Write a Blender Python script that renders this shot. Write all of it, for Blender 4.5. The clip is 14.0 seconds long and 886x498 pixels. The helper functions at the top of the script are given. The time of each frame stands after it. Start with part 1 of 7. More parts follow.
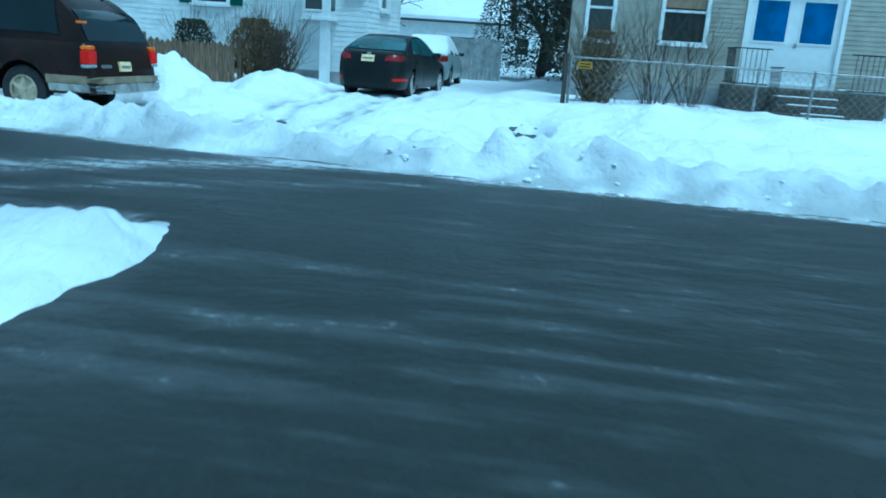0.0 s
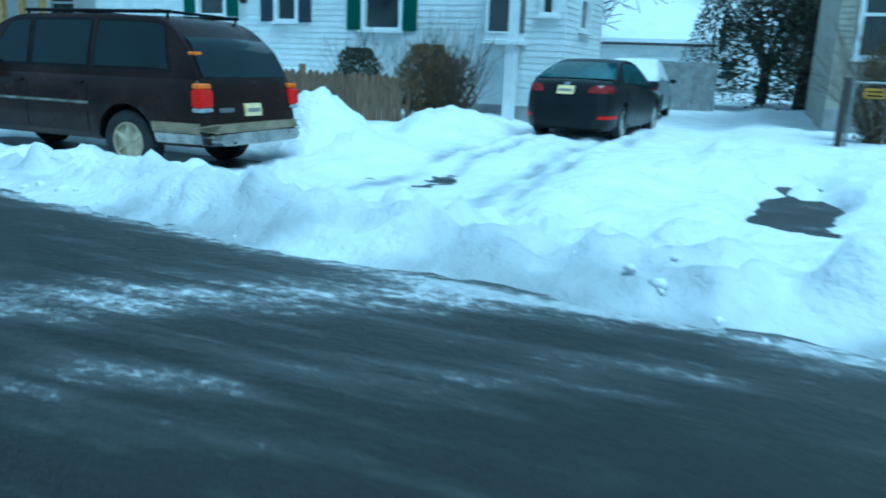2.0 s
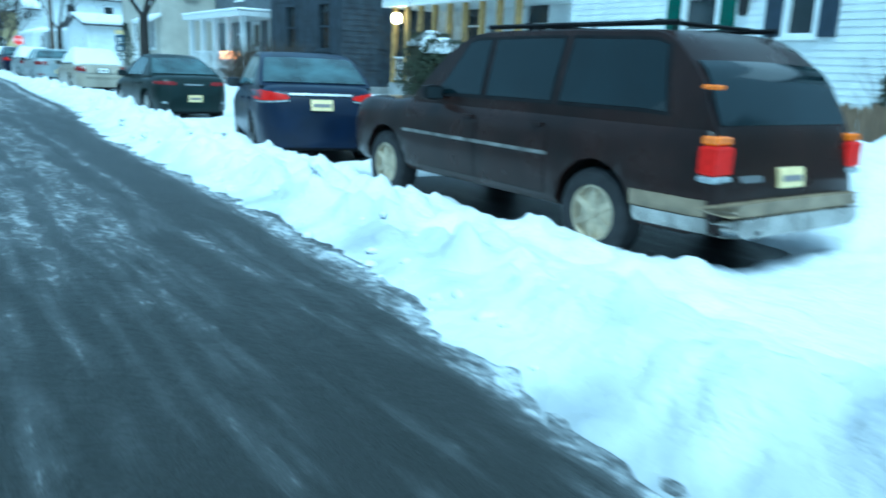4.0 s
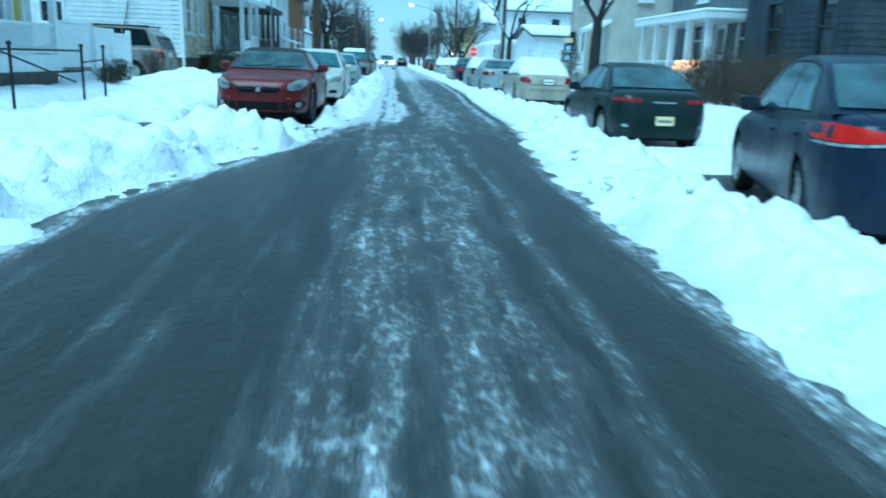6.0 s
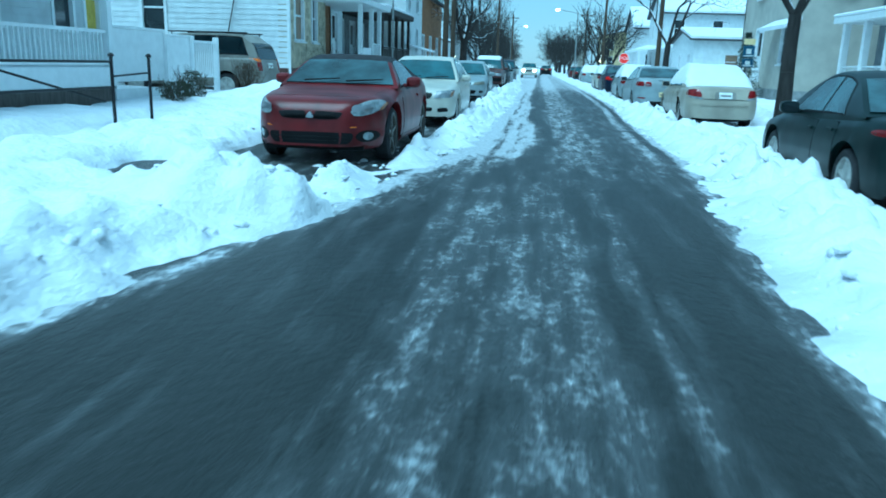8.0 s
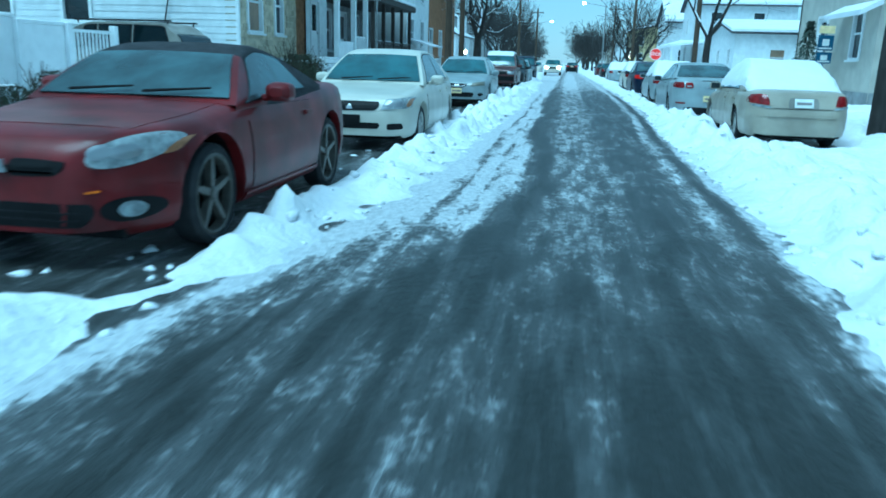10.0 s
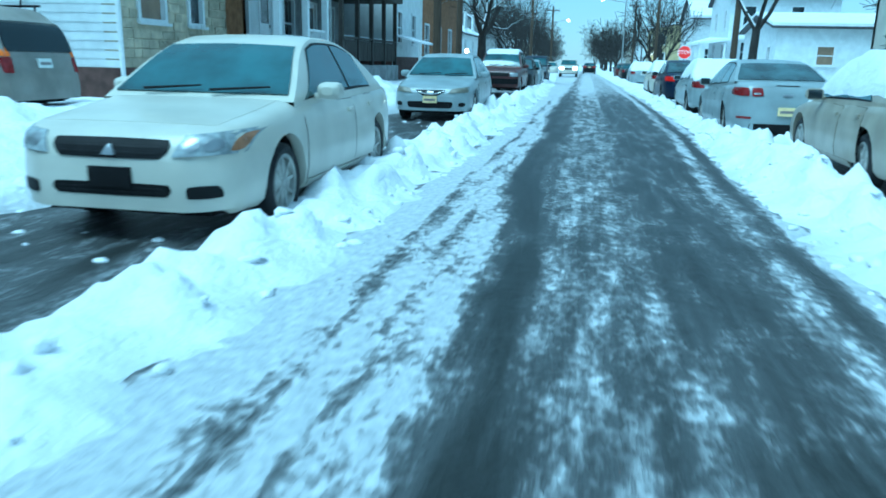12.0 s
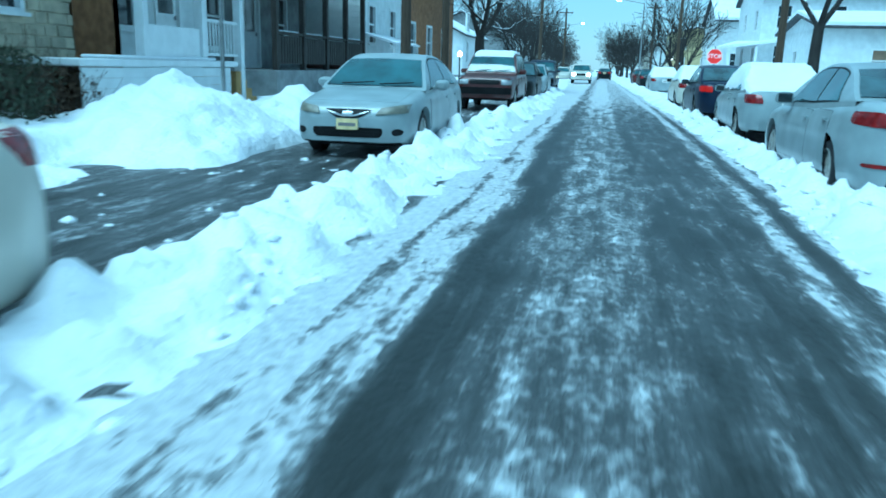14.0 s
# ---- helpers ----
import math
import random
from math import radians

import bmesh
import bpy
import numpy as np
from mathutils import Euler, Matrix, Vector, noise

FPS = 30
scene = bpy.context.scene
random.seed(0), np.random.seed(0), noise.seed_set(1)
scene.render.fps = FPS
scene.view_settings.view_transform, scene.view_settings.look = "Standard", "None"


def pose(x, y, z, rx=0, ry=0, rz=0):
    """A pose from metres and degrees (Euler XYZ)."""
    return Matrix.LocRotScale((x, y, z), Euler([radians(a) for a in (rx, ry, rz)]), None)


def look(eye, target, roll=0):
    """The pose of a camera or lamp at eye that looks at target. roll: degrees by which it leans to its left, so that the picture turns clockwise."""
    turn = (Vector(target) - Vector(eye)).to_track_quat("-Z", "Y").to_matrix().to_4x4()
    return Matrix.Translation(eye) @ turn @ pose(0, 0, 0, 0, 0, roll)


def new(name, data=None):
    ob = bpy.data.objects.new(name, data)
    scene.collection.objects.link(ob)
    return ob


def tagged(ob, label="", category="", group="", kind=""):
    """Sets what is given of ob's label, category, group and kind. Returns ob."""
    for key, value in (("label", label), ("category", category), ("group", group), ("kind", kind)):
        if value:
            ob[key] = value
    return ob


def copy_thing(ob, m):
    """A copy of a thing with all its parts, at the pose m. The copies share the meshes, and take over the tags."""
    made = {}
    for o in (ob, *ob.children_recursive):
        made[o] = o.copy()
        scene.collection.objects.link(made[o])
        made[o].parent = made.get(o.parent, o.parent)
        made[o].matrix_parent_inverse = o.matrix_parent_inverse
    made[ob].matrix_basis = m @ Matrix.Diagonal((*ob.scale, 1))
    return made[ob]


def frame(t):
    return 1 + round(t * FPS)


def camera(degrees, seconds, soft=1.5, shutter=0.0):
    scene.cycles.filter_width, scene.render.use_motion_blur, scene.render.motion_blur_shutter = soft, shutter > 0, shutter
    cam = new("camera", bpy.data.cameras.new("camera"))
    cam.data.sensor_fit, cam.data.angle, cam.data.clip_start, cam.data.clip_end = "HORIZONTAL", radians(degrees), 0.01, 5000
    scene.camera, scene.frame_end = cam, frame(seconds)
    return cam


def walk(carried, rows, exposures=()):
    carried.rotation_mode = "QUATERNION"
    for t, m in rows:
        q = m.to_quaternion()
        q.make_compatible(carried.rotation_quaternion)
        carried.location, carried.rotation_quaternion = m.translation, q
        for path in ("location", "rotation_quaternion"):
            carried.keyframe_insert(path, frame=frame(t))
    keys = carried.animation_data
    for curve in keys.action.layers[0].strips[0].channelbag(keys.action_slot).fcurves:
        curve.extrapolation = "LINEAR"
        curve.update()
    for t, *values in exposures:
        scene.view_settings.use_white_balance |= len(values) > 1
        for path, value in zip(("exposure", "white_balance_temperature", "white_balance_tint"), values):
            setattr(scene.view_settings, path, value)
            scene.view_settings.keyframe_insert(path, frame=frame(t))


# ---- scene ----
# ---------------------------------------------------------------- camera
PATH = [
    (0, (-7.72, -9.883, 1.251), (-5.809, -9.587, 0.744), 3.9),
    (0.5, (-6.72, -9.637, 1.261), (-4.811, -9.299, 0.766), 2.4),
    (1, (-5.76, -9.351, 1.258), (-3.87, -8.925, 0.761), 3.8),
    (1.5, (-4.903, -9.015, 1.261), (-3.042, -8.447, 0.798), 1.7),
    (2, (-4.092, -8.63, 1.253), (-2.296, -7.884, 0.787), 2.4),
    (2.5, (-3.313, -8.166, 1.264), (-1.609, -7.227, 0.799), 2.8),
    (3, (-2.606, -7.544, 1.307), (-1.055, -6.369, 0.846), 1.8),
    (3.5, (-2.008, -6.851, 1.339), (-0.676, -5.436, 0.87), 1.6),
    (4, (-1.671, -5.983, 1.345), (-0.558, -4.387, 0.88), 2.4),
    (4.2, (-1.591, -5.565, 1.344), (-0.569, -3.91, 0.881), 2.6),
    (6.3, (-0.965, -0.536, 1.277), (-0.927, 1.403, 0.799), 2.0),
    (6.5, (-0.946, -0.064, 1.280), (-0.961, 1.876, 0.806), 1.8),
    (7, (-0.91, 1.154, 1.295), (-1.016, 3.09, 0.818), 1.8),
    (7.2, (-0.871, 1.644, 1.298), (-1.005, 3.58, 0.822), 1.8),
    (9.5, (-0.205, 7.341, 1.333), (-0.503, 9.257, 0.854), 1.7),
    (10, (-0.178, 8.835, 1.317), (-0.473, 10.751, 0.834), 1.6),
    (10.5, (-0.16, 10.318, 1.314), (-0.46, 12.233, 0.832), 1.6),
    (11, (-0.143, 11.856, 1.328), (-0.451, 13.771, 0.853), 1.6),
    (11.5, (-0.118, 13.436, 1.297), (-0.442, 15.348, 0.819), 1.4),
    (12, (-0.091, 14.963, 1.268), (-0.431, 16.871, 0.788), 1.3),
    (12.5, (-0.084, 16.459, 1.259), (-0.434, 18.368, 0.786), 1.6),
    (13, (-0.05, 17.976, 1.269), (-0.414, 19.883, 0.797), 1.7),
    (13.5, (-0.031, 19.578, 1.271), (-0.403, 21.483, 0.800), 1.7),
    (14, (0.013, 21.257, 1.267), (-0.364, 23.162, 0.798), 1.5),
]
cam = camera(60.5, 14.0, soft=1.75, shutter=0.5)
walk(cam, [(t, look(eye, target, roll)) for t, eye, target, roll in PATH],
     exposures=[(0, 0.38, 4300, -22), (2.8, 0.42, 4300, -22), (4.0, 0.95, 4550, -20), (6.3, 0.70, 4350, -24), (9.5, 0.60, 4350, -24), (11, 0.74, 4350, -24), (14, 0.76, 4400, -24)])

# ---------------------------------------------------------------- dusk light
SUN_UP, SUN_TURN = 32.0, 218.0
world = bpy.data.worlds.new("dusk_sky")
scene.world = world
world.use_nodes = True
wn = world.node_tree.nodes
sky = wn.new("ShaderNodeTexSky")
sky.sky_type = 'NISHITA'
sky.sun_disc = False
sky.sun_elevation, sky.sun_rotation = radians(SUN_UP), radians(SUN_TURN)
sky.air_density, sky.dust_density, sky.ozone_density = 1.0, 0.3, 3.0
wn["Background"].inputs["Strength"].default_value = 0.078
cloud = wn.new("ShaderNodeMixRGB")
cloud.inputs[0].default_value = 0.72
cloud.inputs[2].default_value = (3.95, 5.05, 6.1, 1)
world.node_tree.links.new(sky.outputs[0], cloud.inputs[1])
world.node_tree.links.new(cloud.outputs[0], wn["Background"].inputs["Color"])
sun = new("sun", bpy.data.lights.new("sun", 'SUN'))
sun.data.energy, sun.data.angle, sun.data.color = 2.0, radians(35), (0.88, 0.96, 1.0)
sun.matrix_world = look((0, 0, 50), (-math.sin(radians(SUN_TURN)) * 50, -math.cos(radians(SUN_TURN)) * 50, 50 - 50 * math.tan(radians(66))))

# ---------------------------------------------------------------- materials
def material(name, color, rough=0.6, metal=0.0, vary=0.0, scale=4.0, bump=0.0, bump_scale=40.0, color2=None,
             coat=0.0, emit=None, power=0.0, island=0.0, stretch=(1, 1, 1), spec=0.5, alpha=None):
    """A principled material with noise in colour, roughness and relief."""
    m = bpy.data.materials.new(name)
    m.use_nodes = True
    nt = m.node_tree
    b = nt.nodes["Principled BSDF"]
    b.inputs["Base Color"].default_value = (*color, 1)
    b.inputs["Roughness"].default_value = rough
    b.inputs["Metallic"].default_value = metal
    b.inputs["Coat Weight"].default_value = coat
    b.inputs["Coat Roughness"].default_value = 0.05
    b.inputs["Specular IOR Level"].default_value = spec
    tc = nt.nodes.new("ShaderNodeTexCoord")
    mp = nt.nodes.new("ShaderNodeMapping")
    mp.inputs["Scale"].default_value = stretch
    nt.links.new(tc.outputs["Object"], mp.inputs[0])
    if vary or color2:
        n1 = nt.nodes.new("ShaderNodeTexNoise")
        n1.inputs["Scale"].default_value, n1.inputs["Detail"].default_value = scale, 8
        nt.links.new(mp.outputs[0], n1.inputs["Vector"])
        ramp = nt.nodes.new("ShaderNodeValToRGB")
        c2 = color2 or tuple(max(0.0, c * (1 - vary)) for c in color)
        ramp.color_ramp.elements[0].position, ramp.color_ramp.elements[1].position = 0.35, 0.65
        ramp.color_ramp.elements[0].color = (*c2, 1)
        ramp.color_ramp.elements[1].color = (*(min(1, c * (1 + vary * 0.4)) for c in color), 1)
        nt.links.new(n1.outputs["Fac"], ramp.inputs[0])
        out = ramp.outputs[0]
        if island:
            oi = nt.nodes.new("ShaderNodeObjectInfo")
            hs = nt.nodes.new("ShaderNodeHueSaturation")
            mr = nt.nodes.new("ShaderNodeMapRange")
            mr.inputs["To Min"].default_value, mr.inputs["To Max"].default_value = 1 - island, 1 + island
            nt.links.new(oi.outputs["Random"], mr.inputs["Value"])
            nt.links.new(mr.outputs[0], hs.inputs["Value"])
            nt.links.new(out, hs.inputs["Color"])
            out = hs.outputs[0]
        nt.links.new(out, b.inputs["Base Color"])
        mr2 = nt.nodes.new("ShaderNodeMapRange")
        mr2.inputs["To Min"].default_value, mr2.inputs["To Max"].default_value = min(1, rough * 1.25), rough * 0.8
        nt.links.new(n1.outputs["Fac"], mr2.inputs["Value"])
        nt.links.new(mr2.outputs[0], b.inputs["Roughness"])
    if bump:
        n2 = nt.nodes.new("ShaderNodeTexNoise")
        n2.inputs["Scale"].default_value, n2.inputs["Detail"].default_value = bump_scale, 6
        nt.links.new(mp.outputs[0], n2.inputs["Vector"])
        bn = nt.nodes.new("ShaderNodeBump")
        bn.inputs["Strength"].default_value, bn.inputs["Distance"].default_value = bump, 0.02
        nt.links.new(n2.outputs["Fac"], bn.inputs["Height"])
        nt.links.new(bn.outputs[0], b.inputs["Normal"])
    if emit:
        b.inputs["Emission Color"].default_value = (*emit, 1)
        b.inputs["Emission Strength"].default_value = power
    return m


def road_material():
    """Wet asphalt with crusts of grey slush; the mesh says how much slush lies where."""
    m = material("wet_asphalt", (0.05, 0.048, 0.045), 0.5, bump=0.35, bump_scale=70, spec=0.22)
    nt = m.node_tree
    b = nt.nodes["Principled BSDF"]
    tc = nt.nodes["Texture Coordinate"]

    def noise_at(stretch, scale, lo, hi, detail=7, rough=0.62):
        mp = nt.nodes.new("ShaderNodeMapping")
        mp.inputs["Scale"].default_value = stretch
        nz = nt.nodes.new("ShaderNodeTexNoise")
        nz.inputs["Scale"].default_value, nz.inputs["Detail"].default_value = scale, detail
        nz.inputs["Roughness"].default_value = rough
        nt.links.new(tc.outputs["Object"], mp.inputs[0])
        nt.links.new(mp.outputs[0], nz.inputs["Vector"])
        return remap(nz.outputs["Fac"], lo, hi)

    def remap(v, lo, hi, out=1.0, low=0.0):
        mr = nt.nodes.new("ShaderNodeMapRange")
        mr.interpolation_type = 'SMOOTHSTEP'
        mr.inputs["From Min"].default_value, mr.inputs["From Max"].default_value = lo, hi
        mr.inputs["To Min"].default_value, mr.inputs["To Max"].default_value = low, out
        nt.links.new(v, mr.inputs["Value"])
        return mr.outputs[0]

    def add(a, c, k=1.0):
        n = nt.nodes.new("ShaderNodeMath")
        n.operation = 'MULTIPLY_ADD'
        nt.links.new(c, n.inputs[0])
        n.inputs[1].default_value = k
        nt.links.new(a, n.inputs[2])
        return n.outputs[0]

    def mix(fac, a, c):
        n = nt.nodes.new("ShaderNodeMixRGB")
        nt.links.new(fac, n.inputs[0])
        for k, v in ((1, a), (2, c)):
            if isinstance(v, tuple):
                n.inputs[k].default_value = (*v, 1)
            else:
                nt.links.new(v, n.inputs[k])
        return n.outputs[0]

    at = nt.nodes.new("ShaderNodeAttribute")
    at.attribute_name = "slush"
    lay = at.outputs["Fac"]
    coarse = noise_at((1.0, 0.33, 1.0), 4.5, 0.25, 0.75)
    crumb = noise_at((1.0, 0.6, 1.0), 17.0, 0.25, 0.75, 5, 0.7)
    smear = noise_at((1.0, 0.07, 1.0), 6.0, 0.25, 0.75)
    ragged = add(add(add(lay, coarse, 0.42), crumb, 0.36), smear, 0.30)
    crust = remap(ragged, 0.92, 1.32, 0.85)
    film = remap(add(add(lay, coarse, 0.30), smear, 0.45), 0.48, 1.05, 0.42)
    stone = mix(noise_at((1, 1, 1), 90.0, 0.35, 0.65, 2), (0.009, 0.011, 0.010), (0.030, 0.032, 0.030))
    stone = mix(noise_at((1, 0.25, 1), 1.1, 0.35, 0.65), stone, (0.024, 0.026, 0.025))
    wet = mix(film, stone, (0.20, 0.21, 0.22))
    col = mix(crust, wet, mix(crumb, (0.42, 0.44, 0.46), (0.70, 0.72, 0.74)))
    nt.links.new(col, b.inputs["Base Color"])
    nt.links.new(remap(crust, 0.0, 1.0, 0.75, 0.42), b.inputs["Roughness"])
    ridge = nt.nodes.new("ShaderNodeBump")
    ridge.inputs["Strength"].default_value, ridge.inputs["Distance"].default_value = 1.0, 0.035
    nt.links.new(add(crust, crumb, 0.25), ridge.inputs["Height"])
    nt.links.new(nt.nodes["Bump"].outputs[0], ridge.inputs["Normal"])
    nt.links.new(ridge.outputs[0], b.inputs["Normal"])
    return m


def snow_material(name, dirt=0.0, clod=0.05):
    """Snow with a fine grain and soft clods of a hand's width."""
    m = material(name, (0.82, 0.84, 0.87), 0.6, vary=0.10, scale=1.6, bump=0.4, bump_scale=26)
    nt = m.node_tree
    ramp = nt.nodes["Color Ramp"]
    ramp.color_ramp.elements[0].color = (0.80 - dirt, 0.82 - dirt, 0.84 - dirt, 1)
    nz = nt.nodes.new("ShaderNodeTexNoise")
    nz.inputs["Scale"].default_value, nz.inputs["Detail"].default_value, nz.inputs["Roughness"].default_value = 5.5, 5, 0.55
    nt.links.new(nt.nodes["Mapping"].outputs[0], nz.inputs["Vector"])
    clods = nt.nodes.new("ShaderNodeBump")
    clods.inputs["Strength"].default_value, clods.inputs["Distance"].default_value = 1.0, clod
    nt.links.new(nz.outputs["Fac"], clods.inputs["Height"])
    nt.links.new(nt.nodes["Bump"].outputs[0], clods.inputs["Normal"])
    nt.links.new(clods.outputs[0], nt.nodes["Principled BSDF"].inputs["Normal"])
    at = nt.nodes.new("ShaderNodeAttribute")
    at.attribute_name = "grime"
    mix = nt.nodes.new("ShaderNodeMixRGB")
    mix.inputs[2].default_value = (0.27, 0.29, 0.30, 1)
    nt.links.new(at.outputs["Fac"], mix.inputs[0])
    nt.links.new(ramp.outputs[0], mix.inputs[1])
    nt.links.new(mix.outputs[0], nt.nodes["Principled BSDF"].inputs["Base Color"])
    return m


ROAD = road_material()
SNOW = snow_material("packed_snow", 0.04, 0.06)
SNOW_DIRTY = snow_material("ploughed_snow", 0.08)
SNOW_CAP = snow_material("fresh_snow", 0.0, 0.03)
TYRE = material("tyre_rubber", (0.018, 0.018, 0.02), 0.85, vary=0.3, scale=9, bump=0.3)
RIM = material("alloy_rim", (0.46, 0.46, 0.43), 0.42, 0.3, vary=0.35, scale=8)
RIM_DARK = material("dark_rim", (0.11, 0.10, 0.085), 0.4, 0.3, vary=0.3, scale=8)
# Teal base and blotches stand in for sky and branches mirrored in the glass.
GLASS = material("car_glass", (0.045, 0.105, 0.118), 0.08, vary=0.55, scale=1.6, spec=0.9)
GLASS_DARK = material("tinted_car_glass", (0.006, 0.012, 0.015), 0.08, vary=0.4, scale=1.2, spec=0.42)
GLASS_FROST = material("frosted_car_glass", (0.065, 0.105, 0.115), 0.22, vary=0.6, scale=2.2, spec=0.7)
PLASTIC = material("black_plastic", (0.010, 0.010, 0.011), 0.55, vary=0.3, scale=6, spec=0.15)
SLAT = material("dark_grille_slat", (0.012, 0.012, 0.013), 0.6, vary=0.3, scale=6, spec=0.2)
TRIM = material("chrome_trim", (0.36, 0.37, 0.38), 0.32, 0.8, vary=0.15, scale=5)
LAMP_CLEAR = material("clear_lamp_lens", (0.34, 0.37, 0.38), 0.22, 0.0, vary=0.40, scale=16, spec=0.45)
LAMP_DULL = material("yellowed_lamp_lens", (0.17, 0.165, 0.13), 0.35, vary=0.25, scale=12, spec=0.4)
LAMP_PEACH = material("pale_amber_lens", (0.34, 0.17, 0.08), 0.25, vary=0.3, scale=16)
LAMP_RED = material("red_lamp_lens", (0.18, 0.008, 0.010), 0.18, vary=0.4, scale=14)
# Glow is added for headlamp light thrown back; far cars' lamps are lit.
LAMP_RED_GLOW = material("glowing_red_lens", (0.26, 0.006, 0.006), 0.35, vary=0.4, scale=14, emit=(1, 0.02, 0.015), power=0.16, spec=0.12)
LAMP_AMBER = material("amber_lamp_lens", (0.75, 0.18, 0.01), 0.18, vary=0.3, scale=14)
PLATE = material("plate_white", (0.72, 0.74, 0.70), 0.4, vary=0.1, scale=10)
PLATE_YELLOW = material("plate_yellow", (0.86, 0.70, 0.36), 0.4, vary=0.15, scale=10)
PLATE_BAR = material("plate_bar", (0.22, 0.20, 0.20), 0.5)
SOFT_TOP = material("black_canvas", (0.02, 0.02, 0.024), 0.85, vary=0.3, scale=10, bump=0.3)


def paint(name, color, rough=0.28, dirt=0.35, coat=0.25, spec=0.4):
    return material(name, color, rough, 0.0, vary=dirt, scale=2.2, coat=coat, bump=0.03, bump_scale=3, spec=spec)


P_RED = paint("red_paint", (0.115, 0.010, 0.012), 0.33, 0.45, 0.08, 0.26)
P_WHITE = paint("white_paint", (0.56, 0.545, 0.465), 0.30, 0.10)
P_SILVER = paint("silver_paint", (0.30, 0.345, 0.355), 0.30, 0.18)
P_BROWN = paint("dark_maroon_paint", (0.018, 0.0090, 0.0074), 0.28, 0.45, 0.05, 0.22)
P_BLACK = paint("black_paint", (0.006, 0.008, 0.009), 0.35, 0.35, 0.06, 0.25)
P_NAVY = paint("navy_paint", (0.007, 0.013, 0.034), 0.32, 0.35, 0.06, 0.28)
P_GREEN = paint("dark_green_paint", (0.008, 0.017, 0.016), 0.33, 0.35, 0.06, 0.28)
P_GOLD = paint("pale_gold_paint", (0.36, 0.33, 0.26), 0.35, 0.2)
P_TAN = paint("tan_paint", (0.24, 0.23, 0.20), 0.4, 0.25)
P_RUST = paint("rust_red_paint", (0.065, 0.014, 0.011), 0.35)
MOULDING = material("tan_moulding", (0.26, 0.205, 0.13), 0.45, vary=0.35, scale=6)
CHROME_WORN = material("worn_chrome", (0.38, 0.375, 0.35), 0.26, 0.85, vary=0.35, scale=7)
BUMPER = material("steel_bumper", (0.24, 0.235, 0.22), 0.45, 0.35, vary=0.6, scale=5)

W_WHITE = material("white_siding", (0.74, 0.77, 0.77), 0.6, vary=0.10, scale=3, island=0.04, bump=0.05)
W_CREAM = material("tan_siding", (0.36, 0.34, 0.285), 0.65, vary=0.14, scale=3, island=0.06, bump=0.05)
W_BEIGE = material("beige_stucco", (0.52, 0.50, 0.43), 0.85, vary=0.12, scale=2, bump=0.3)
W_YELLOW = material("yellow_siding", (0.50, 0.42, 0.22), 0.7, vary=0.12, scale=2)
W_BROWN = material("brown_brick", (0.26, 0.13, 0.05), 0.85, vary=0.3, scale=6, bump=0.4)
W_STONE = material("buff_stone", (0.56, 0.50, 0.36), 0.85, vary=0.25, scale=4, bump=0.5, island=0.18)
W_PALE = material("pale_grey_siding", (0.58, 0.61, 0.62), 0.65, vary=0.12, scale=3, island=0.05, bump=0.05)
W_GREY = material("grey_siding", (0.13, 0.15, 0.17), 0.7, vary=0.2, scale=3)
W_UMBER = material("dark_umber_paint", (0.040, 0.034, 0.028), 0.75, vary=0.35, scale=6, stretch=(3, 3, 0.5))
W_DARK = material("dark_blue_wall", (0.035, 0.045, 0.06), 0.8, vary=0.3, scale=3)
W_BASE = material("foundation", (0.30, 0.31, 0.31), 0.9, vary=0.3, scale=3, bump=0.3)
W_REDBASE = material("red_brown_foundation", (0.10, 0.055, 0.045), 0.85, vary=0.35, scale=5, bump=0.3)
W_TRIM = material("white_trim", (0.80, 0.82, 0.82), 0.5, vary=0.06, scale=5)
W_GREEN = material("green_shutter", (0.012, 0.09, 0.06), 0.5, vary=0.2, scale=6)
W_NAVY = material("dark_shutter", (0.03, 0.045, 0.07), 0.5, vary=0.2, scale=6)
PANE = material("window_pane", (0.025, 0.032, 0.036), 0.05, vary=0.3, scale=1.2, spec=0.8)
PANE_BLUE = material("blue_film_pane", (0.02, 0.12, 0.33), 0.12, vary=0.35, scale=2, spec=0.6)
PANE_TAN = material("tan_blind", (0.28, 0.20, 0.13), 0.5, vary=0.2, scale=3)
CURTAIN = material("yellow_curtain", (0.55, 0.45, 0.08), 0.8, vary=0.2, scale=6)
SHINGLE = material("roof_shingle", (0.07, 0.07, 0.075), 0.9, vary=0.3, scale=5, bump=0.4)
WOOD_BROWN = material("brown_fence_wood", (0.165, 0.115, 0.070), 0.85, vary=0.4, scale=5, bump=0.4, stretch=(4, 4, 0.5), island=0.2)
WOOD_DARK = material("weathered_wood", (0.085, 0.075, 0.065), 0.85, vary=0.4, scale=5, bump=0.4, stretch=(4, 4, 0.5), island=0.25)
WOOD_POLE = material("brown_pole_wood", (0.075, 0.052, 0.032), 0.85, vary=0.35, scale=4, bump=0.4, stretch=(6, 6, 0.6))
WOOD_NEW = material("pale_timber", (0.42, 0.28, 0.10), 0.75, vary=0.25, scale=5, bump=0.2)
BARK = material("bark", (0.030, 0.026, 0.023), 0.95, vary=0.45, scale=9, bump=0.8, bump_scale=25, stretch=(1, 1, 0.25))
TWIG = material("twigs", (0.06, 0.045, 0.03), 0.9, vary=0.3, scale=9)
LEAF_BROWN = material("dead_leaves", (0.085, 0.055, 0.03), 0.8, vary=0.45, scale=20)
LEAF_DRY = material("dry_straw_leaves", (0.15, 0.105, 0.045), 0.85, vary=0.45, scale=20)
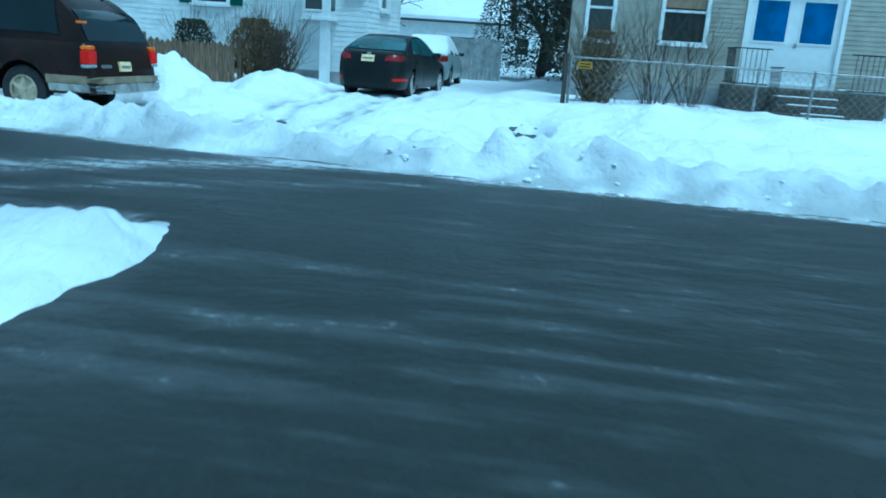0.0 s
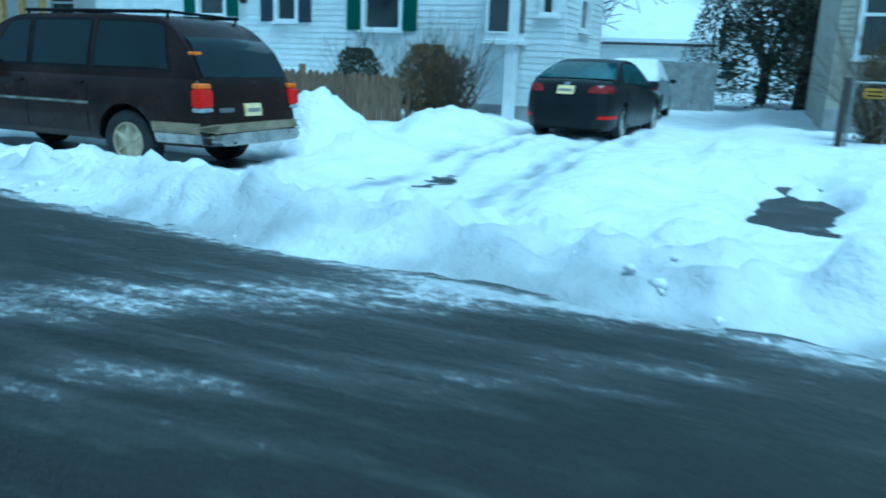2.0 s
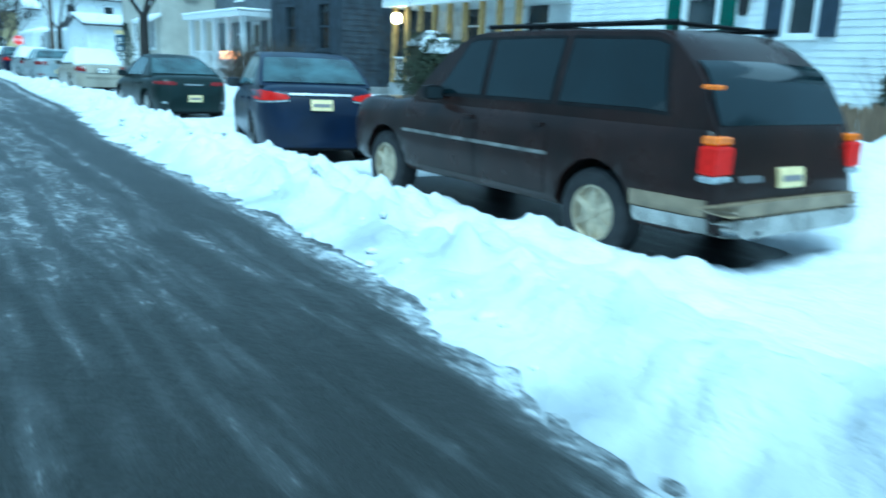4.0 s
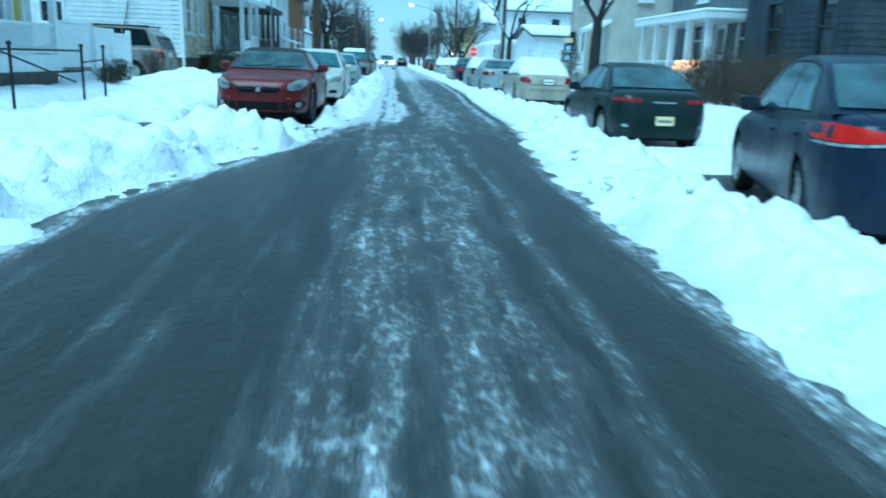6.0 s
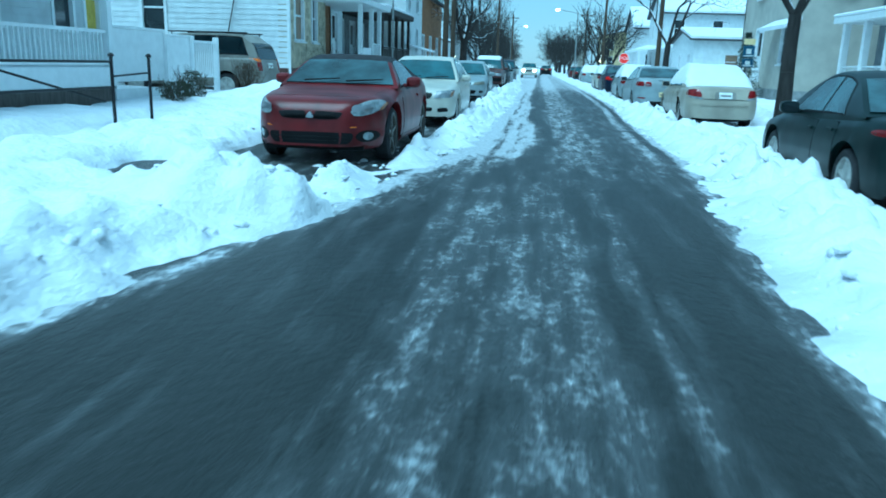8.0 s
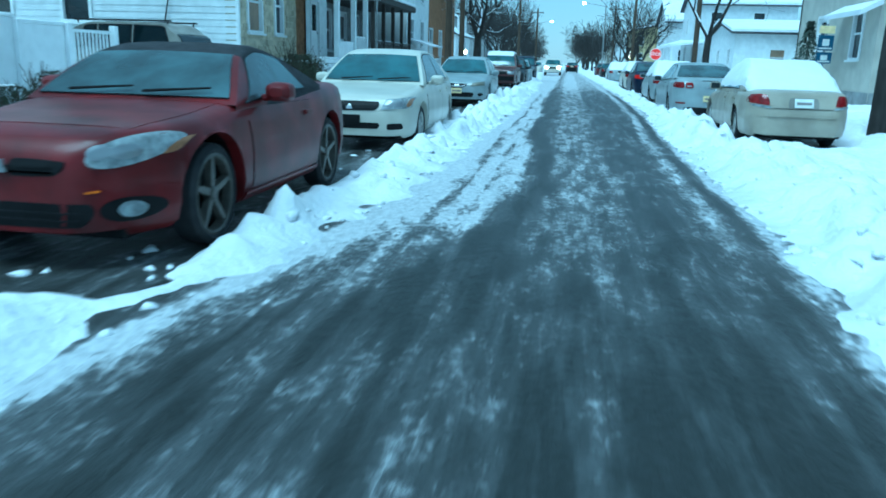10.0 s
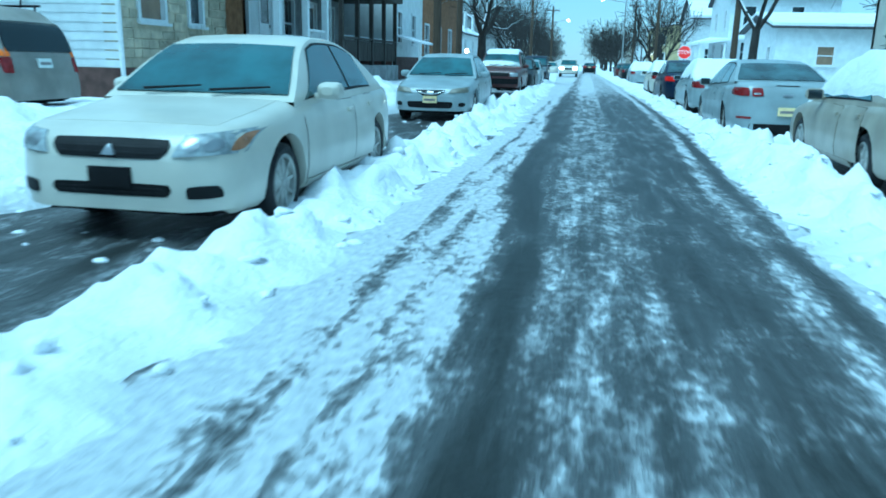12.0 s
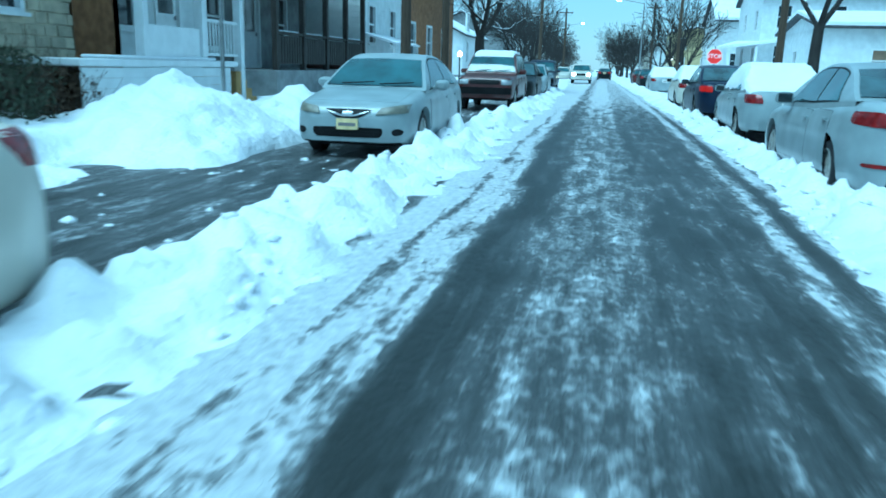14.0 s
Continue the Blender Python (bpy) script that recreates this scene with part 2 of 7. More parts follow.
LEAF_GREEN = material("evergreen_needles", (0.040, 0.050, 0.026), 0.8, vary=0.45, scale=20)
LEAF_FROST = material("snow_dusted_needles", (0.10, 0.125, 0.10), 0.85, vary=0.5, scale=9)
IRON = material("black_iron", (0.02, 0.02, 0.022), 0.55, 0.4, vary=0.3, scale=9)
STEEL = material("galvanised_steel", (0.30, 0.31, 0.31), 0.5, 0.6, vary=0.3, scale=8)
STEP_DARK = material("dark_damp_concrete", (0.085, 0.075, 0.062), 0.9, vary=0.4, scale=4, bump=0.5)
# Faint emission added to brighten the stop sign, which is no lamp.
SIGN_RED_GLOW = material("sign_red_glow", (0.55, 0.02, 0.02), 0.35, vary=0.12, scale=5, emit=(0.9, 0.03, 0.02), power=0.25)
SIGN_WHITE_GLOW = material("sign_white_glow", (0.8, 0.8, 0.8), 0.4, emit=(1, 1, 1), power=0.25)
SIGN_BLUE = material("sign_blue", (0.02, 0.075, 0.14), 0.4, vary=0.12, scale=5)
SIGN_YELLOW = material("sign_yellow", (0.36, 0.21, 0.015), 0.45, vary=0.2, scale=6)
GLOW_WARM = material("lit_bulb", (1, 0.8, 0.5), 0.3, emit=(1, 0.72, 0.38), power=9)
GLOW_HEAD = material("lit_headlamp", (1, 0.95, 0.85), 0.3, emit=(1, 0.88, 0.68), power=30)
GLOW_SMALL = material("lit_string_light", (1, 0.4, 0.1), 0.3, emit=(1, 0.30, 0.06), power=6)
GLOW_LAMP = material("lit_street_lamp", (1, 0.95, 0.9), 0.3, emit=(0.95, 0.97, 1.0), power=12)

# ---------------------------------------------------------------- mesh helpers
def thing(name, m, label, category, group="", kind=""):
    ob = new(name)
    ob.empty_display_size = 0.2
    ob.matrix_basis = m
    return tagged(ob, label, category, group, kind)


def mesh_from(name, verts, faces, mat, smooth=False):
    me = bpy.data.meshes.new(name)
    me.from_pydata([tuple(v) for v in verts], [], faces)
    me.materials.append(mat)
    if smooth:
        me.polygons.foreach_set("use_smooth", [True] * len(me.polygons))
        me.update()
        me.set_sharp_from_angle(angle=radians(38))
    me.update()
    return me


class Geo:
    """Collects vertices and faces of one part."""

    def __init__(self):
        self.v, self.f = [], []

    def add(self, verts, faces):
        k = len(self.v)
        self.v.extend(verts)
        self.f.extend([tuple(i + k for i in f) for f in faces])
        return self

    def box(self, lo, hi, bev=0.0, m=None):
        (a, b, c), (d, e, g) = lo, hi
        if bev <= 0:
            vs = [(a, b, c), (d, b, c), (d, e, c), (a, e, c), (a, b, g), (d, b, g), (d, e, g), (a, e, g)]
            fs = [(0, 3, 2, 1), (4, 5, 6, 7), (0, 1, 5, 4), (1, 2, 6, 5), (2, 3, 7, 6), (3, 0, 4, 7)]
        else:
            t = bev
            vs = []
            for z, o in ((c, t), (c + t, 0), (g - t, 0), (g, t)):
                vs += [(a + o, b + o, z), (d - o, b + o, z), (d - o, e - o, z), (a + o, e - o, z)]
            fs = [(3, 2, 1, 0), (12, 13, 14, 15)]
            for r in range(3):
                for i in range(4):
                    j = (i + 1) % 4
                    fs.append((r * 4 + i, r * 4 + j, r * 4 + 4 + j, r * 4 + 4 + i))
        if m is not None:
            vs = [tuple(m @ Vector(p)) for p in vs]
        return self.add(vs, fs)

    def tube(self, a, b, ra, rb=None, n=6):
        a, b = Vector(a), Vector(b)
        rb = ra if rb is None else rb
        d = (b - a).normalized()
        u = d.orthogonal().normalized()
        w = d.cross(u)
        vs = []
        for p, r in ((a, ra), (b, rb)):
            for i in range(n):
                t = 2 * math.pi * i / n
                vs.append(tuple(p + u * (r * math.cos(t)) + w * (r * math.sin(t))))
        fs = [(i, (i + 1) % n, n + (i + 1) % n, n + i) for i in range(n)]
        fs += [tuple(range(n - 1, -1, -1)), tuple(range(n, 2 * n))]
        return self.add(vs, fs)

    def lathe(self, prof, n=24, axis='x', at=(0, 0, 0)):
        vs, fs = [], []
        for h, r in prof:
            for i in range(n):
                t = 2 * math.pi * i / n
                c, s = r * math.cos(t), r * math.sin(t)
                p = (h, c, s) if axis == 'x' else (c, s, h)
                vs.append((p[0] + at[0], p[1] + at[1], p[2] + at[2]))
        for k in range(len(prof) - 1):
            for i in range(n):
                j = (i + 1) % n
                fs.append((k * n + i, k * n + j, k * n + n + j, k * n + n + i))
        fs += [tuple(range(n - 1, -1, -1)), tuple(range((len(prof) - 1) * n, len(prof) * n))]
        return self.add(vs, fs)

    def slab(self, outer, inner):
        """outer, inner: grids (rows of points) of one size; a closed slab between them."""
        r, c = len(outer), len(outer[0])
        vs = [p for row in outer for p in row] + [p for row in inner for p in row]
        o = r * c
        fs = []
        for i in range(r - 1):
            for j in range(c - 1):
                a = i * c + j
                fs.append((a, a + 1, a + c + 1, a + c))
                fs.append((o + a, o + a + c, o + a + c + 1, o + a + 1))
        for j in range(c - 1):
            fs.append((j, o + j, o + j + 1, j + 1))
            k = (r - 1) * c + j
            fs.append((k, k + 1, o + k + 1, o + k))
        for i in range(r - 1):
            k = i * c
            fs.append((k, k + c, o + k + c, o + k))
            k = i * c + c - 1
            fs.append((k, o + k, o + k + c, k + c))
        return self.add(vs, fs)


def part(name, geo, mat, parent, label="", smooth=False, world_space=False):
    """One mesh object under a thing or a part."""
    me = mesh_from(name, geo.v, geo.f, mat, smooth) if isinstance(geo, Geo) else geo
    ob = new(name, me)
    ob.parent = parent
    if world_space and parent is not None and parent.parent is None:
        ob.matrix_parent_inverse = parent.matrix_basis.inverted()
    return tagged(ob, label)


def solo(name, geo, mat, label, category, group="", kind="", smooth=False):
    """A thing that is one mesh."""
    me = mesh_from(name, geo.v, geo.f, mat, smooth) if isinstance(geo, Geo) else geo
    return tagged(new(name, me), label, category, group, kind)

# ---------------------------------------------------------------- ground
def lerp_at(pts):
    xs, ys = [p[0] for p in pts], [p[1] for p in pts]
    return lambda t: np.interp(t, xs, ys)


LANE_L = lerp_at([(-40, -3.2), (-13, -3.2), (-11, -3.4), (-8.4, -3.4), (-7.2, -3.1), (-5, -3.3), (1, -3.5), (5, -3.5), (7, -3.1), (10.3, -2.4), (15, -1.75), (25, -1.5), (45, -1.6), (60, -1.9), (90, -2.8), (140, -3.9), (300, -8)])
LANE_R = lerp_at([(-40, 1.0), (-13.5, -0.6), (-9.6, -0.25), (-5.6, 0.05), (-1.6, 0.7), (4, 0.8), (8, 0.9), (12.5, 1.35), (15, 1.5), (20, 1.6), (25, 1.75), (30, 1.95), (38, 2.1), (60, 2.0), (90, 1.7), (140, 0.9), (300, -3)])


def smooth_step(a, b, x):
    t = np.clip((x - a) / (b - a), 0, 1)
    return t * t * (3 - 2 * t)


def bump_at(x, y, cx, cy, rx, ry, h, p=1.6):
    r = np.sqrt(((x - cx) / rx) ** 2 + ((y - cy) / ry) ** 2)
    return h * np.clip(1 - r, 0, 1) ** p


def dome_at(x, y, cx, cy, rx, ry, h, p=0.9):
    r = ((x - cx) / rx) ** 2 + ((y - cy) / ry) ** 2
    return h * np.clip(1 - r, 0, 1) ** p


def fractal(x, y, scale, octaves=4, seed=0.0):
    out = np.zeros(x.shape)
    flat = out.ravel()
    for k, (a, b) in enumerate(zip(x.ravel(), y.ravel())):
        flat[k] = noise.fractal((a * scale + seed, b * scale - seed, seed * 0.7), 0.6, 2.1, octaves)
    return out


def cauliflower(x, y, scale, where, seed=0.0):
    """Rounded clods, worked out only where they are wanted."""
    out = np.zeros(x.shape)
    flat, xs, ys = out.ravel(), x.ravel(), y.ravel()
    for k in np.flatnonzero(where.ravel()):
        d = noise.voronoi((xs[k] * scale + seed, ys[k] * scale * 0.85, seed))[0]
        flat[k] = 0.42 - 1.35 * min(d[0], 0.6) ** 2 + 0.3 * min(0.15, d[1] - d[0])
    return out


def pit(x, y, x0, x1, y0, y1, soft=0.45):
    """1 inside a cleared rectangle, 0 outside."""
    return (smooth_step(x0 - soft, x0 + soft, x) * (1 - smooth_step(x1 - soft, x1 + soft, x))
            * smooth_step(y0 - soft, y0 + soft, y) * (1 - smooth_step(y1 - soft, y1 + soft, y)))


def sag(x, y):
    """Fall of the street from its crown to the gutters."""
    a = np.abs(x)
    left = np.where(x < 0, smooth_step(-7.5, -3, y), 1.0)
    deep = np.where(x < 0, 0.03 - 0.05 * smooth_step(10.6, 12.2, y) * (1 - smooth_step(17.6, 18.4, y)), 0.07 + 0.06 * (1 - smooth_step(2.5, 4.5, y)))
    return -deep * smooth_step(0.7, 2.9, a) * (1 - smooth_step(4.7, 6.2, a)) * left


def wheel_tracks(x, y):
    """Pressed wheel tracks that lead from the street up the white house's drive."""
    wob = 0.25 * np.sin(x * 0.5) - 0.35 * smooth_step(7, 2.5, x) + 0.05 * np.sin(x * 2.3)
    out = sum(np.exp(-((y - ty - wob) / w) ** 2) for ty, w in ((-4.5, 0.13), (-4.95, 0.09), (-6.0, 0.13), (-6.4, 0.09)))
    return np.clip(out, 0, 1) * smooth_step(1.8, 3.2, x) * (1 - smooth_step(9.5, 12, x))


def snow_height(x, y):
    """Height of the snow cover; below 0 the asphalt lies bare."""
    n1 = fractal(x, y, 1.3, 4, 3.0)
    n2 = fractal(x, y, 0.35, 3, 9.0)
    n3 = fractal(x, y, 4.0, 2, 5.0)
    l, r = LANE_L(y) + 0.22 * n1, LANE_R(y) + 0.22 * n1
    right, left = x - r, l - x
    # right side: ploughed ridge, parking strip, verge, yards
    hr = (0.20 - 0.05 * smooth_step(-5, -3, y) * (1 - smooth_step(2, 4, y))) * smooth_step(0, 0.7, right) * (1 - 0.45 * smooth_step(0.9, 1.8, right))
    hr = hr + 0.16 * smooth_step(4.6, 5.6, x) + 0.05 * smooth_step(6, 8, x)
    hl = (0.24 - 0.03 * smooth_step(9, 15, y) - 0.08 * smooth_step(10, 12, y) * (1 - smooth_step(17, 19, y)) - 0.06 * smooth_step(16, 19, y) * (1 - smooth_step(26, 29, y))) * smooth_step(0, 0.7, left) * (1 - 0.2 * smooth_step(0.9, 1.6, left)) + 0.11 * smooth_step(9, 15, y) * smooth_step(-4.6, -5.6, x)
    hl = hl + 0.10 * smooth_step(-4.6, -5.8, x) + 0.05 * smooth_step(-7, -9, x)
    hl = hl * (1 - 0.55 * (1 - smooth_step(-6.0, -3.5, y)) * smooth_step(-12, -9, y))
    h = np.where(right > 0, hr, np.where(left > 0, hl, -0.06))
    on = ((right > 0) | (left > 0)).astype(float)
    # bare asphalt by and under the parked cars
    bare = pit(x, y, -4.7, -2.65, 12.4, 20.3, 0.35) + pit(x, y, -4.5, -2.7, 19.5, 31.8, 0.3) + pit(x, y, -4.6, -2.7, 31.0, 60.0, 0.3)
    bare = bare + 0.9 * pit(x, y, 3.15, 4.6, -2.35, 2.6, 0.3) + 0.7 * pit(x, y, 2.7, 4.4, 4.0, 8.6) + 0.55 * pit(x, y, 2.8, 4.6, 11.3, 16.2)
    bare = bare + 0.6 * pit(x, y, 3.0, 4.8, 22.8, 28.0) + 0.6 * pit(x, y, 2.85, 4.6, 29.4, 60.0, 0.3)
    bare = bare + 0.95 * pit(x, y, -5.6, -3.0, 10.9, 12.6, 0.3) + 0.8 * pit(x, y, -6.2, -4.4, 26.6, 29.6, 0.4)
    bare = bare + 1.0 * pit(x, y, -16.0, -3.0, -12.4, -7.75, 0.5)
    bare = bare * (0.82 + 0.5 * n1)
    h = h - on * 0.62 * np.clip(bare, 0, 1)
    # driveway of the white house, with wheel tracks, and the strip of pavement beside it
    drive = pit(x, y, 2.2, 30, -8.0, -3.7, 0.5)
    h = h * (1 - 0.62 * drive) - 0.14 * pit(x, y, 5.6, 10.5, -3.6, 4.0, 0.8)
    h = h - on * 0.05 * wheel_tracks(x, y)
    h = np.where((on > 0) & (drive > 0.5) & (x > 2.9), np.maximum(h, 0.03), h)
    h = h - on * 0.62 * pit(x, y, 3.5, 6.4, -9.3, -8.8, 0.5) * (0.75 + 1.1 * n1)
    h = h - 0.30 * pit(x, y, -7.6, -6.7, 6.0, 16.5, 0.3) * (0.6 + 0.8 * n1)
    h = h + bump_at(x, y, 10.3, -5.9, 4.0, 2.2, 0.16, 0.7)
    # heaps
    h = h + on * bump_at(x, y, -3.3, 9.9, 1.3, 0.9, 0.14, 0.8)
    h = h + on * 0.07 * np.exp(-((x - 2.15) / 0.55) ** 2) * smooth_step(-3.6, -2.4, y) * (1 - smooth_step(3.0, 5.0, y))
    h = h + dome_at(x, y, 5.95, -2.40, 0.95, 0.80, 0.52, 1.1) + bump_at(x, y, 5.85, -2.55, 1.5, 1.2, 0.16, 0.8) + bump_at(x, y, 5.3, -3.3, 1.4, 1.0, 0.10)
    h = h + dome_at(x, y, 8.55, -3.5, 1.5, 1.1, 0.36, 1.0) - bump_at(x, y, 7.2, -2.7, 0.9, 0.6, 0.14, 0.8) + bump_at(x, y, 4.4, -7.1, 2.4, 1.5, 0.30, 1.0)
    h = h + bump_at(x, y, 4.6, -11.3, 3.2, 1.8, 0.26, 0.9) + bump_at(x, y, 5.6, -13.5, 3.0, 2.6, 0.22, 0.9)
    h = h + bump_at(x, y, -6.2, 31.8, 1.6, 2.2, 0.66, 1.1) + bump_at(x, y, -5.6, 35.5, 1.6, 2.2, 0.40, 1.0)
    h = h + bump_at(x, y, -5.2, 26.5, 1.2, 2.6, 0.25, 1.0) + bump_at(x, y, -7.3, 23.0, 1.8, 2.4, 0.35, 1.0)
    h = h + bump_at(x, y, -4.8, -6.8, 1.6, 1.2, 0.06, 0.8) + bump_at(x, y, -4.6, -14.5, 2.6, 2.0, 0.4, 0.9)
    lumps = np.abs(fractal(x, y, 1.9, 1, 7.0)) + 0.4 * np.abs(fractal(x, y, 4.1, 1, 4.0))
    near_lane = np.where(right > 0, 1 - smooth_step(0.9, 2.6, right), 1 - smooth_step(0.9, 2.6, left))
    body = on * smooth_step(0.02, 0.15, h)
    h = h + body * near_lane * (0.20 * lumps - 0.06)
    close = (body > 0.02) & (np.abs(x) < 8.5) & (y > -13.5) & (y < 46)
    clod = cauliflower(x, y, 2.6, close, 3.3) + 0.75 * cauliflower(x, y, 5.2, close, 8.1)
    low = 1 - 0.6 * (1 - smooth_step(-6.0, -3.5, y)) * (x < -2)
    low = low * (1 - 0.35 * (x < 0) * smooth_step(10, 12, y) * (1 - smooth_step(17, 19, y)))
    h = h + body * clod * (0.05 + 0.24 * near_lane + 0.10 * smooth_step(0.35, 0.6, h)) * np.clip(0.8 + 0.8 * n1, 0.3, 1.3) * low
    h = h + sag(x, y)
    rough = 0.08 * n1 + 0.045 * n3 + 0.08 * n2 + 0.05 * fractal(x, y, 9.0, 2, 2.0)
    h = h + on * rough * (0.35 + 0.65 * smooth_step(0.02, 0.2, h - sag(x, y))) * (1 - 0.55 * smooth_step(7, 10, np.abs(x)))
    return h


def axis_steps(lo, hi, step, far_lo, far_hi, grow=1.22):
    core = list(np.arange(lo, hi + 1e-6, step))
    s, v = step, lo
    below = []
    while v > far_lo:
        s *= grow
        v -= s
        below.append(v)
    s, v = step, hi
    above = []
    while v < far_hi:
        s *= grow
        v += s
        above.append(v)
    return np.array(below[::-1] + core + above)


def build_ground():
    gx = axis_steps(-8.0, 9.0, 0.075, -900, 900)
    gy = np.concatenate([axis_steps(-13.0, 36.0, 0.095, -900, 36.0)[:-1], axis_steps(36.0, 90.0, 0.3, 36.0, 1500)[1:]])
    gy = np.unique(np.round(gy, 4))
    X, Y = np.meshgrid(gx, gy)
    Z = snow_height(X, Y)
    Z[1:-1, 1:-1] = 0.72 * Z[1:-1, 1:-1] + 0.07 * (Z[:-2, 1:-1] + Z[2:, 1:-1] + Z[1:-1, :-2] + Z[1:-1, 2:])
    far = smooth_step(60, 300, np.hypot(X, Y))
    Z = Z * (1 - far) + 0.1 * far
    nx, ny = len(gx), len(gy)
    verts = np.stack([X, Y, Z], -1).reshape(-1, 3)
    idx = np.arange(nx * ny).reshape(ny, nx)
    quads = np.stack([idx[:-1, :-1], idx[:-1, 1:], idx[1:, 1:], idx[1:, :-1]], -1).reshape(-1, 4)
    me = bpy.data.meshes.new("ground")
    me.from_pydata(verts.tolist(), [], quads.tolist())
    me.materials.append(SNOW)
    off = np.maximum(X - LANE_R(Y), LANE_L(Y) - X)
    soil = np.clip(0.55 + 1.1 * fractal(X, Y, 1.1, 3, 12.0), 0, 1)
    corner = 1 - smooth_step(0, 3, Y)
    grime = np.exp(-(np.clip(off, 0, 9) / (0.36 + 0.50 * corner)) ** 2) * np.clip(soil + 0.25 * corner, 0, 1) * (0.38 + 0.42 * corner) * (np.abs(X) < 8)
    grime = np.clip(grime + 0.85 * wheel_tracks(X, Y) * np.clip(soil + 0.1, 0, 1), 0, 0.9)
    at = me.attributes.new("grime", 'FLOAT', 'POINT')
    at.data.foreach_set("value", grime.ravel().astype(np.float32))
    me.polygons.foreach_set("use_smooth", [True] * len(me.polygons))
    tagged(new("ground", me), "deep trodden snow over verges, yards and pavements", "snow", kind="structure")
    # asphalt under it
    rx = np.concatenate([np.arange(-16, -4.0, 0.4), np.arange(-4.0, 3.0, 0.07), np.arange(3.0, 30.1, 0.4)])
    ry = np.concatenate([np.arange(-30, 60, 0.2), np.arange(60, 300, 2.0)])
    RX, RY = np.meshgrid(rx, ry)
    RZ = 0.012 * np.sin(RX * 0.9) * np.cos(RY * 0.4) + sag(RX, RY)
    l, r = LANE_L(RY), LANE_R(RY)
    edge = np.minimum(RX - l, r - RX)
    wx = RX + 0.04 * np.sin(RY * 0.55 + 1.0) + 0.03 * np.sin(RY * 1.7)
    up, down = smooth_step(10, 17, RY), 1 - smooth_step(10, 14, RY)

    def band(a, c, soft=0.10):
        return smooth_step(a - soft, a + soft, wx) * (1 - smooth_step(c - soft, c + soft, wx))

    slush = 0.20 + 0.0 * RX
    yard = (RY > -13) & (RY < -7.2) & (RX < -2)
    slush += 0.55 * np.exp(-(edge / 0.15) ** 2) * ~yard + 0.05 * (edge < -0.2)
    # beyond the red car: rutted crust, a bare wheel track, a thin crust, bare asphalt, a bare gutter
    rim = np.interp(RY, [11, 13, 15, 17, 20, 24, 28, 35], [-1.7, -1.2, -0.82, -0.66, -0.66, -0.86, -0.84, -0.95])
    slush += up * (0.52 * smooth_step(rim + 0.20, rim - 0.12, wx) * (edge > -0.1) - 0.28 * band(-1.30, -1.20, 0.05) - 0.20 * band(-1.03, -0.97, 0.04))
    slush += up * (0.13 + 0.22 * band(-0.36, 0.42, 0.12) - 0.16 * band(rim, rim + 0.34, 0.06) - 0.30 * np.exp(-((r - 0.12 - RX) / 0.09) ** 2) + 0.40 * np.exp(-((r - 0.36 - RX) / 0.11) ** 2))
    # nearer the corner: a broad patchy middle, a thin line beside it, wet tracks each side
    mid = smooth_step(-3, 1, RY) * down
    slush += mid * (0.25 * band(-1.35, -0.25, 0.15) - 0.16 * band(-0.86, -0.74, 0.06) + 0.24 * band(-0.02, 0.10, 0.05) - 0.10 * (wx > 0.2) - 0.06 * (wx < -1.5))
    slush += 0.20 * smooth_step(-0.9, -2.0, RX) * mid * smooth_step(8.5, 11, RY)
    # the turn out of the yard
    turn = RX + 1.2 + 0.62 * (RY + 5.6)
    slush += (1 - smooth_step(-4, -1, RY)) * (0.46 * np.exp(-(turn / 0.45) ** 2) * (edge > 0) + 0.22 * np.exp(-((turn + 1.3) / 0.25) ** 2) * (edge > 0) - 0.04)
    slush += 0.06 * smooth_step(2.0, 3.0, RX) * (RY < -3)
    slush += 0.35 * smooth_step(36, 60, RY) - 0.14 * smooth_step(-5, -6, RX) * (RY < -6)
    verts = np.stack([RX, RY, RZ], -1).reshape(-1, 3)
    idx = np.arange(RX.size).reshape(RX.shape)
    quads = np.stack([idx[:-1, :-1], idx[:-1, 1:], idx[1:, 1:], idx[1:, :-1]], -1).reshape(-1, 4)
    me = bpy.data.meshes.new("road")
    me.from_pydata(verts.tolist(), [], quads.tolist())
    me.materials.append(ROAD)
    at = me.attributes.new("slush", 'FLOAT', 'POINT')
    at.data.foreach_set("value", np.clip(slush, 0, 1).ravel().astype(np.float32))
    me.polygons.foreach_set("use_smooth", [True] * len(me.polygons))
    tagged(new("road", me), "wet dark asphalt street with slush streaks", "road", kind="structure")


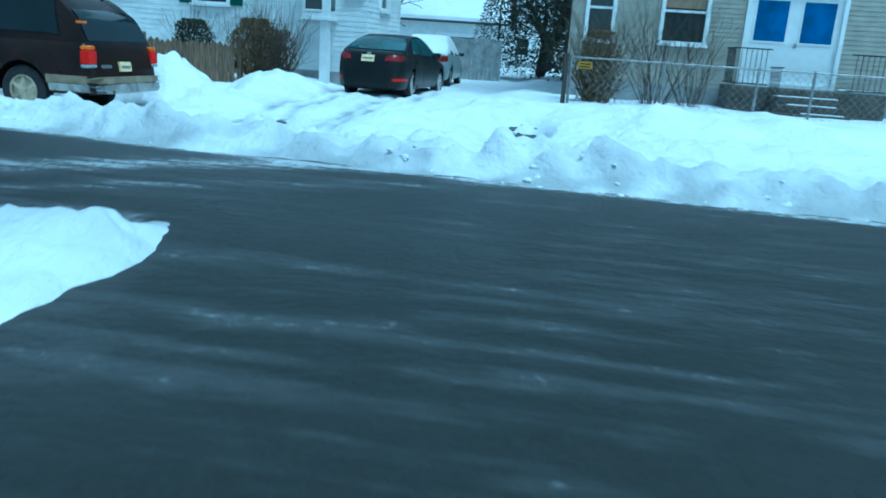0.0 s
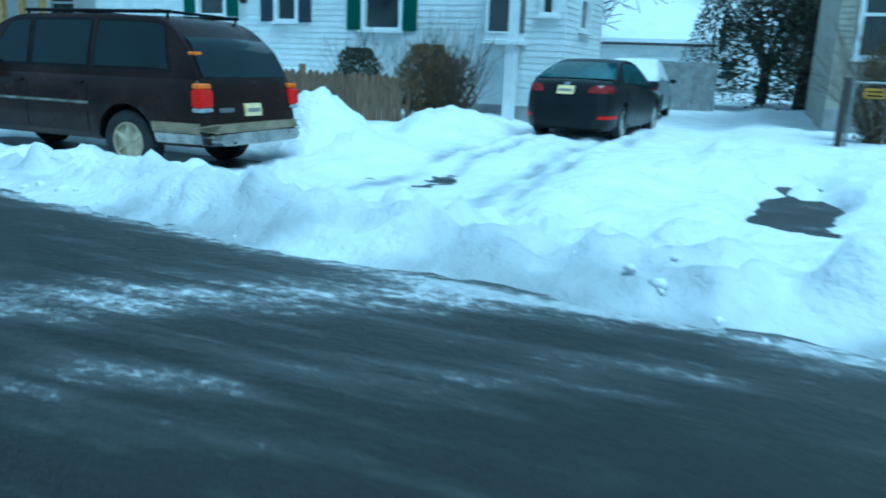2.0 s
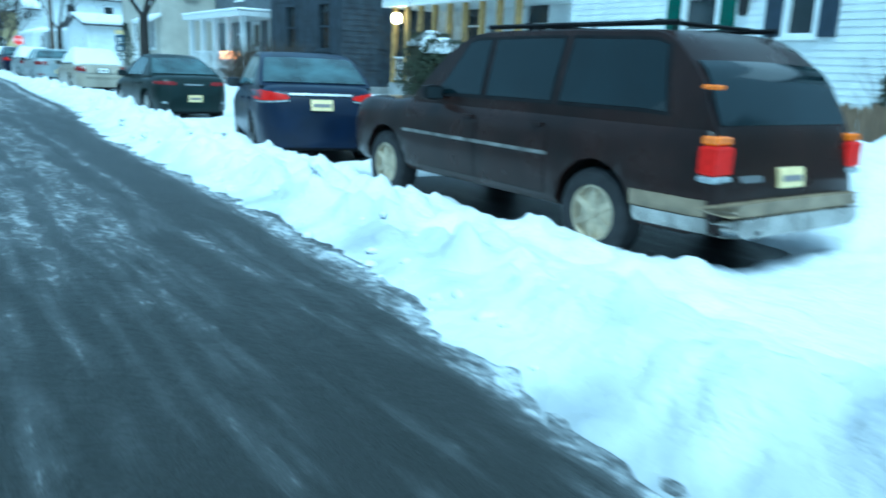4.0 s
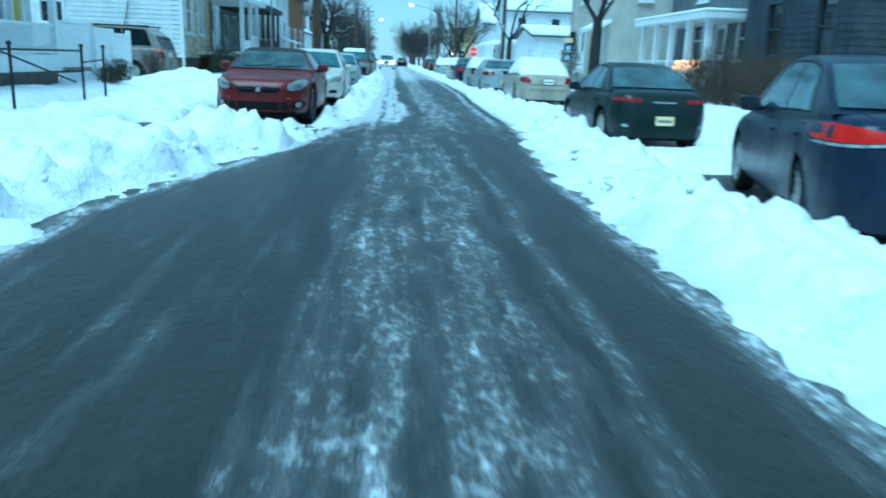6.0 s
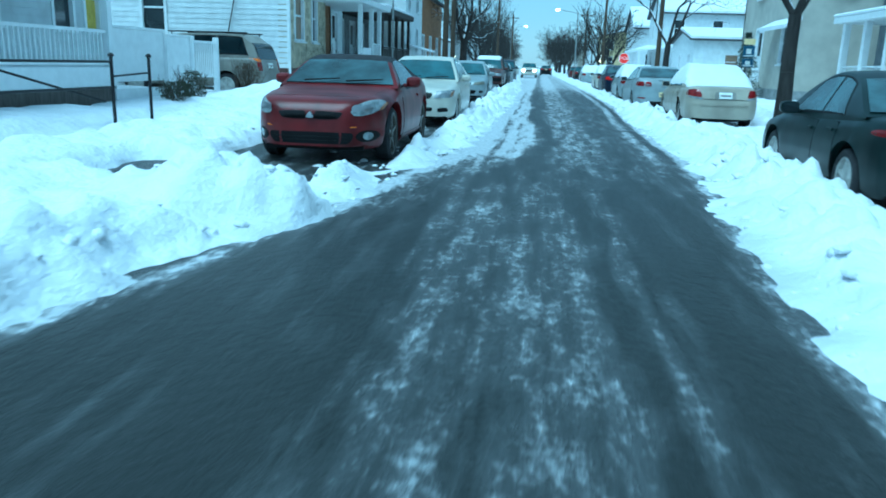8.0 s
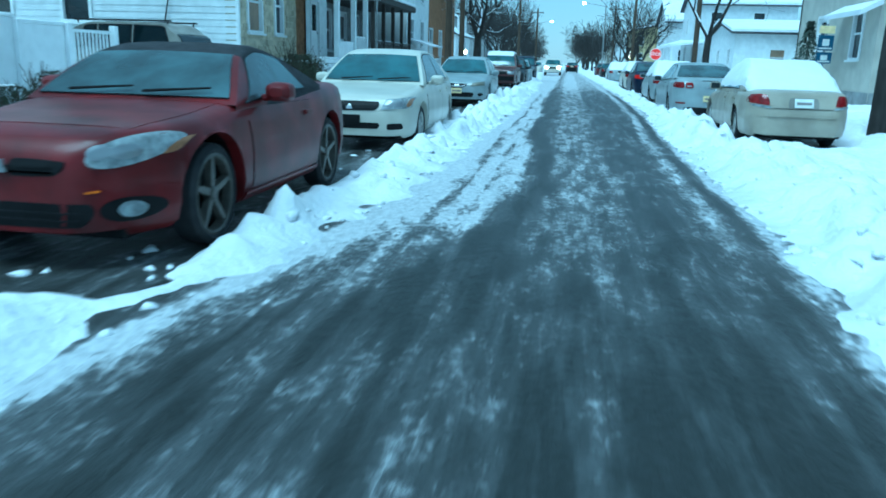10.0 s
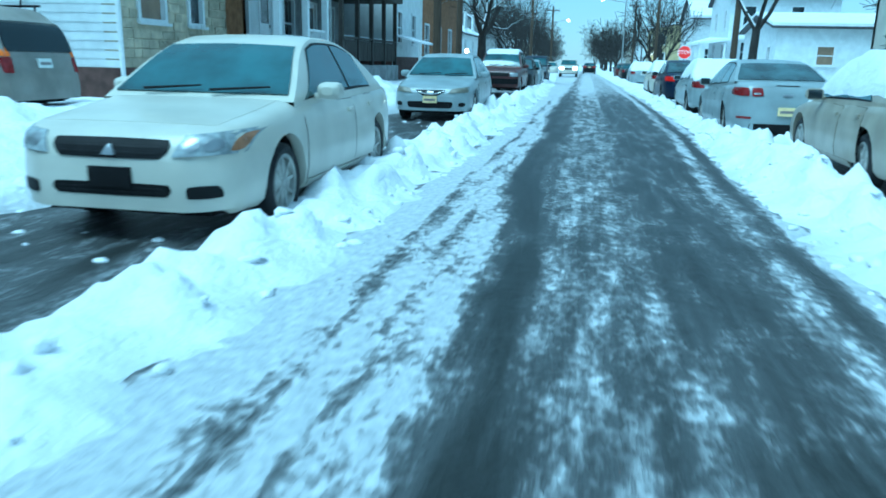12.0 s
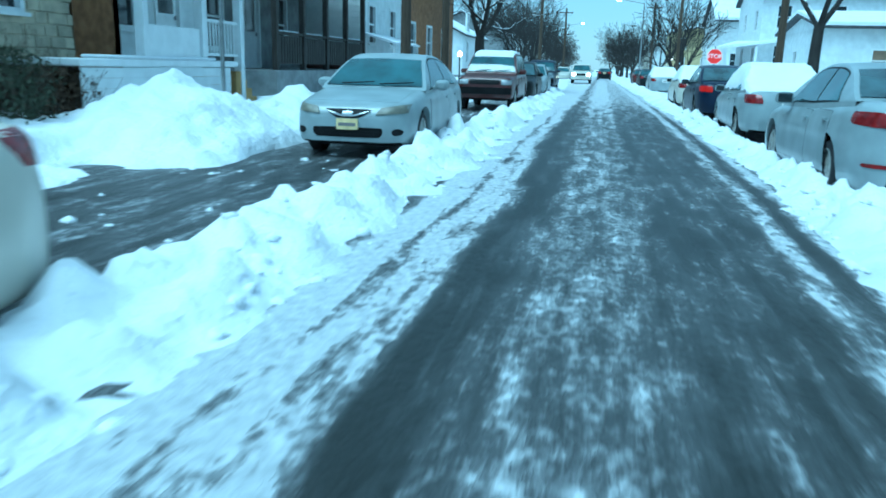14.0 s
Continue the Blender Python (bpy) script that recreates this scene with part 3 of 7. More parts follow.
def build_clumps():
    """Broken lumps of ploughed snow along the edges."""
    rnd = random.Random(5)
    base = bmesh.new()
    bmesh.ops.create_icosphere(base, subdivisions=1, radius=1.0)
    bv = [v.co.copy() for v in base.verts]
    bf = [tuple(v.index for v in f.verts) for f in base.faces]
    base.free()
    spots = []
    for k in range(650):
        y = rnd.uniform(-12, 48)
        if rnd.random() < 0.55:
            x = float(LANE_R(y)) + abs(rnd.gauss(0.1, 0.45))
            if -8.0 < y < -3.7 and rnd.random() < 0.6:
                continue
        else:
            if -12.8 < y < -7:
                continue
            x = float(LANE_L(y)) - abs(rnd.gauss(0.1, 0.45))
        spots.append((x, y, rnd.choice((0.02, 0.025, 0.03, 0.04, 0.05, 0.06))))
    for k in range(160):
        x, y = rnd.uniform(-5.2, -2.2), rnd.uniform(11.0, 45)
        spots.append((x, y, rnd.choice((0.02, 0.03, 0.04, 0.06))))
    xs, ys = np.array([s[0] for s in spots]), np.array([s[1] for s in spots])
    hs = np.maximum(snow_height(xs, ys), sag(xs, ys))
    vs, fs = [], []
    for (x, y, r), h in zip(spots, hs):
        k = len(vs)
        q = Euler((rnd.random() * 6, rnd.random() * 6, rnd.random() * 6)).to_matrix()
        sx, sy, sz = rnd.uniform(0.8, 1.4), rnd.uniform(0.8, 1.4), rnd.uniform(0.5, 0.9)
        for c in bv:
            d = 1 + 0.9 * noise.noise(c * 1.7 + Vector((x * 3, y * 3, 0)))
            p = q @ (c * d)
            vs.append((x + p.x * r * sx, y + p.y * r * sy, h - r * 0.10 + p.z * r * sz))
        fs.extend([tuple(i + k for i in f) for f in bf])
    lumps = mesh_from("snow_clumps", vs, fs, SNOW_DIRTY)
    lumps.polygons.foreach_set("use_smooth", [True] * len(lumps.polygons))
    solo("snow_clumps", lumps, SNOW_DIRTY, "broken lumps of ploughed snow along the lane", "snow", kind="stuff")


build_ground()
build_clumps()

# ---------------------------------------------------------------- cars
SECTION_X = [0.90, 0.965, 0.995, 1.0, 0.99, 0.965, 0.93, 0.87, 0.78, 0.5, 0.0]
SECTION_Q = [0.0, 0.08, 0.25, 0.45, 0.65, 0.82, 0.92, 0.97, 0.992, 1.0, 1.004]


class Shape:
    """The shell of a car: d runs from the nose to the tail, x across, z up."""

    def __init__(self, s):
        self.s = s
        self.L, self.W, self.H = s["size"]
        self.grid = np.linspace(0, self.L, 481)
        self.top_tab = self.soften(s["top"], 0.07)
        self.plan_tab = self.soften(s["plan"], 0.05)
        self.r = s.get("wheel", 0.32)
        self.axles = (s["axle"], s["axle"] + s["base"])
        self.sill = s.get("sill", 0.20)

    def soften(self, pts, reach):
        """The polyline with its corners rounded, more so away from the two ends."""
        xs, ys = [p[0] for p in pts], [p[1] for p in pts]
        room = np.minimum(reach, np.minimum(self.grid, self.L - self.grid))
        return sum(np.interp(self.grid + room * k, xs, ys) for k in np.linspace(-1, 1, 9)) / 9

    def zt(self, d):
        return float(np.interp(d, self.grid, self.top_tab))

    def hw(self, d):
        return float(np.interp(d, self.grid, self.plan_tab)) * self.W / 2

    def zb(self, d):
        z = self.sill + 0.04 * (1 if d < 0.25 or d > self.L - 0.25 else 0)
        for a in self.axles:
            rr = self.r + 0.065
            if abs(d - a) < rr:
                z = max(z, self.r + math.sqrt(rr * rr - (d - a) ** 2))
        return z

    def side_x(self, d, z):
        q = (z - self.sill) / max(0.05, self.zt(d) - self.sill)
        return float(np.interp(q, SECTION_Q[:9], SECTION_X[:9])) * self.hw(d)

    def top_z(self, x, d):
        fx = min(1.0, abs(x) / self.hw(d))
        q = float(np.interp(1 - fx, [1 - v for v in SECTION_X[4:]], SECTION_Q[4:]))
        return self.sill + q * (self.zt(d) - self.sill)

    def front_d(self, x, z):
        d = 0.0
        while d < 1.6 and (self.zt(d) < z or self.side_x(d, z) < abs(x)):
            d += 0.008
        lo, hi = d - 0.008, d
        for _ in range(6):
            mid = (lo + hi) / 2
            lo, hi = (mid, hi) if self.zt(mid) < z or self.side_x(mid, z) < abs(x) else (lo, mid)
        return max(0.0, hi)

    def rear_d(self, x, z):
        d = self.L
        while d > self.L - 1.6 and (self.zt(d) < z or self.side_x(d, z) < abs(x)):
            d -= 0.008
        lo, hi = d + 0.008, d
        for _ in range(6):
            mid = (lo + hi) / 2
            lo, hi = (mid, hi) if self.zt(mid) < z or self.side_x(mid, z) < abs(x) else (lo, mid)
        return min(self.L, hi)

    # cabin
    def cab_profile(self, d):
        a, b, c, e = self.s["cabin"]
        room = max(0.0, min(self.s.get("round_roof", 0.34), d - a, e - d))
        xs, zs = [a, b, (b + c) / 2, c, e], [self.zt(a), self.H + 0.01, self.H + 0.03, self.H, self.zt(e)]
        return float(np.mean(np.interp(d + room * np.linspace(-1, 1, 9), xs, zs)))

    def cover(self, x, d):
        """Height of the car's skin from above."""
        a, _, _, e = self.s["cabin"]
        z = self.top_z(x, d)
        if a < d < e:
            zc, belt = self.cab_profile(d), self.zt(d)
            wide, narrow = 0.93 * self.hw(d), self.s["roof_w"]
            lim = belt + (wide - abs(x)) / max(0.05, wide - narrow) * (self.H - belt) * 0.98
            z = max(z, min(zc, lim))
        return z


def build_car(name, label, m, s, group="parked cars", category="car"):
    sh = Shape(s)
    L, W, H = sh.L, sh.W, sh.H
    car = thing(name, m, label, category, group)
    pm = s["paint"]

    def P(x, d, z):
        return (x, L / 2 - d, z)

    # lower shell
    stations = set(np.round(np.linspace(0, L, 34), 3)) | set(np.round(np.linspace(0, 0.5, 9), 3)) | set(np.round(np.linspace(L - 0.5, L, 9), 3))
    for a in sh.axles:
        stations |= set(np.round(a + (sh.r + 0.066) * np.sin(np.linspace(-math.pi / 2, math.pi / 2, 15)), 3))
    ds = sorted(float(d) for d in stations if 0 <= d <= L)
    g, under = Geo(), Geo()
    rows = []
    for d in ds:
        zb, zt, w = sh.zb(d), sh.zt(d), sh.hw(d)
        ring = []
        for fx, q in zip(SECTION_X, SECTION_Q):
            z = max(zb, sh.sill + q * (zt - sh.sill)) if q < 0.9 else sh.sill + q * (zt - sh.sill)
            ring.append((fx * w, z))
        rows.append([P(-x, d, z) for x, z in ring] + [P(x, d, z) for x, z in ring[-2::-1]])
    n = len(rows[0])
    vs = [p for row in rows for p in row]
    fs = []
    for i in range(len(rows) - 1):
        for j in range(n - 1):
            a = i * n + j
            fs.append((a, a + n, a + n + 1, a + 1))
    fs.append(tuple(range(0, n)))
    fs.append(tuple((len(rows) - 1) * n + j for j in range(n - 1, -1, -1)))
    g.add(vs, fs)
    body = part("body", g, pm, car, smooth=True)
    under.add([rows[i][k] for i in range(len(rows)) for k in (0, n - 1)], [(2 * i, 2 * i + 1, 2 * i + 3, 2 * i + 2) for i in range(len(rows) - 1)])
    under.box((-W / 2 + 0.28, -L / 2 + 0.2, sh.sill - 0.02), (W / 2 - 0.28, L / 2 - 0.2, sh.sill + 0.45))
    part("underbody", under, PLASTIC, car, "black underside")

    # panels that follow the skin
    def patch(kind, quad, off, nu=6, nv=4, depth=0.02, oval=0.0):
        outer, inner = [], []
        (a0, b0), (a1, b1), (a2, b2), (a3, b3) = quad
        for j in range(nv + 1):
            v0 = j / nv
            ro, ri = [], []
            for i in range(nu + 1):
                p, q = 2 * i / nu - 1, 2 * v0 - 1
                u = (p + oval * (p * math.sqrt(1 - q * q / 2) - p) + 1) / 2
                v = (q + oval * (q * math.sqrt(1 - p * p / 2) - q) + 1) / 2
                a = (a0 * (1 - u) + a1 * u) * (1 - v) + (a3 * (1 - u) + a2 * u) * v
                b = (b0 * (1 - u) + b1 * u) * (1 - v) + (b3 * (1 - u) + b2 * u) * v
                if kind in ("left", "right"):
                    sg = -1 if kind == "left" else 1
                    x = sh.side_x(a, b)
                    ro.append(P(sg * (x + off), a, b))
                    ri.append(P(sg * (x + off - depth), a, b))
                elif kind == "front":
                    d = sh.front_d(a, b)
                    ro.append(P(a, d - off, b))
                    ri.append(P(a, d - off + depth, b))
                elif kind == "rear":
                    d = sh.rear_d(a, b)
                    ro.append(P(a, d + off, b))
                    ri.append(P(a, d + off - depth, b))
                else:
                    z = sh.top_z(a, b)
                    ro.append(P(a, b, z + off))
                    ri.append(P(a, b, z + off - depth))
            outer.append(ro)
            inner.append(ri)
        return Geo().slab(outer, inner)

    # cabin shell and glass
    ca, cb, cc, ce = s["cabin"]
    rw = s["roof_w"]

    def cab(side, d, t):
        """A point of the cabin's side: t 0 at the belt, 1 at the roof edge."""
        wide = 0.93 * sh.hw(d)
        return wide + (rw - wide) * t ** 1.15

    cs = sorted(set(np.round(np.linspace(ca, ce, 40), 3)) | {cb, cc})
    g = Geo()
    crows = []
    for d in cs:
        belt = sh.zt(d) - 0.03
        top = max(belt + 0.012, sh.cab_profile(d) - 0.02)
        full = max(0.0, min(1.0, (top - belt) / max(0.05, H - belt)))
        ring = [(cab(1, d, 0), belt - 0.13)]
        for t in (0, 0.35, 0.7, 0.9, 1.0):
            ring.append((cab(1, d, t * full), belt + (top - belt) * t))
        xr = ring[-1][0]
        ring += [(xr - 0.05, top + 0.016 * full), (xr * 0.5, top + 0.03 * full), (0, top + 0.035 * full)]
        crows.append([P(-x, d, z) for x, z in ring] + [P(x, d, z) for x, z in ring[-2::-1]])
    n = len(crows[0])
    split = sum(1 for d in cs if d <= cb - 0.06) if "top_mat" in s else 0
    for nm, lo, hi, mt, lb in (("windscreen_frame", 0, split, pm, ""), ("roof", split, len(crows) - 1, s.get("top_mat", pm), s.get("top_label", ""))):
        if hi > lo:
            g = Geo().add([p for r in crows for p in r], [(i * n + j, i * n + n + j, i * n + n + j + 1, i * n + j + 1) for i in range(lo, hi) for j in range(n - 1)])
            part(nm, g, mt, car, lb, smooth=True)

    glass = s.get("glass", GLASS)

    def cab_pt(side, d, t, off):
        belt, top = sh.zt(d) - 0.03, max(sh.zt(d) - 0.018, sh.cab_profile(d) - 0.02)
        full = max(0.0, min(1.0, (top - belt) / max(0.05, H - belt)))
        tt = min(t, 1.0)
        return P(side * (cab(1, d, tt * full) + off), d, belt + (top - belt) * tt)

    for side in (-1, 1):
        for (d0, d1, e0, e1) in s["side_glass"]:
            for nm, mt, grow, t0, t1, off in (("window_seal", PLASTIC, 0.035, 0.08, 0.94, 0.003), ("side_window", glass, 0.0, 0.13, 0.90, 0.007)):
                outer, inner = [], []
                for j in range(6):
                    v = j / 5
                    t = t0 + (t1 - t0) * v
                    a, b = d0 + (e0 - d0) * v - grow, d1 + (e1 - d1) * v + grow
                    outer.append([cab_pt(side, a + (b - a) * i / 8, t, off) for i in range(9)])
                    inner.append([cab_pt(side, a + (b - a) * i / 8, t, -0.02) for i in range(9)])
                part(nm, Geo().slab(outer, inner), mt, car)
    for nm, da, db in (("windscreen", ca, cb), ("rear_window", ce, cc)):
        if s.get("no_rear_glass") and nm == "rear_window":
            continue
        outer, inner = [], []
        sg = 1 if nm == "windscreen" else -1
        for j in range(7):
            v = 0.10 + 0.80 * j / 6
            d = da + (db - da) * v
            top = sh.cab_profile(d) - 0.02
            belt = sh.zt(d) - 0.03
            full = max(0.0, min(1.0, (top - belt) / max(0.05, H - belt)))
            xw = cab(1, d, full) - 0.055
            ro, ri = [], []
            for i in range(9):
                x = xw * (-1 + 2 * i / 8)
                z = top + 0.035 * full * (1 - (x / xw) ** 2 * 0.6) + 0.004
                bow = 0.0
                ro.append(P(x, d - sg * (0.014 + bow), z + 0.006))
                ri.append(P(x, d + sg * 0.01, z - 0.02))
            outer.append(ro)
            inner.append(ri)
        part(nm, Geo().slab(outer, inner), s.get("screen_glass", glass), car, smooth=True)

    # doors, bonnet, boot lid
    for kind in ("left", "right"):
        for k, (d0, d1) in enumerate(s["doors"]):
            zb0 = sh.sill + 0.09
            zt0 = min(sh.zt(d0), sh.zt(d1)) - 0.05
            part("door_gap", patch(kind, [(d0 - 0.006, zb0 - 0.005), (d1 + 0.006, zb0 - 0.005), (d1 + 0.006, zt0 + 0.004), (d0 - 0.006, zt0 + 0.004)], 0.003, 6, 6), PLASTIC, car)
            door = part("door", patch(kind, [(d0, zb0), (d1, zb0), (d1, zt0), (d0, zt0)], 0.006, 6, 6), pm, car, smooth=True)
            hz = zt0 - 0.10
            hd = d1 - 0.22
            if s.get("handles", True):
                part("handle", patch(kind, [(hd, hz - 0.015), (hd + 0.15, hz - 0.012), (hd + 0.15, hz + 0.02), (hd, hz + 0.018)], 0.03, 3, 1, 0.03), s.get("handle_mat", pm), door)
    hb = ca - 0.03
    fw = sh.hw(0.5)
    nose = s.get("bonnet_from", 0.28)
    part("bonnet", patch("top", [(-fw * 0.76, nose), (fw * 0.76, nose), (sh.hw(hb) * 0.78, hb), (-sh.hw(hb) * 0.78, hb)], 0.003, 10, 8), pm, car, smooth=True)
    if not s.get("suv"):
        rb = sh.hw(L - 0.3)
        part("boot_lid", patch("top", [(-rb * 0.72, ce + 0.04), (rb * 0.72, ce + 0.04), (rb * 0.70, L - 0.12), (-rb * 0.70, L - 0.12)], 0.006, 8, 4), pm, car, smooth=True)

    # lights, grilles, plates and trim given as quads on the skin
    for nm, kind, quad, mat, off, lab in s.get("bits", []):
        both = [quad]
        if nm.endswith("*"):
            nm = nm[:-1]
            both = [quad, [(-a, b) for a, b in quad]]
        for q in both:
            oval = 1.0 if "fog" in nm or "oval" in nm else (0.25 if nm in ("grille", "lower_grille") else 0.0 if nm in ("headlamp", "bumper", "valance", "bumper_strip", "chrome_bar", "plate_holder") else 0.35)
            bit = part(nm, patch(kind, q, off, 12, 8, 0.03 + off, oval), mat, car, lab, smooth=True)
            if nm.endswith("headlamp") and mat is LAMP_CLEAR:
                for f in (0.34, 0.66):
                    x, z = (q[0][0] + (q[1][0] - q[0][0]) * f), (q[0][1] + q[2][1]) / 2 - 0.005
                    part("reflector_bowl", patch(kind, [(x - 0.055, z - 0.045), (x + 0.055, z - 0.045), (x + 0.055, z + 0.045), (x - 0.055, z + 0.045)], off + 0.005, 6, 6, 0.012, 1.0), TRIM, bit, "bright reflector bowl")
            if "grille" in nm and mat is PLASTIC:
                z0, z1 = q[0][1], q[2][1]
                for f in (0.3, 0.6):
                    z = z0 + (z1 - z0) * f
                    w = abs(q[1][0]) * 0.92
                    part("slat", patch(kind, [(-w, z - 0.006), (w, z - 0.006), (w, z + 0.006), (-w, z + 0.006)], off + 0.004, 10, 1, 0.01), SLAT, bit)
    for nm, kind, quad, mat, off, lab in s.get("side_bits", []):
        for kd in ("left", "right"):
            part(nm, patch(kd, quad, off, 8, 3, 0.02 + off), mat, car, lab)
    for kind, (x, z, mat) in s.get("plates", []):
        w2, h2 = 0.152, 0.074
        pl = part("number_plate", patch(kind, [(x - w2, z - h2), (x + w2, z - h2), (x + w2, z + h2), (x - w2, z + h2)], 0.03, 2, 2, 0.04), mat, car, "number plate with plain bars")
        part("plate_bar", patch(kind, [(x - w2 * 0.8, z - h2 * 0.35), (x + w2 * 0.8, z - h2 * 0.35), (x + w2 * 0.8, z + h2 * 0.25), (x - w2 * 0.8, z + h2 * 0.25)], 0.034, 2, 2, 0.006), PLATE_BAR, pl)

    # mirrors
    md = ca + s.get("mirror_back", 0.55)
    for side in (-1, 1):
        x0 = sh.side_x(md, sh.zt(md) - 0.06)
        mz = sh.zt(md) + 0.05
        g = Geo()
        c = P(side * (x0 + 0.13), md, mz)
        ring = []
        for (fy, sc) in ((0.09, 0.45), (0.05, 0.88), (-0.03, 1.0), (-0.06, 0.95)):
            ring.append([(c[0] + sc * 0.115 * math.copysign(abs(math.cos(t)) ** 0.6, math.cos(t)), c[1] + fy, c[2] + sc * 0.078 * math.copysign(abs(math.sin(t)) ** 0.6, math.sin(t))) for t in [2 * math.pi * (k + 0.5) / 12 for k in range(12)]])
        vs = [p for r in ring for p in r]
        fs = [(i * 12 + j, i * 12 + (j + 1) % 12, i * 12 + 12 + (j + 1) % 12, i * 12 + 12 + j) for i in range(3) for j in range(12)]
        g.add(vs, fs + [tuple(range(11, -1, -1)), tuple(range(36, 48))])
        g.tube(P(side * (x0 - 0.02), md, mz - 0.05), (c[0], c[1], c[2] - 0.03), 0.03, 0.025)
        mir = part("mirror", g, s.get("mirror_mat", pm), car, smooth=True)
        part("mirror_glass", Geo().box((c[0] - 0.085, c[1] - 0.066, c[2] - 0.055), (c[0] + 0.085, c[1] - 0.058, c[2] + 0.055)), PANE, mir)

    # wheels
    rim_m = s.get("rim", RIM)
    r, tw = sh.r, s.get("tyre_w", 0.20)
    rr = r * s.get("rim_frac", 0.68)
    tyre = mesh_from("tyre", *(lambda q: (q.v, q.f[:-2]))(Geo().lathe([(-tw / 2 + 0.02, rr), (-tw / 2, rr + 0.02), (-tw / 2 - 0.005, r * 0.88), (-tw / 2 + 0.025, r * 0.985), (-tw / 4, r), (tw / 4, r), (tw / 2 - 0.025, r * 0.985), (tw / 2 + 0.005, r * 0.88), (tw / 2, rr + 0.02), (tw / 2 - 0.02, rr)], 32)), TYRE, True)
    hub = mesh_from("wheel", *(lambda q: (q.v, q.f))(Geo().lathe([(-0.05, rr * 0.95), (0.0, rr * 0.95)], 20)), PLASTIC)
    g = Geo()
    g.lathe([(0.02, rr * 0.90), (tw / 2 - 0.012, rr * 0.93), (tw / 2 - 0.002, rr * 0.98), (tw / 2 - 0.012, rr + 0.012), (0.02, rr)], 32)
    g.f = g.f[:-2]
    g.lathe([(0.02, rr * 0.20), (tw / 2 - 0.02, rr * 0.20), (tw / 2 - 0.008, rr * 0.12)], 14)
    if rim_m is not RIM_DARK:
        g.lathe([(0.02, rr * 0.90), (tw / 2 - 0.05, rr * 0.90), (tw / 2 - 0.032, rr * 0.55), (tw / 2 - 0.028, rr * 0.2)], 28)
    k = s.get("spokes", 6)
    for i in range(k):
        t = 2 * math.pi * i / k
        q = Matrix.Rotation(t, 4, 'X')
        wd = rr * s.get("spoke_w", 0.16)
        pts = [(0.03, -wd, rr * 0.1), (0.03, wd, rr * 0.1), (0.03, wd * 0.75, rr * 0.95), (0.03, -wd * 0.75, rr * 0.95),
               (tw / 2 - 0.025, -wd * 0.8, rr * 0.1), (tw / 2 - 0.025, wd * 0.8, rr * 0.1), (tw / 2 - 0.018, wd * 0.55, rr * 0.95), (tw / 2 - 0.018, -wd * 0.55, rr * 0.95)]
        g.add([tuple(q @ Vector(p)) for p in pts], [(0, 3, 2, 1), (4, 5, 6, 7), (0, 1, 5, 4), (1, 2, 6, 5), (2, 3, 7, 6), (3, 0, 4, 7)])
    rim = mesh_from("rim", g.v, g.f, rim_m, False)
    for side in (-1, 1):
        for a in sh.axles:
            wx = side * (sh.hw(a) - tw / 2 - 0.03)
            wh = new("wheel", hub)
            wh.parent = car
            wh.matrix_basis = Matrix.Translation(P(wx, a, r - 0.01)) @ (Matrix.Rotation(math.pi, 4, 'Z') if side < 0 else Matrix())
            for nm, me in (("tyre", tyre), ("rim", rim)):
                o = new(nm, me)
                o.parent = wh
    # wipers
    if s.get("wipers", True):
        for x0, x1 in ((-0.1, -0.62), (0.5, 0.0)):
            a, b = ca + 0.03, ca + 0.075
            part("wiper", Geo().tube(P(x0, a, sh.cab_profile(a) + 0.045), P(x1, b, sh.cab_profile(b) + 0.05), 0.012, 0.008), PLASTIC, car)
    return car, sh


def snow_cap(label, m, sh, d0, d1, x_frac, thick, seed=1.0):
    """Snow lying on a car's roof and glass."""
    L = sh.L
    outer, inner = [], []
    nd, nx = 44, 26
    for i in range(nd + 1):
        d = d0 + (d1 - d0) * i / nd
        ro, ri = [], []
        for j in range(nx + 1):
            f = -1 + 2 * j / nx
            edge = min((1 - abs(f)) / 0.22, (d - d0) / 0.18, (d1 - d) / 0.18, 1.0)
            edge = max(0.0, edge) ** 0.5
            wob = 0.05 * noise.noise(Vector((d * 2, f * 3, seed)))
            x = f * (x_frac * sh.hw(d) + wob)
            z = sh.cover(x, d)
            nn = 0.6 + 0.5 * noise.fractal((x * 1.6 + seed, d * 1.6, seed), 0.7, 2.0, 3)
            ro.append((x, L / 2 - d, z + 0.012 + thick * edge * (0.75 + 0.35 * nn)))
            ri.append((x, L / 2 - d, z - 0.03))
        outer.append(ro)
        inner.append(ri)
    g = Geo().slab(outer, inner)
    ob = solo("snow_cap", g, SNOW_CAP, label, "snow", kind="stuff", smooth=True)
    ob.matrix_basis = m
    return ob


PLAN_CAR = [(0, 0.60), (0.04, 0.72), (0.12, 0.84), (0.3, 0.93), (0.7, 0.985), (1.2, 1.0), (3.4, 1.0), (4.0, 0.975), (4.4, 0.92), (4.6, 0.85), (4.72, 0.74), (4.8, 0.62)]


def plan_for(L):
    k = L / 4.8
    return [(d if d < 0.5 else (L - (4.8 - d) if d > 4.3 else d * k), w) for d, w in PLAN_CAR]


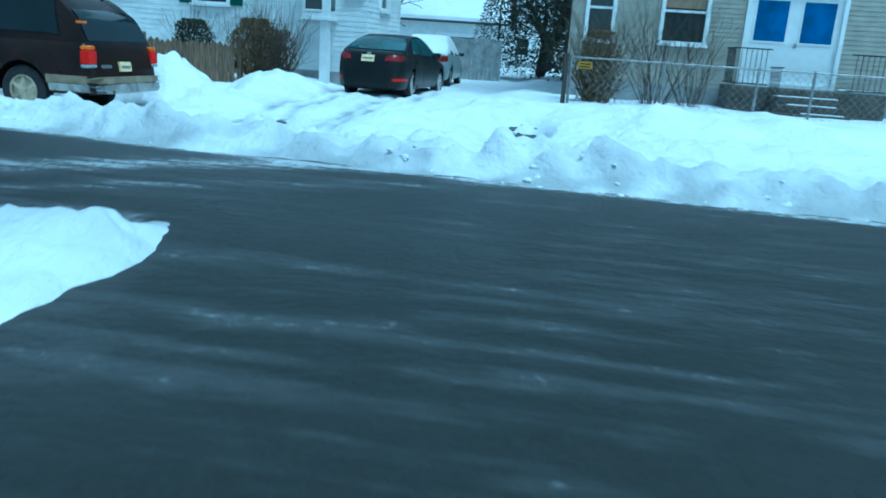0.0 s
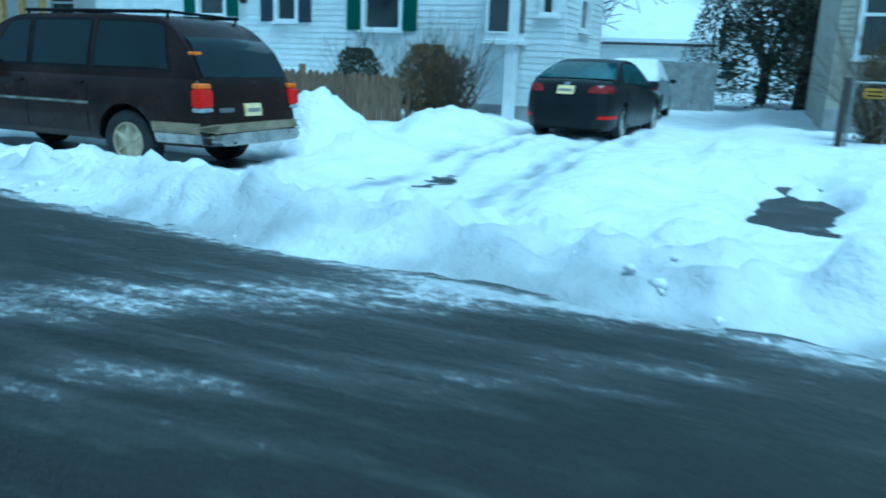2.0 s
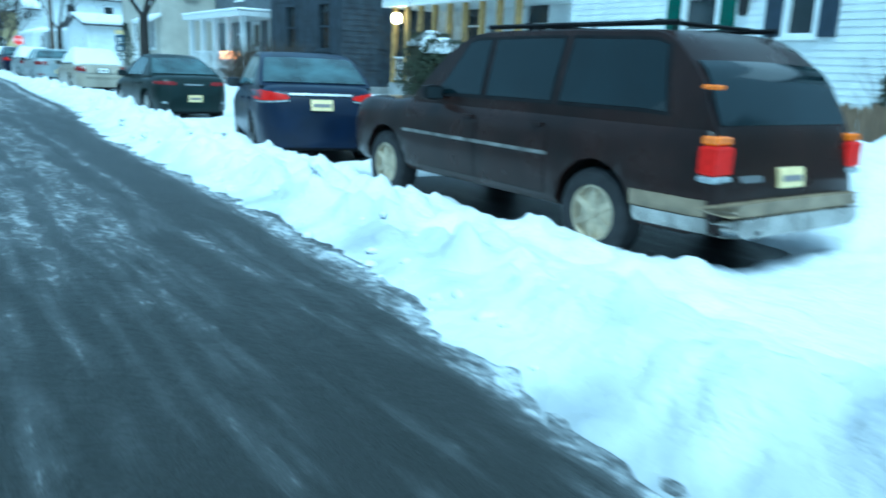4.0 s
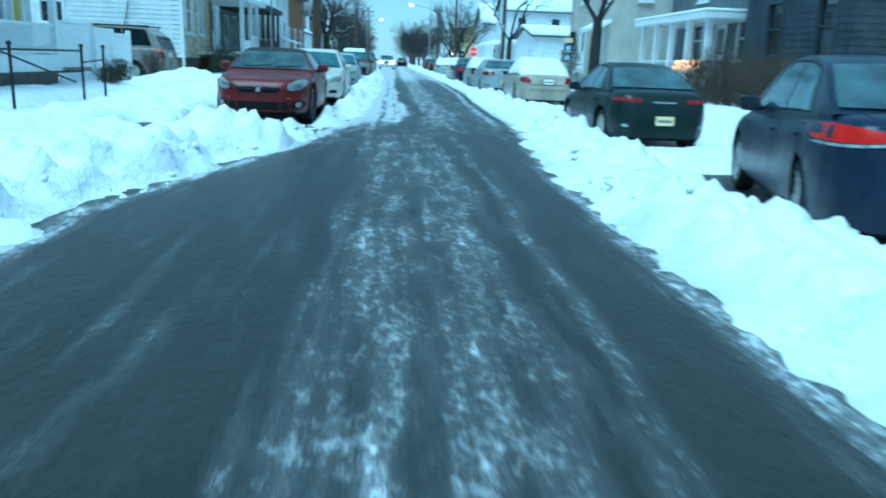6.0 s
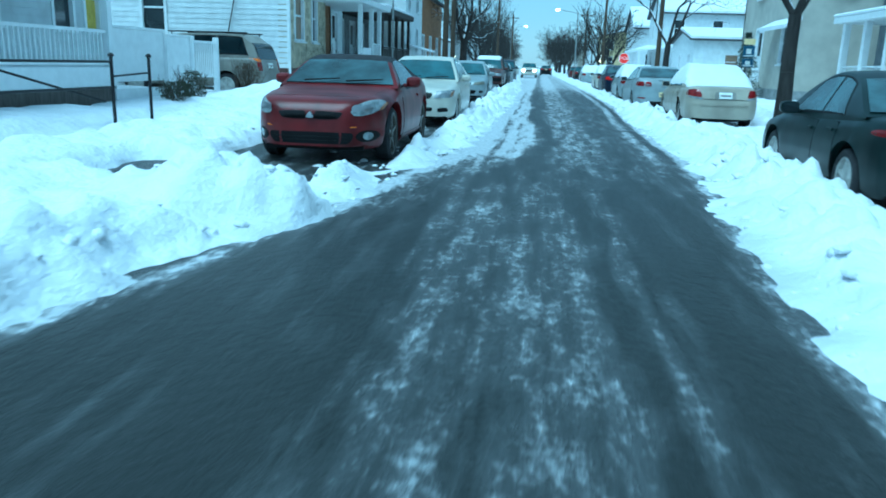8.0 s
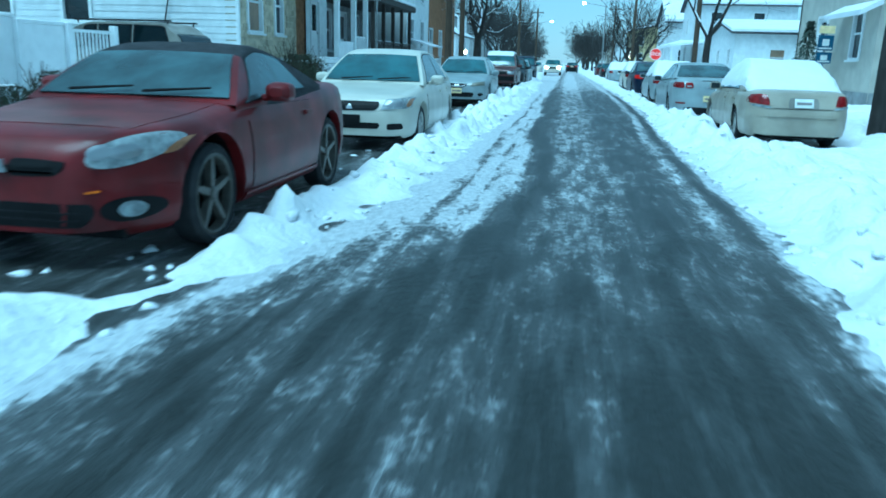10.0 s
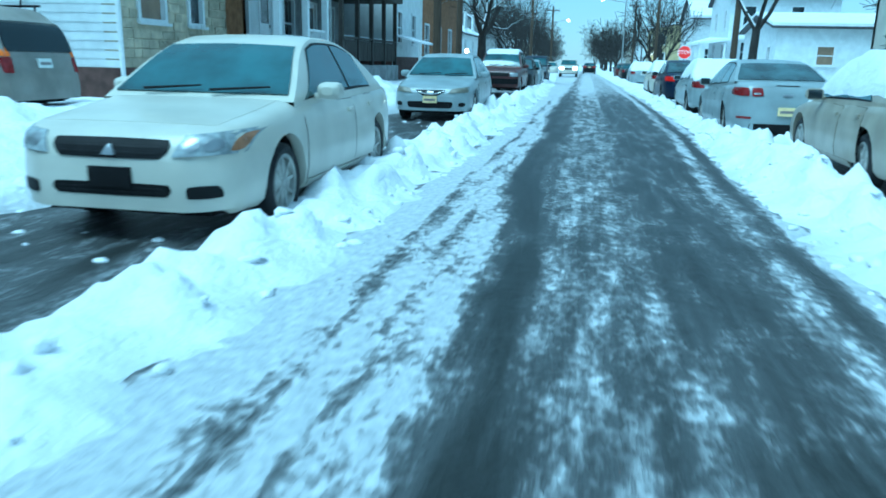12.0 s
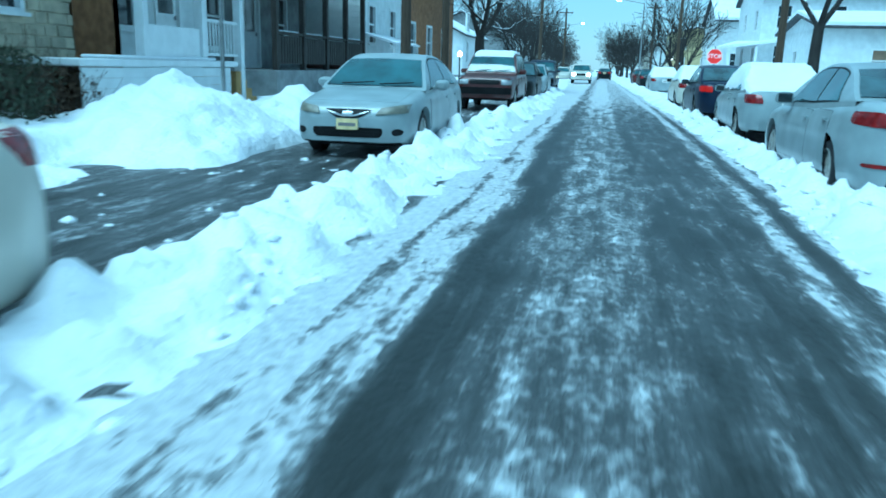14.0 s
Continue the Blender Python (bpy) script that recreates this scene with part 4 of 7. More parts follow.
def sedan(size, base, axle, paint_m, nose, belt, deck, cabin, roof_w, **kw):
    L = size[0]
    ca, cb, cc, ce = cabin
    top = [(0, nose - 0.17), (0.03, nose - 0.08), (0.10, nose), (0.3, nose + 0.05), (ca * 0.7, belt - 0.06), (ca, belt), ((ca + ce) / 2, belt + 0.02), (ce, deck + 0.01), (L - 0.25, deck - 0.01), (L - 0.10, deck - 0.06), (L - 0.03, deck - 0.25), (L, deck - 0.38)]
    mid = (cb + cc) / 2 + 0.05
    s = dict(size=size, base=base, axle=axle, paint=paint_m, top=top, plan=plan_for(L), cabin=cabin, roof_w=roof_w,
             side_glass=[(ca + 0.30, mid + 0.06, cb + 0.03, mid + 0.02), (mid + 0.12, ce - 0.52, mid + 0.08, cc + 0.06)],
             doors=[(ca + 0.16, mid + 0.08), (mid + 0.10, ce - 0.55)])
    s.update(kw)
    return s


SPECS = {}
SPECS["coupe"] = sedan((4.58, 1.83, 1.36), 2.575, 0.98, P_RED, 0.79, 0.95, 1.04, (1.40, 2.06, 2.70, 3.36), 0.57, wheel=0.355, rim=RIM_DARK, spokes=5, spoke_w=0.12, rim_frac=0.78,
    top_mat=SOFT_TOP, top_label="folded black canvas soft top", plan=[(0, 0.42), (0.04, 0.55), (0.12, 0.67), (0.25, 0.78), (0.5, 0.90), (0.85, 0.98), (1.3, 1.0), (3.3, 1.0), (3.9, 0.98), (4.2, 0.92), (4.4, 0.82), (4.58, 0.60)], screen_glass=GLASS_FROST, glass=GLASS_FROST, bonnet_from=0.36,
    side_glass=[(1.60, 2.92, 2.05, 2.74)], doors=[(1.55, 2.98)],
    side_bits=[("sill", "", [(1.42, 0.21), (3.10, 0.21), (3.10, 0.29), (1.42, 0.29)], P_RED, 0.018, "")],
    bits=[("oval_headlamp*", "front", [(0.46, 0.61), (0.78, 0.635), (0.86, 0.83), (0.58, 0.80)], LAMP_CLEAR, 0.014, "clear almond-shaped headlamp"),
          ("turn_lamp*", "front", [(0.785, 0.68), (0.82, 0.69), (0.845, 0.78), (0.82, 0.77)], LAMP_PEACH, 0.018, "amber turn lamp"),
          ("upper_grille*", "front", [(0.05, 0.57), (0.36, 0.58), (0.42, 0.665), (0.06, 0.68)], PLASTIC, 0.004, "black slot grille"),
          ("lower_grille", "front", [(-0.50, 0.27), (0.50, 0.27), (0.56, 0.42), (-0.56, 0.42)], PLASTIC, 0.004, "black lower air intake"),
          ("badge", "front", [(-0.055, 0.59), (0.055, 0.59), (0.012, 0.665), (-0.012, 0.665)], TRIM, 0.02, "chrome badge"),
          ("fog_ring*", "front", [(0.56, 0.29), (0.80, 0.30), (0.80, 0.45), (0.56, 0.44)], PLASTIC, 0.004, "dark fog lamp recess"),
          ("fog_lamp*", "front", [(0.64, 0.32), (0.74, 0.32), (0.74, 0.42), (0.64, 0.42)], LAMP_CLEAR, 0.009, "round fog lamp"),
          ("marker*", "front", [(0.50, 0.475), (0.57, 0.48), (0.57, 0.495), (0.50, 0.49)], LAMP_AMBER, 0.009, "small amber marker"),
          ("tail_lamp*", "rear", [(0.42, 0.72), (0.78, 0.72), (0.76, 0.86), (0.46, 0.86)], LAMP_RED, 0.01, "red tail lamp")])
SPECS["white_sedan"] = sedan((4.84, 1.84, 1.47), 2.75, 1.0, P_WHITE, 0.78, 0.96, 1.02, (1.28, 2.10, 3.30, 4.10), 0.60, wheel=0.325, spokes=9, spoke_w=0.10, rim_frac=0.70, screen_glass=GLASS,
    side_bits=[("sill", "", [(1.45, 0.21), (3.35, 0.21), (3.35, 0.28), (1.45, 0.28)], P_WHITE, 0.016, "")],
    bits=[("headlamp*", "front", [(0.47, 0.62), (0.85, 0.64), (0.86, 0.80), (0.53, 0.765)], LAMP_CLEAR, 0.012, "clear wraparound headlamp"),
          ("turn_lamp*", "front", [(0.80, 0.655), (0.845, 0.66), (0.855, 0.775), (0.825, 0.77)], LAMP_PEACH, 0.018, "amber turn lamp"),
          ("grille", "front", [(-0.40, 0.60), (0.40, 0.60), (0.46, 0.735), (-0.46, 0.735)], PLASTIC, 0.006, "black grille with a thin light rim"),
          ("lower_grille", "front", [(-0.44, 0.34), (0.44, 0.34), (0.46, 0.43), (-0.46, 0.43)], PLASTIC, 0.005, "black lower air intake"),
          ("corner_intake*", "front", [(0.56, 0.33), (0.78, 0.34), (0.76, 0.43), (0.56, 0.42)], PLASTIC, 0.005, "black corner intake"),
          ("plate_holder", "front", [(-0.16, 0.40), (0.16, 0.40), (0.16, 0.54), (-0.16, 0.54)], PLASTIC, 0.02, "empty black plate holder"),
          ("badge", "front", [(-0.055, 0.62), (0.055, 0.62), (0.010, 0.695), (-0.010, 0.695)], TRIM, 0.022, "chrome badge"),
          ("tail_lamp*", "rear", [(0.50, 0.80), (0.82, 0.80), (0.80, 0.98), (0.56, 0.98)], LAMP_RED, 0.01, "red tail lamp")])
SPECS["silver_hatch"] = sedan((4.75, 1.78, 1.44), 2.675, 0.95, P_SILVER, 0.74, 0.94, 1.00, (1.22, 2.05, 3.25, 4.05), 0.58, wheel=0.32, spokes=5,
    plates=[("front", (0.0, 0.48, PLATE_YELLOW))],
    bits=[("headlamp*", "front", [(0.40, 0.62), (0.80, 0.64), (0.80, 0.76), (0.46, 0.71)], LAMP_DULL, 0.012, "clear headlamp"),
          ("grille", "front", [(-0.16, 0.56), (0.16, 0.56), (0.36, 0.685), (-0.36, 0.685)], PLASTIC, 0.006, "black winged grille"),
          ("grille_wing*", "front", [(0.02, 0.575), (0.16, 0.60), (0.34, 0.675), (0.05, 0.60)], TRIM, 0.018, "chrome grille wing"),
          ("badge", "front", [(-0.075, 0.585), (0.075, 0.585), (0.075, 0.66), (-0.075, 0.66)], TRIM, 0.024, "oval chrome badge"),
          ("lower_grille", "front", [(-0.48, 0.30), (0.48, 0.30), (0.52, 0.44), (-0.52, 0.44)], PLASTIC, 0.005, "black lower air intake"),
          ("fog_lamp*", "front", [(0.62, 0.33), (0.76, 0.34), (0.76, 0.43), (0.62, 0.43)], PLASTIC, 0.008, "dark fog lamp")])
SPECS["grey_sedan"] = sedan((4.86, 1.85, 1.47), 2.74, 0.98, P_SILVER, 0.76, 0.98, 1.10, (1.30, 2.15, 3.35, 4.25), 0.60, wheel=0.33, spokes=10, spoke_w=0.08, screen_glass=GLASS_FROST,
    plates=[("rear", (0.0, 0.60, PLATE_YELLOW))],
    bits=[("tail_lamp*", "rear", [(0.40, 0.86), (0.60, 0.85), (0.60, 1.00), (0.42, 1.00)], LAMP_RED, 0.012, "red square tail lamp"),
          ("outer_tail_lamp*", "rear", [(0.63, 0.85), (0.86, 0.86), (0.83, 1.00), (0.64, 1.00)], LAMP_RED, 0.014, "red square tail lamp"),
          ("lamp_core*", "rear", [(0.45, 0.885), (0.57, 0.88), (0.57, 0.915), (0.46, 0.915)], LAMP_CLEAR, 0.018, "clear lower lamp"),
          ("boot_slot", "rear", [(-0.20, 1.03), (0.20, 1.03), (0.20, 1.05), (-0.20, 1.05)], PLASTIC, 0.008, "dark boot slot"),
          ("reflector*", "rear", [(0.58, 0.46), (0.80, 0.46), (0.80, 0.50), (0.58, 0.50)], LAMP_RED, 0.012, "red bumper reflector"),
          ("valance", "rear", [(-0.62, 0.24), (0.62, 0.24), (0.60, 0.38), (-0.60, 0.38)], PLASTIC, 0.008, "black lower valance"),
          ("badge", "rear", [(-0.09, 0.86), (0.09, 0.86), (0.09, 0.90), (-0.09, 0.90)], TRIM, 0.012, "small chrome badge")])
SPECS["gold_sedan"] = sedan((5.02, 1.85, 1.42), 2.755, 1.05, P_GOLD, 0.74, 0.94, 1.00, (1.40, 2.20, 3.30, 4.25), 0.60, wheel=0.325, spokes=7, wipers=False,
    plates=[("rear", (0.02, 0.80, PLATE))],
    bits=[("tail_lamp*", "rear", [(0.52, 0.745), (0.86, 0.78), (0.80, 0.93), (0.58, 0.945)], LAMP_RED, 0.014, "red teardrop tail lamp"),
          ("boot_seam", "rear", [(-0.50, 0.70), (0.50, 0.70), (0.50, 0.706), (-0.50, 0.706)], PLASTIC, 0.006, "dark boot seam"),
          # Flat darker tan patch paints the shade of a plate recess.
          ("plate_recess", "rear", [(-0.24, 0.70), (0.28, 0.70), (0.26, 0.89), (-0.22, 0.89)], P_TAN, 0.004, "flat darker patch painting the plate recess shade"),
          ("bumper_strip", "rear", [(-0.80, 0.56), (0.80, 0.56), (0.80, 0.58), (-0.80, 0.58)], P_GOLD, 0.02, ""),
          ("reverse_lamp*", "rear", [(0.51, 0.70), (0.80, 0.73), (0.82, 0.765), (0.52, 0.735)], LAMP_CLEAR, 0.014, "white reversing lamp")])
SPECS["green_coupe"] = sedan((4.30, 1.76, 1.42), 2.50, 0.92, P_GREEN, 0.72, 0.92, 0.99, (1.18, 1.90, 2.80, 3.66), 0.54, wheel=0.325, spokes=5,
    plates=[("rear", (0.0, 0.52, PLATE_YELLOW))],
    bits=[("tail_lamp*", "rear", [(0.36, 0.80), (0.80, 0.81), (0.78, 0.88), (0.40, 0.88)], LAMP_RED, 0.012, "slim red tail lamp"),
          ("badge", "rear", [(-0.20, 0.80), (0.20, 0.80), (0.20, 0.83), (-0.20, 0.83)], TRIM, 0.012, "chrome lettering bar"),
          ("side_vent*", "rear", [(0.60, 0.40), (0.68, 0.405), (0.68, 0.45), (0.60, 0.45)], LAMP_CLEAR, 0.01, "pale reflector")])
SPECS["navy_sedan"] = sedan((4.60, 1.84, 1.52), 2.70, 0.92, P_NAVY, 0.78, 0.98, 1.08, (1.2, 2.02, 3.25, 4.15), 0.66, wheel=0.33, spokes=7, screen_glass=GLASS_FROST,
    plates=[("rear", (0.0, 0.83, PLATE_YELLOW))],
    # Glow put into the lenses for headlamps shining on them.
    bits=[("tail_lamp*", "rear", [(0.44, 0.90), (0.88, 0.86), (0.84, 1.02), (0.46, 0.96)], LAMP_RED_GLOW, 0.012, "pointed red tail lamp"),
          ("lamp_foot*", "rear", [(0.44, 0.875), (0.87, 0.83), (0.87, 0.855), (0.44, 0.895)], LAMP_CLEAR, 0.012, "white lower lamp strip"),
          ("chrome_bar", "rear", [(-0.44, 0.955), (0.44, 0.955), (0.44, 0.985), (-0.44, 0.985)], TRIM, 0.016, "chrome boot bar")])
SPECS["black_sedan"] = sedan((4.63, 1.78, 1.45), 2.65, 0.95, P_BLACK, 0.76, 0.96, 1.07, (1.25, 2.05, 3.25, 4.10), 0.58, wheel=0.325, spokes=5,
    # White plate coloured yellow, standing in for warm headlamp light on it.
    plates=[("rear", (0.0, 0.90, PLATE_YELLOW))],
    bits=[("tail_lamp*", "rear", [(0.40, 0.85), (0.82, 0.86), (0.78, 1.00), (0.46, 0.99)], LAMP_RED, 0.012, "red tail lamp"),
          # Unlit reflectors; their emission stands in for headlamp light.
          ("brake_glow*", "rear", [(0.62, 0.40), (0.84, 0.41), (0.84, 0.47), (0.62, 0.46)], LAMP_RED_GLOW, 0.012, "red bumper reflector with headlamp glow added"),
          ("badge", "rear", [(-0.05, 0.98), (0.05, 0.98), (0.05, 1.04), (-0.05, 1.04)], TRIM, 0.012, "round chrome badge")])
SPECS["snowed_car"] = sedan((4.5, 1.76, 1.45), 2.6, 0.92, P_SILVER, 0.74, 0.94, 1.00, (1.2, 2.0, 3.2, 3.95), 0.58, wheel=0.31, spokes=7, wipers=False,
    bits=[("tail_lamp*", "rear", [(0.48, 0.76), (0.80, 0.76), (0.78, 0.94), (0.52, 0.94)], LAMP_RED, 0.012, "red tail lamp")],
    plates=[("rear", (0.0, 0.78, PLATE))])


def wagon(size, base, axle, paint_m, nose, belt, cabin, roof_w, **kw):
    L = size[0]
    ca, cb, cc, ce = cabin
    top = [(0, nose - 0.25), (0.03, nose - 0.12), (0.08, nose), (0.3, nose + 0.05), (ca * 0.7, belt - 0.05), (ca, belt), (ce, belt + 0.02), (L - 0.10, belt + 0.01), (L - 0.06, belt - 0.02), (L, belt - 0.42)]
    w = [(0, 0.78), (0.04, 0.88), (0.12, 0.93), (0.4, 0.97), (0.9, 1.0), (L - 0.6, 1.0), (L - 0.2, 0.97), (L - 0.06, 0.93), (L, 0.88)]
    s = dict(size=size, base=base, axle=axle, paint=paint_m, top=top, plan=w, cabin=cabin, roof_w=roof_w, suv=True)
    s.update(kw)
    return s


SPECS["long_estate"] = wagon((5.40, 1.96, 1.82), 3.34, 0.92, P_BROWN, 1.07, 1.17, (1.42, 2.10, 4.95, 5.32), 0.74, wheel=0.375, tyre_w=0.24, sill=0.36, spokes=6, spoke_w=0.2, rim_frac=0.60,
    rim=material("worn_gold_rim", (0.50, 0.43, 0.30), 0.45, 0.2, vary=0.4, scale=8),
    side_glass=[(1.85, 2.62, 2.28, 2.60), (2.72, 3.62, 2.70, 3.62), (3.74, 4.88, 3.74, 4.74)], doors=[(1.62, 2.66), (2.68, 3.68)], mirror_mat=PLASTIC,
    # Yellow here is headlamp warmth put into a pale plate's colour.
    plates=[("rear", (-0.05, 0.78, PLATE_YELLOW))],
    side_bits=[("side_moulding", "", [(1.35, 0.78), (3.70, 0.78), (3.70, 0.81), (1.35, 0.81)], BUMPER, 0.014, "thin pale side moulding"),
               ("lower_cladding", "", [(4.68, 0.52), (5.32, 0.52), (5.32, 0.64), (4.68, 0.64)], MOULDING, 0.012, "tan lower cladding"),
               ("bumper_wrap", "", [(4.72, 0.40), (5.34, 0.40), (5.34, 0.515), (4.72, 0.515)], CHROME_WORN, 0.03, "worn chrome bumper end")],
    bits=[("badge", "rear", [(-0.66, 0.76), (-0.40, 0.76), (-0.40, 0.81), (-0.66, 0.81)], TRIM, 0.012, "chrome badge bar"),
          ("bumper_moulding", "rear", [(-0.94, 0.53), (0.94, 0.53), (0.94, 0.63), (-0.94, 0.63)], MOULDING, 0.09, "tan bumper moulding"),
          ("step_bumper", "rear", [(-0.95, 0.38), (0.95, 0.38), (0.95, 0.525), (-0.95, 0.525)], CHROME_WORN, 0.12, "worn chrome rear bumper")])
SPECS["tan_suv"] = wagon((4.75, 1.86, 1.80), 2.8, 0.9, P_TAN, 0.98, 1.20, (1.35, 2.05, 4.42, 4.70), 0.72, wheel=0.36, sill=0.34, spokes=6,
    side_glass=[(1.80, 2.50, 2.25, 2.48), (2.60, 3.35, 2.58, 3.35), (3.45, 4.35, 3.45, 4.15)], doors=[(1.55, 2.55), (2.57, 3.40)],
    plates=[("rear", (0.0, 0.95, PLATE))],
    bits=[("tail_lamp*", "rear", [(0.71, 0.80), (0.86, 0.80), (0.86, 1.045), (0.71, 1.045)], LAMP_RED, 0.014, "red tail lamp"),
          ("turn_lamp*", "rear", [(0.71, 1.05), (0.855, 1.05), (0.85, 1.21), (0.73, 1.21)], LAMP_AMBER, 0.016, "amber turn lamp")])
SPECS["red_suv"] = wagon((4.6, 1.76, 1.72), 2.7, 0.85, P_RUST, 0.98, 1.10, (1.30, 1.90, 4.10, 4.50), 0.66, wheel=0.36, sill=0.34, spokes=6,
    side_glass=[(1.70, 2.40, 2.10, 2.38), (2.50, 3.25, 2.48, 3.25), (3.35, 4.20, 3.35, 4.05)], doors=[(1.48, 2.44), (2.46, 3.30)],
    plates=[("front", (0.0, 0.62, PLATE_YELLOW))],
    bits=[("headlamp*", "front", [(0.50, 0.78), (0.80, 0.78), (0.80, 0.92), (0.50, 0.92)], LAMP_CLEAR, 0.012, "square headlamp"),
          ("grille", "front", [(-0.46, 0.78), (0.46, 0.78), (0.46, 0.92), (-0.46, 0.92)], PLASTIC, 0.008, "black slatted grille"),
          ("bumper", "front", [(-0.80, 0.50), (0.80, 0.50), (0.80, 0.70), (-0.80, 0.70)], PLASTIC, 0.05, "black bumper")])
SPECS["far_suv"] = wagon((4.7, 1.85, 1.75), 2.8, 0.9, P_WHITE, 0.98, 1.12, (1.35, 2.0, 4.15, 4.6), 0.70, wheel=0.36, sill=0.34, spokes=6,
    side_glass=[(1.80, 2.50, 2.25, 2.48), (2.60, 4.30, 2.58, 4.15)], doors=[(1.55, 2.55), (2.57, 3.40)],
    bits=[("headlamp*", "front", [(0.48, 0.74), (0.82, 0.74), (0.82, 0.94), (0.48, 0.94)], GLOW_HEAD, 0.02, "lit white headlamp"),
          ("grille", "front", [(-0.44, 0.72), (0.44, 0.72), (0.44, 0.92), (-0.44, 0.92)], PLASTIC, 0.008, "dark grille")])

GUTTER, GUTTER_DEEP = -0.07, -0.13
# right-hand kerb, all facing up the street
ESTATE_AT = pose(3.76, -0.08, GUTTER_DEEP)
estate, _ = build_car("estate_car", "long dark maroon estate car with worn chrome bumper, parked in snow", ESTATE_AT, dict(SPECS["long_estate"], glass=GLASS_DARK), category="suv")
for x in (-0.62, 0.62):
    g = Geo().tube((x, -2.0, 1.88), (x, 0.35, 1.88), 0.022)
    for y in (-1.95, -1.1, -0.3, 0.3):
        g.tube((x, y, 1.80), (x, y, 1.88), 0.02)
    part("roof_rail", g, PLASTIC, estate, "black roof rail")
for y in (-1.75, -0.2):
    part("cross_bar", Geo().tube((-0.62, y, 1.895), (0.62, y, 1.895), 0.018), PLASTIC, estate)
for sg in (-1, 1):
    # Red lens emission stands in for headlamp light thrown back.
    for nm, y0, z0, z1, x1, mt, lb in (("tail_lamp", -2.69, 0.82, 1.02, 0.957, LAMP_RED_GLOW, "red corner tail lamp"), ("turn_lamp", -2.665, 1.024, 1.09, 0.945, LAMP_AMBER, "amber turn lamp"),
                                       ("reverse_lamp", -2.695, 0.765, 0.816, 0.957, LAMP_CLEAR, "white reversing lamp")):
        xs = sorted((sg * 0.76, sg * x1))
        part(nm, Geo().box((xs[0], y0, z0), (xs[1], -2.55, z1), 0.015), mt, estate, lb)
part("exhaust", Geo().tube((-0.55, -2.82, 0.40), (-0.55, -2.2, 0.42), 0.035), PLASTIC, estate)
part("marker_lamp", Geo().box((-0.90, -2.60, 1.40), (-0.82, -2.47, 1.435), 0.01), LAMP_AMBER, estate, "small amber marker lamp")
build_car("sedan", "glossy navy sedan with a chrome boot bar, parked in snow", pose(3.62, 6.05, GUTTER, 0, 0, -15), SPECS["navy_sedan"])
build_car("coupe", "dark green two-door car with frosted glass, parked in snow", pose(3.47, 13.32, GUTTER), dict(SPECS["green_coupe"], glass=GLASS_FROST))
GOLD_AT = pose(3.9, 25.45, GUTTER + 0.02, 0, 0, -1)
_, shape_gold = build_car("sedan", "pale gold sedan with snow heaped on roof and glass", GOLD_AT, SPECS["gold_sedan"])
snow_cap("thick fresh snow on the gold sedan's roof and glass", GOLD_AT, shape_gold, 1.0, 4.42, 0.90, 0.11, 2.0)
build_car("sedan", "silver sedan with square red tail lamps, parked by the kerb", pose(3.4, 31.7, GUTTER), SPECS["grey_sedan"])
SNOWED_AT = pose(3.65, 39.6, GUTTER)
_, shape_sn = build_car("sedan", "small grey sedan under a thick snow cover", SNOWED_AT, SPECS["snowed_car"])
snow_cap("thick snow on the grey sedan's roof and bonnet", SNOWED_AT, shape_sn, 0.3, 4.2, 0.90, 0.10, 4.0)
HATCH_AT = pose(3.55, 46.0, GUTTER)
_, shape_hatch = build_car("sedan", "dark blue sedan with lit tail lamps and snow on its bonnet", HATCH_AT, dict(SPECS["navy_sedan"], plates=[], bits=[("tail_lamp*", "rear", [(0.50, 0.80), (0.84, 0.82), (0.82, 0.98), (0.52, 0.97)], LAMP_RED_GLOW, 0.012, "lit red tail lamp")]))
for k, (y, cap) in enumerate(((53.0, True), (70.0, True), (84.0, False), (97.0, False))):
    at = pose(3.6, y, GUTTER)
    _, sh_k = build_car("sedan", "parked sedan dusted with snow far up the street", at, dict(SPECS["snowed_car"], paint=(P_WHITE, P_SILVER, P_BLACK, P_RUST)[k]))
    if cap:
        snow_cap("thick snow on a parked sedan's roof", at, sh_k, 0.4, 4.2, 0.90, 0.10, 6.0 + k)

# left-hand kerb, all facing the camera
build_car("convertible", "red convertible with a black canvas top and frosted windscreen", pose(-3.42, 15.08, 0.02, 0, 0, 180), SPECS["coupe"])
build_car("sedan", "white sedan with a black grille and empty plate holder", pose(-3.29, 22.12, -0.03, 0, 0, 180), SPECS["white_sedan"])
build_car("sedan", "silver sedan with a winged grille and yellow plate", pose(-3.38, 33.75, -0.03, 0, 0, 180), SPECS["silver_hatch"])
RED_AT = pose(-3.4, 46.5, -0.03, 0, 0, 180)
_, shape_red = build_car("suv", "rusty red boxy four-wheel drive with snow on the roof", RED_AT, SPECS["red_suv"], category="suv")
snow_cap("thin snow on the red four-wheel drive's roof", RED_AT, shape_red, 1.85, 4.2, 0.72, 0.07, 3.0)
for k, (y, kind) in enumerate(((53.5, "navy_sedan"), (60.0, "snowed_car"), (67.0, "red_suv"))):
    build_car("sedan", "dark parked car far up the street", pose(-3.4, y, -0.03, 0, 0, 180), dict(SPECS[kind], paint=(P_BLACK, P_SILVER, P_NAVY)[k], plates=[]))
build_car("suv", "white car with lit headlamps standing far up the street", pose(-1.85, 95, -0.03, 0, 0, 180), SPECS["far_suv"], group="", category="suv")
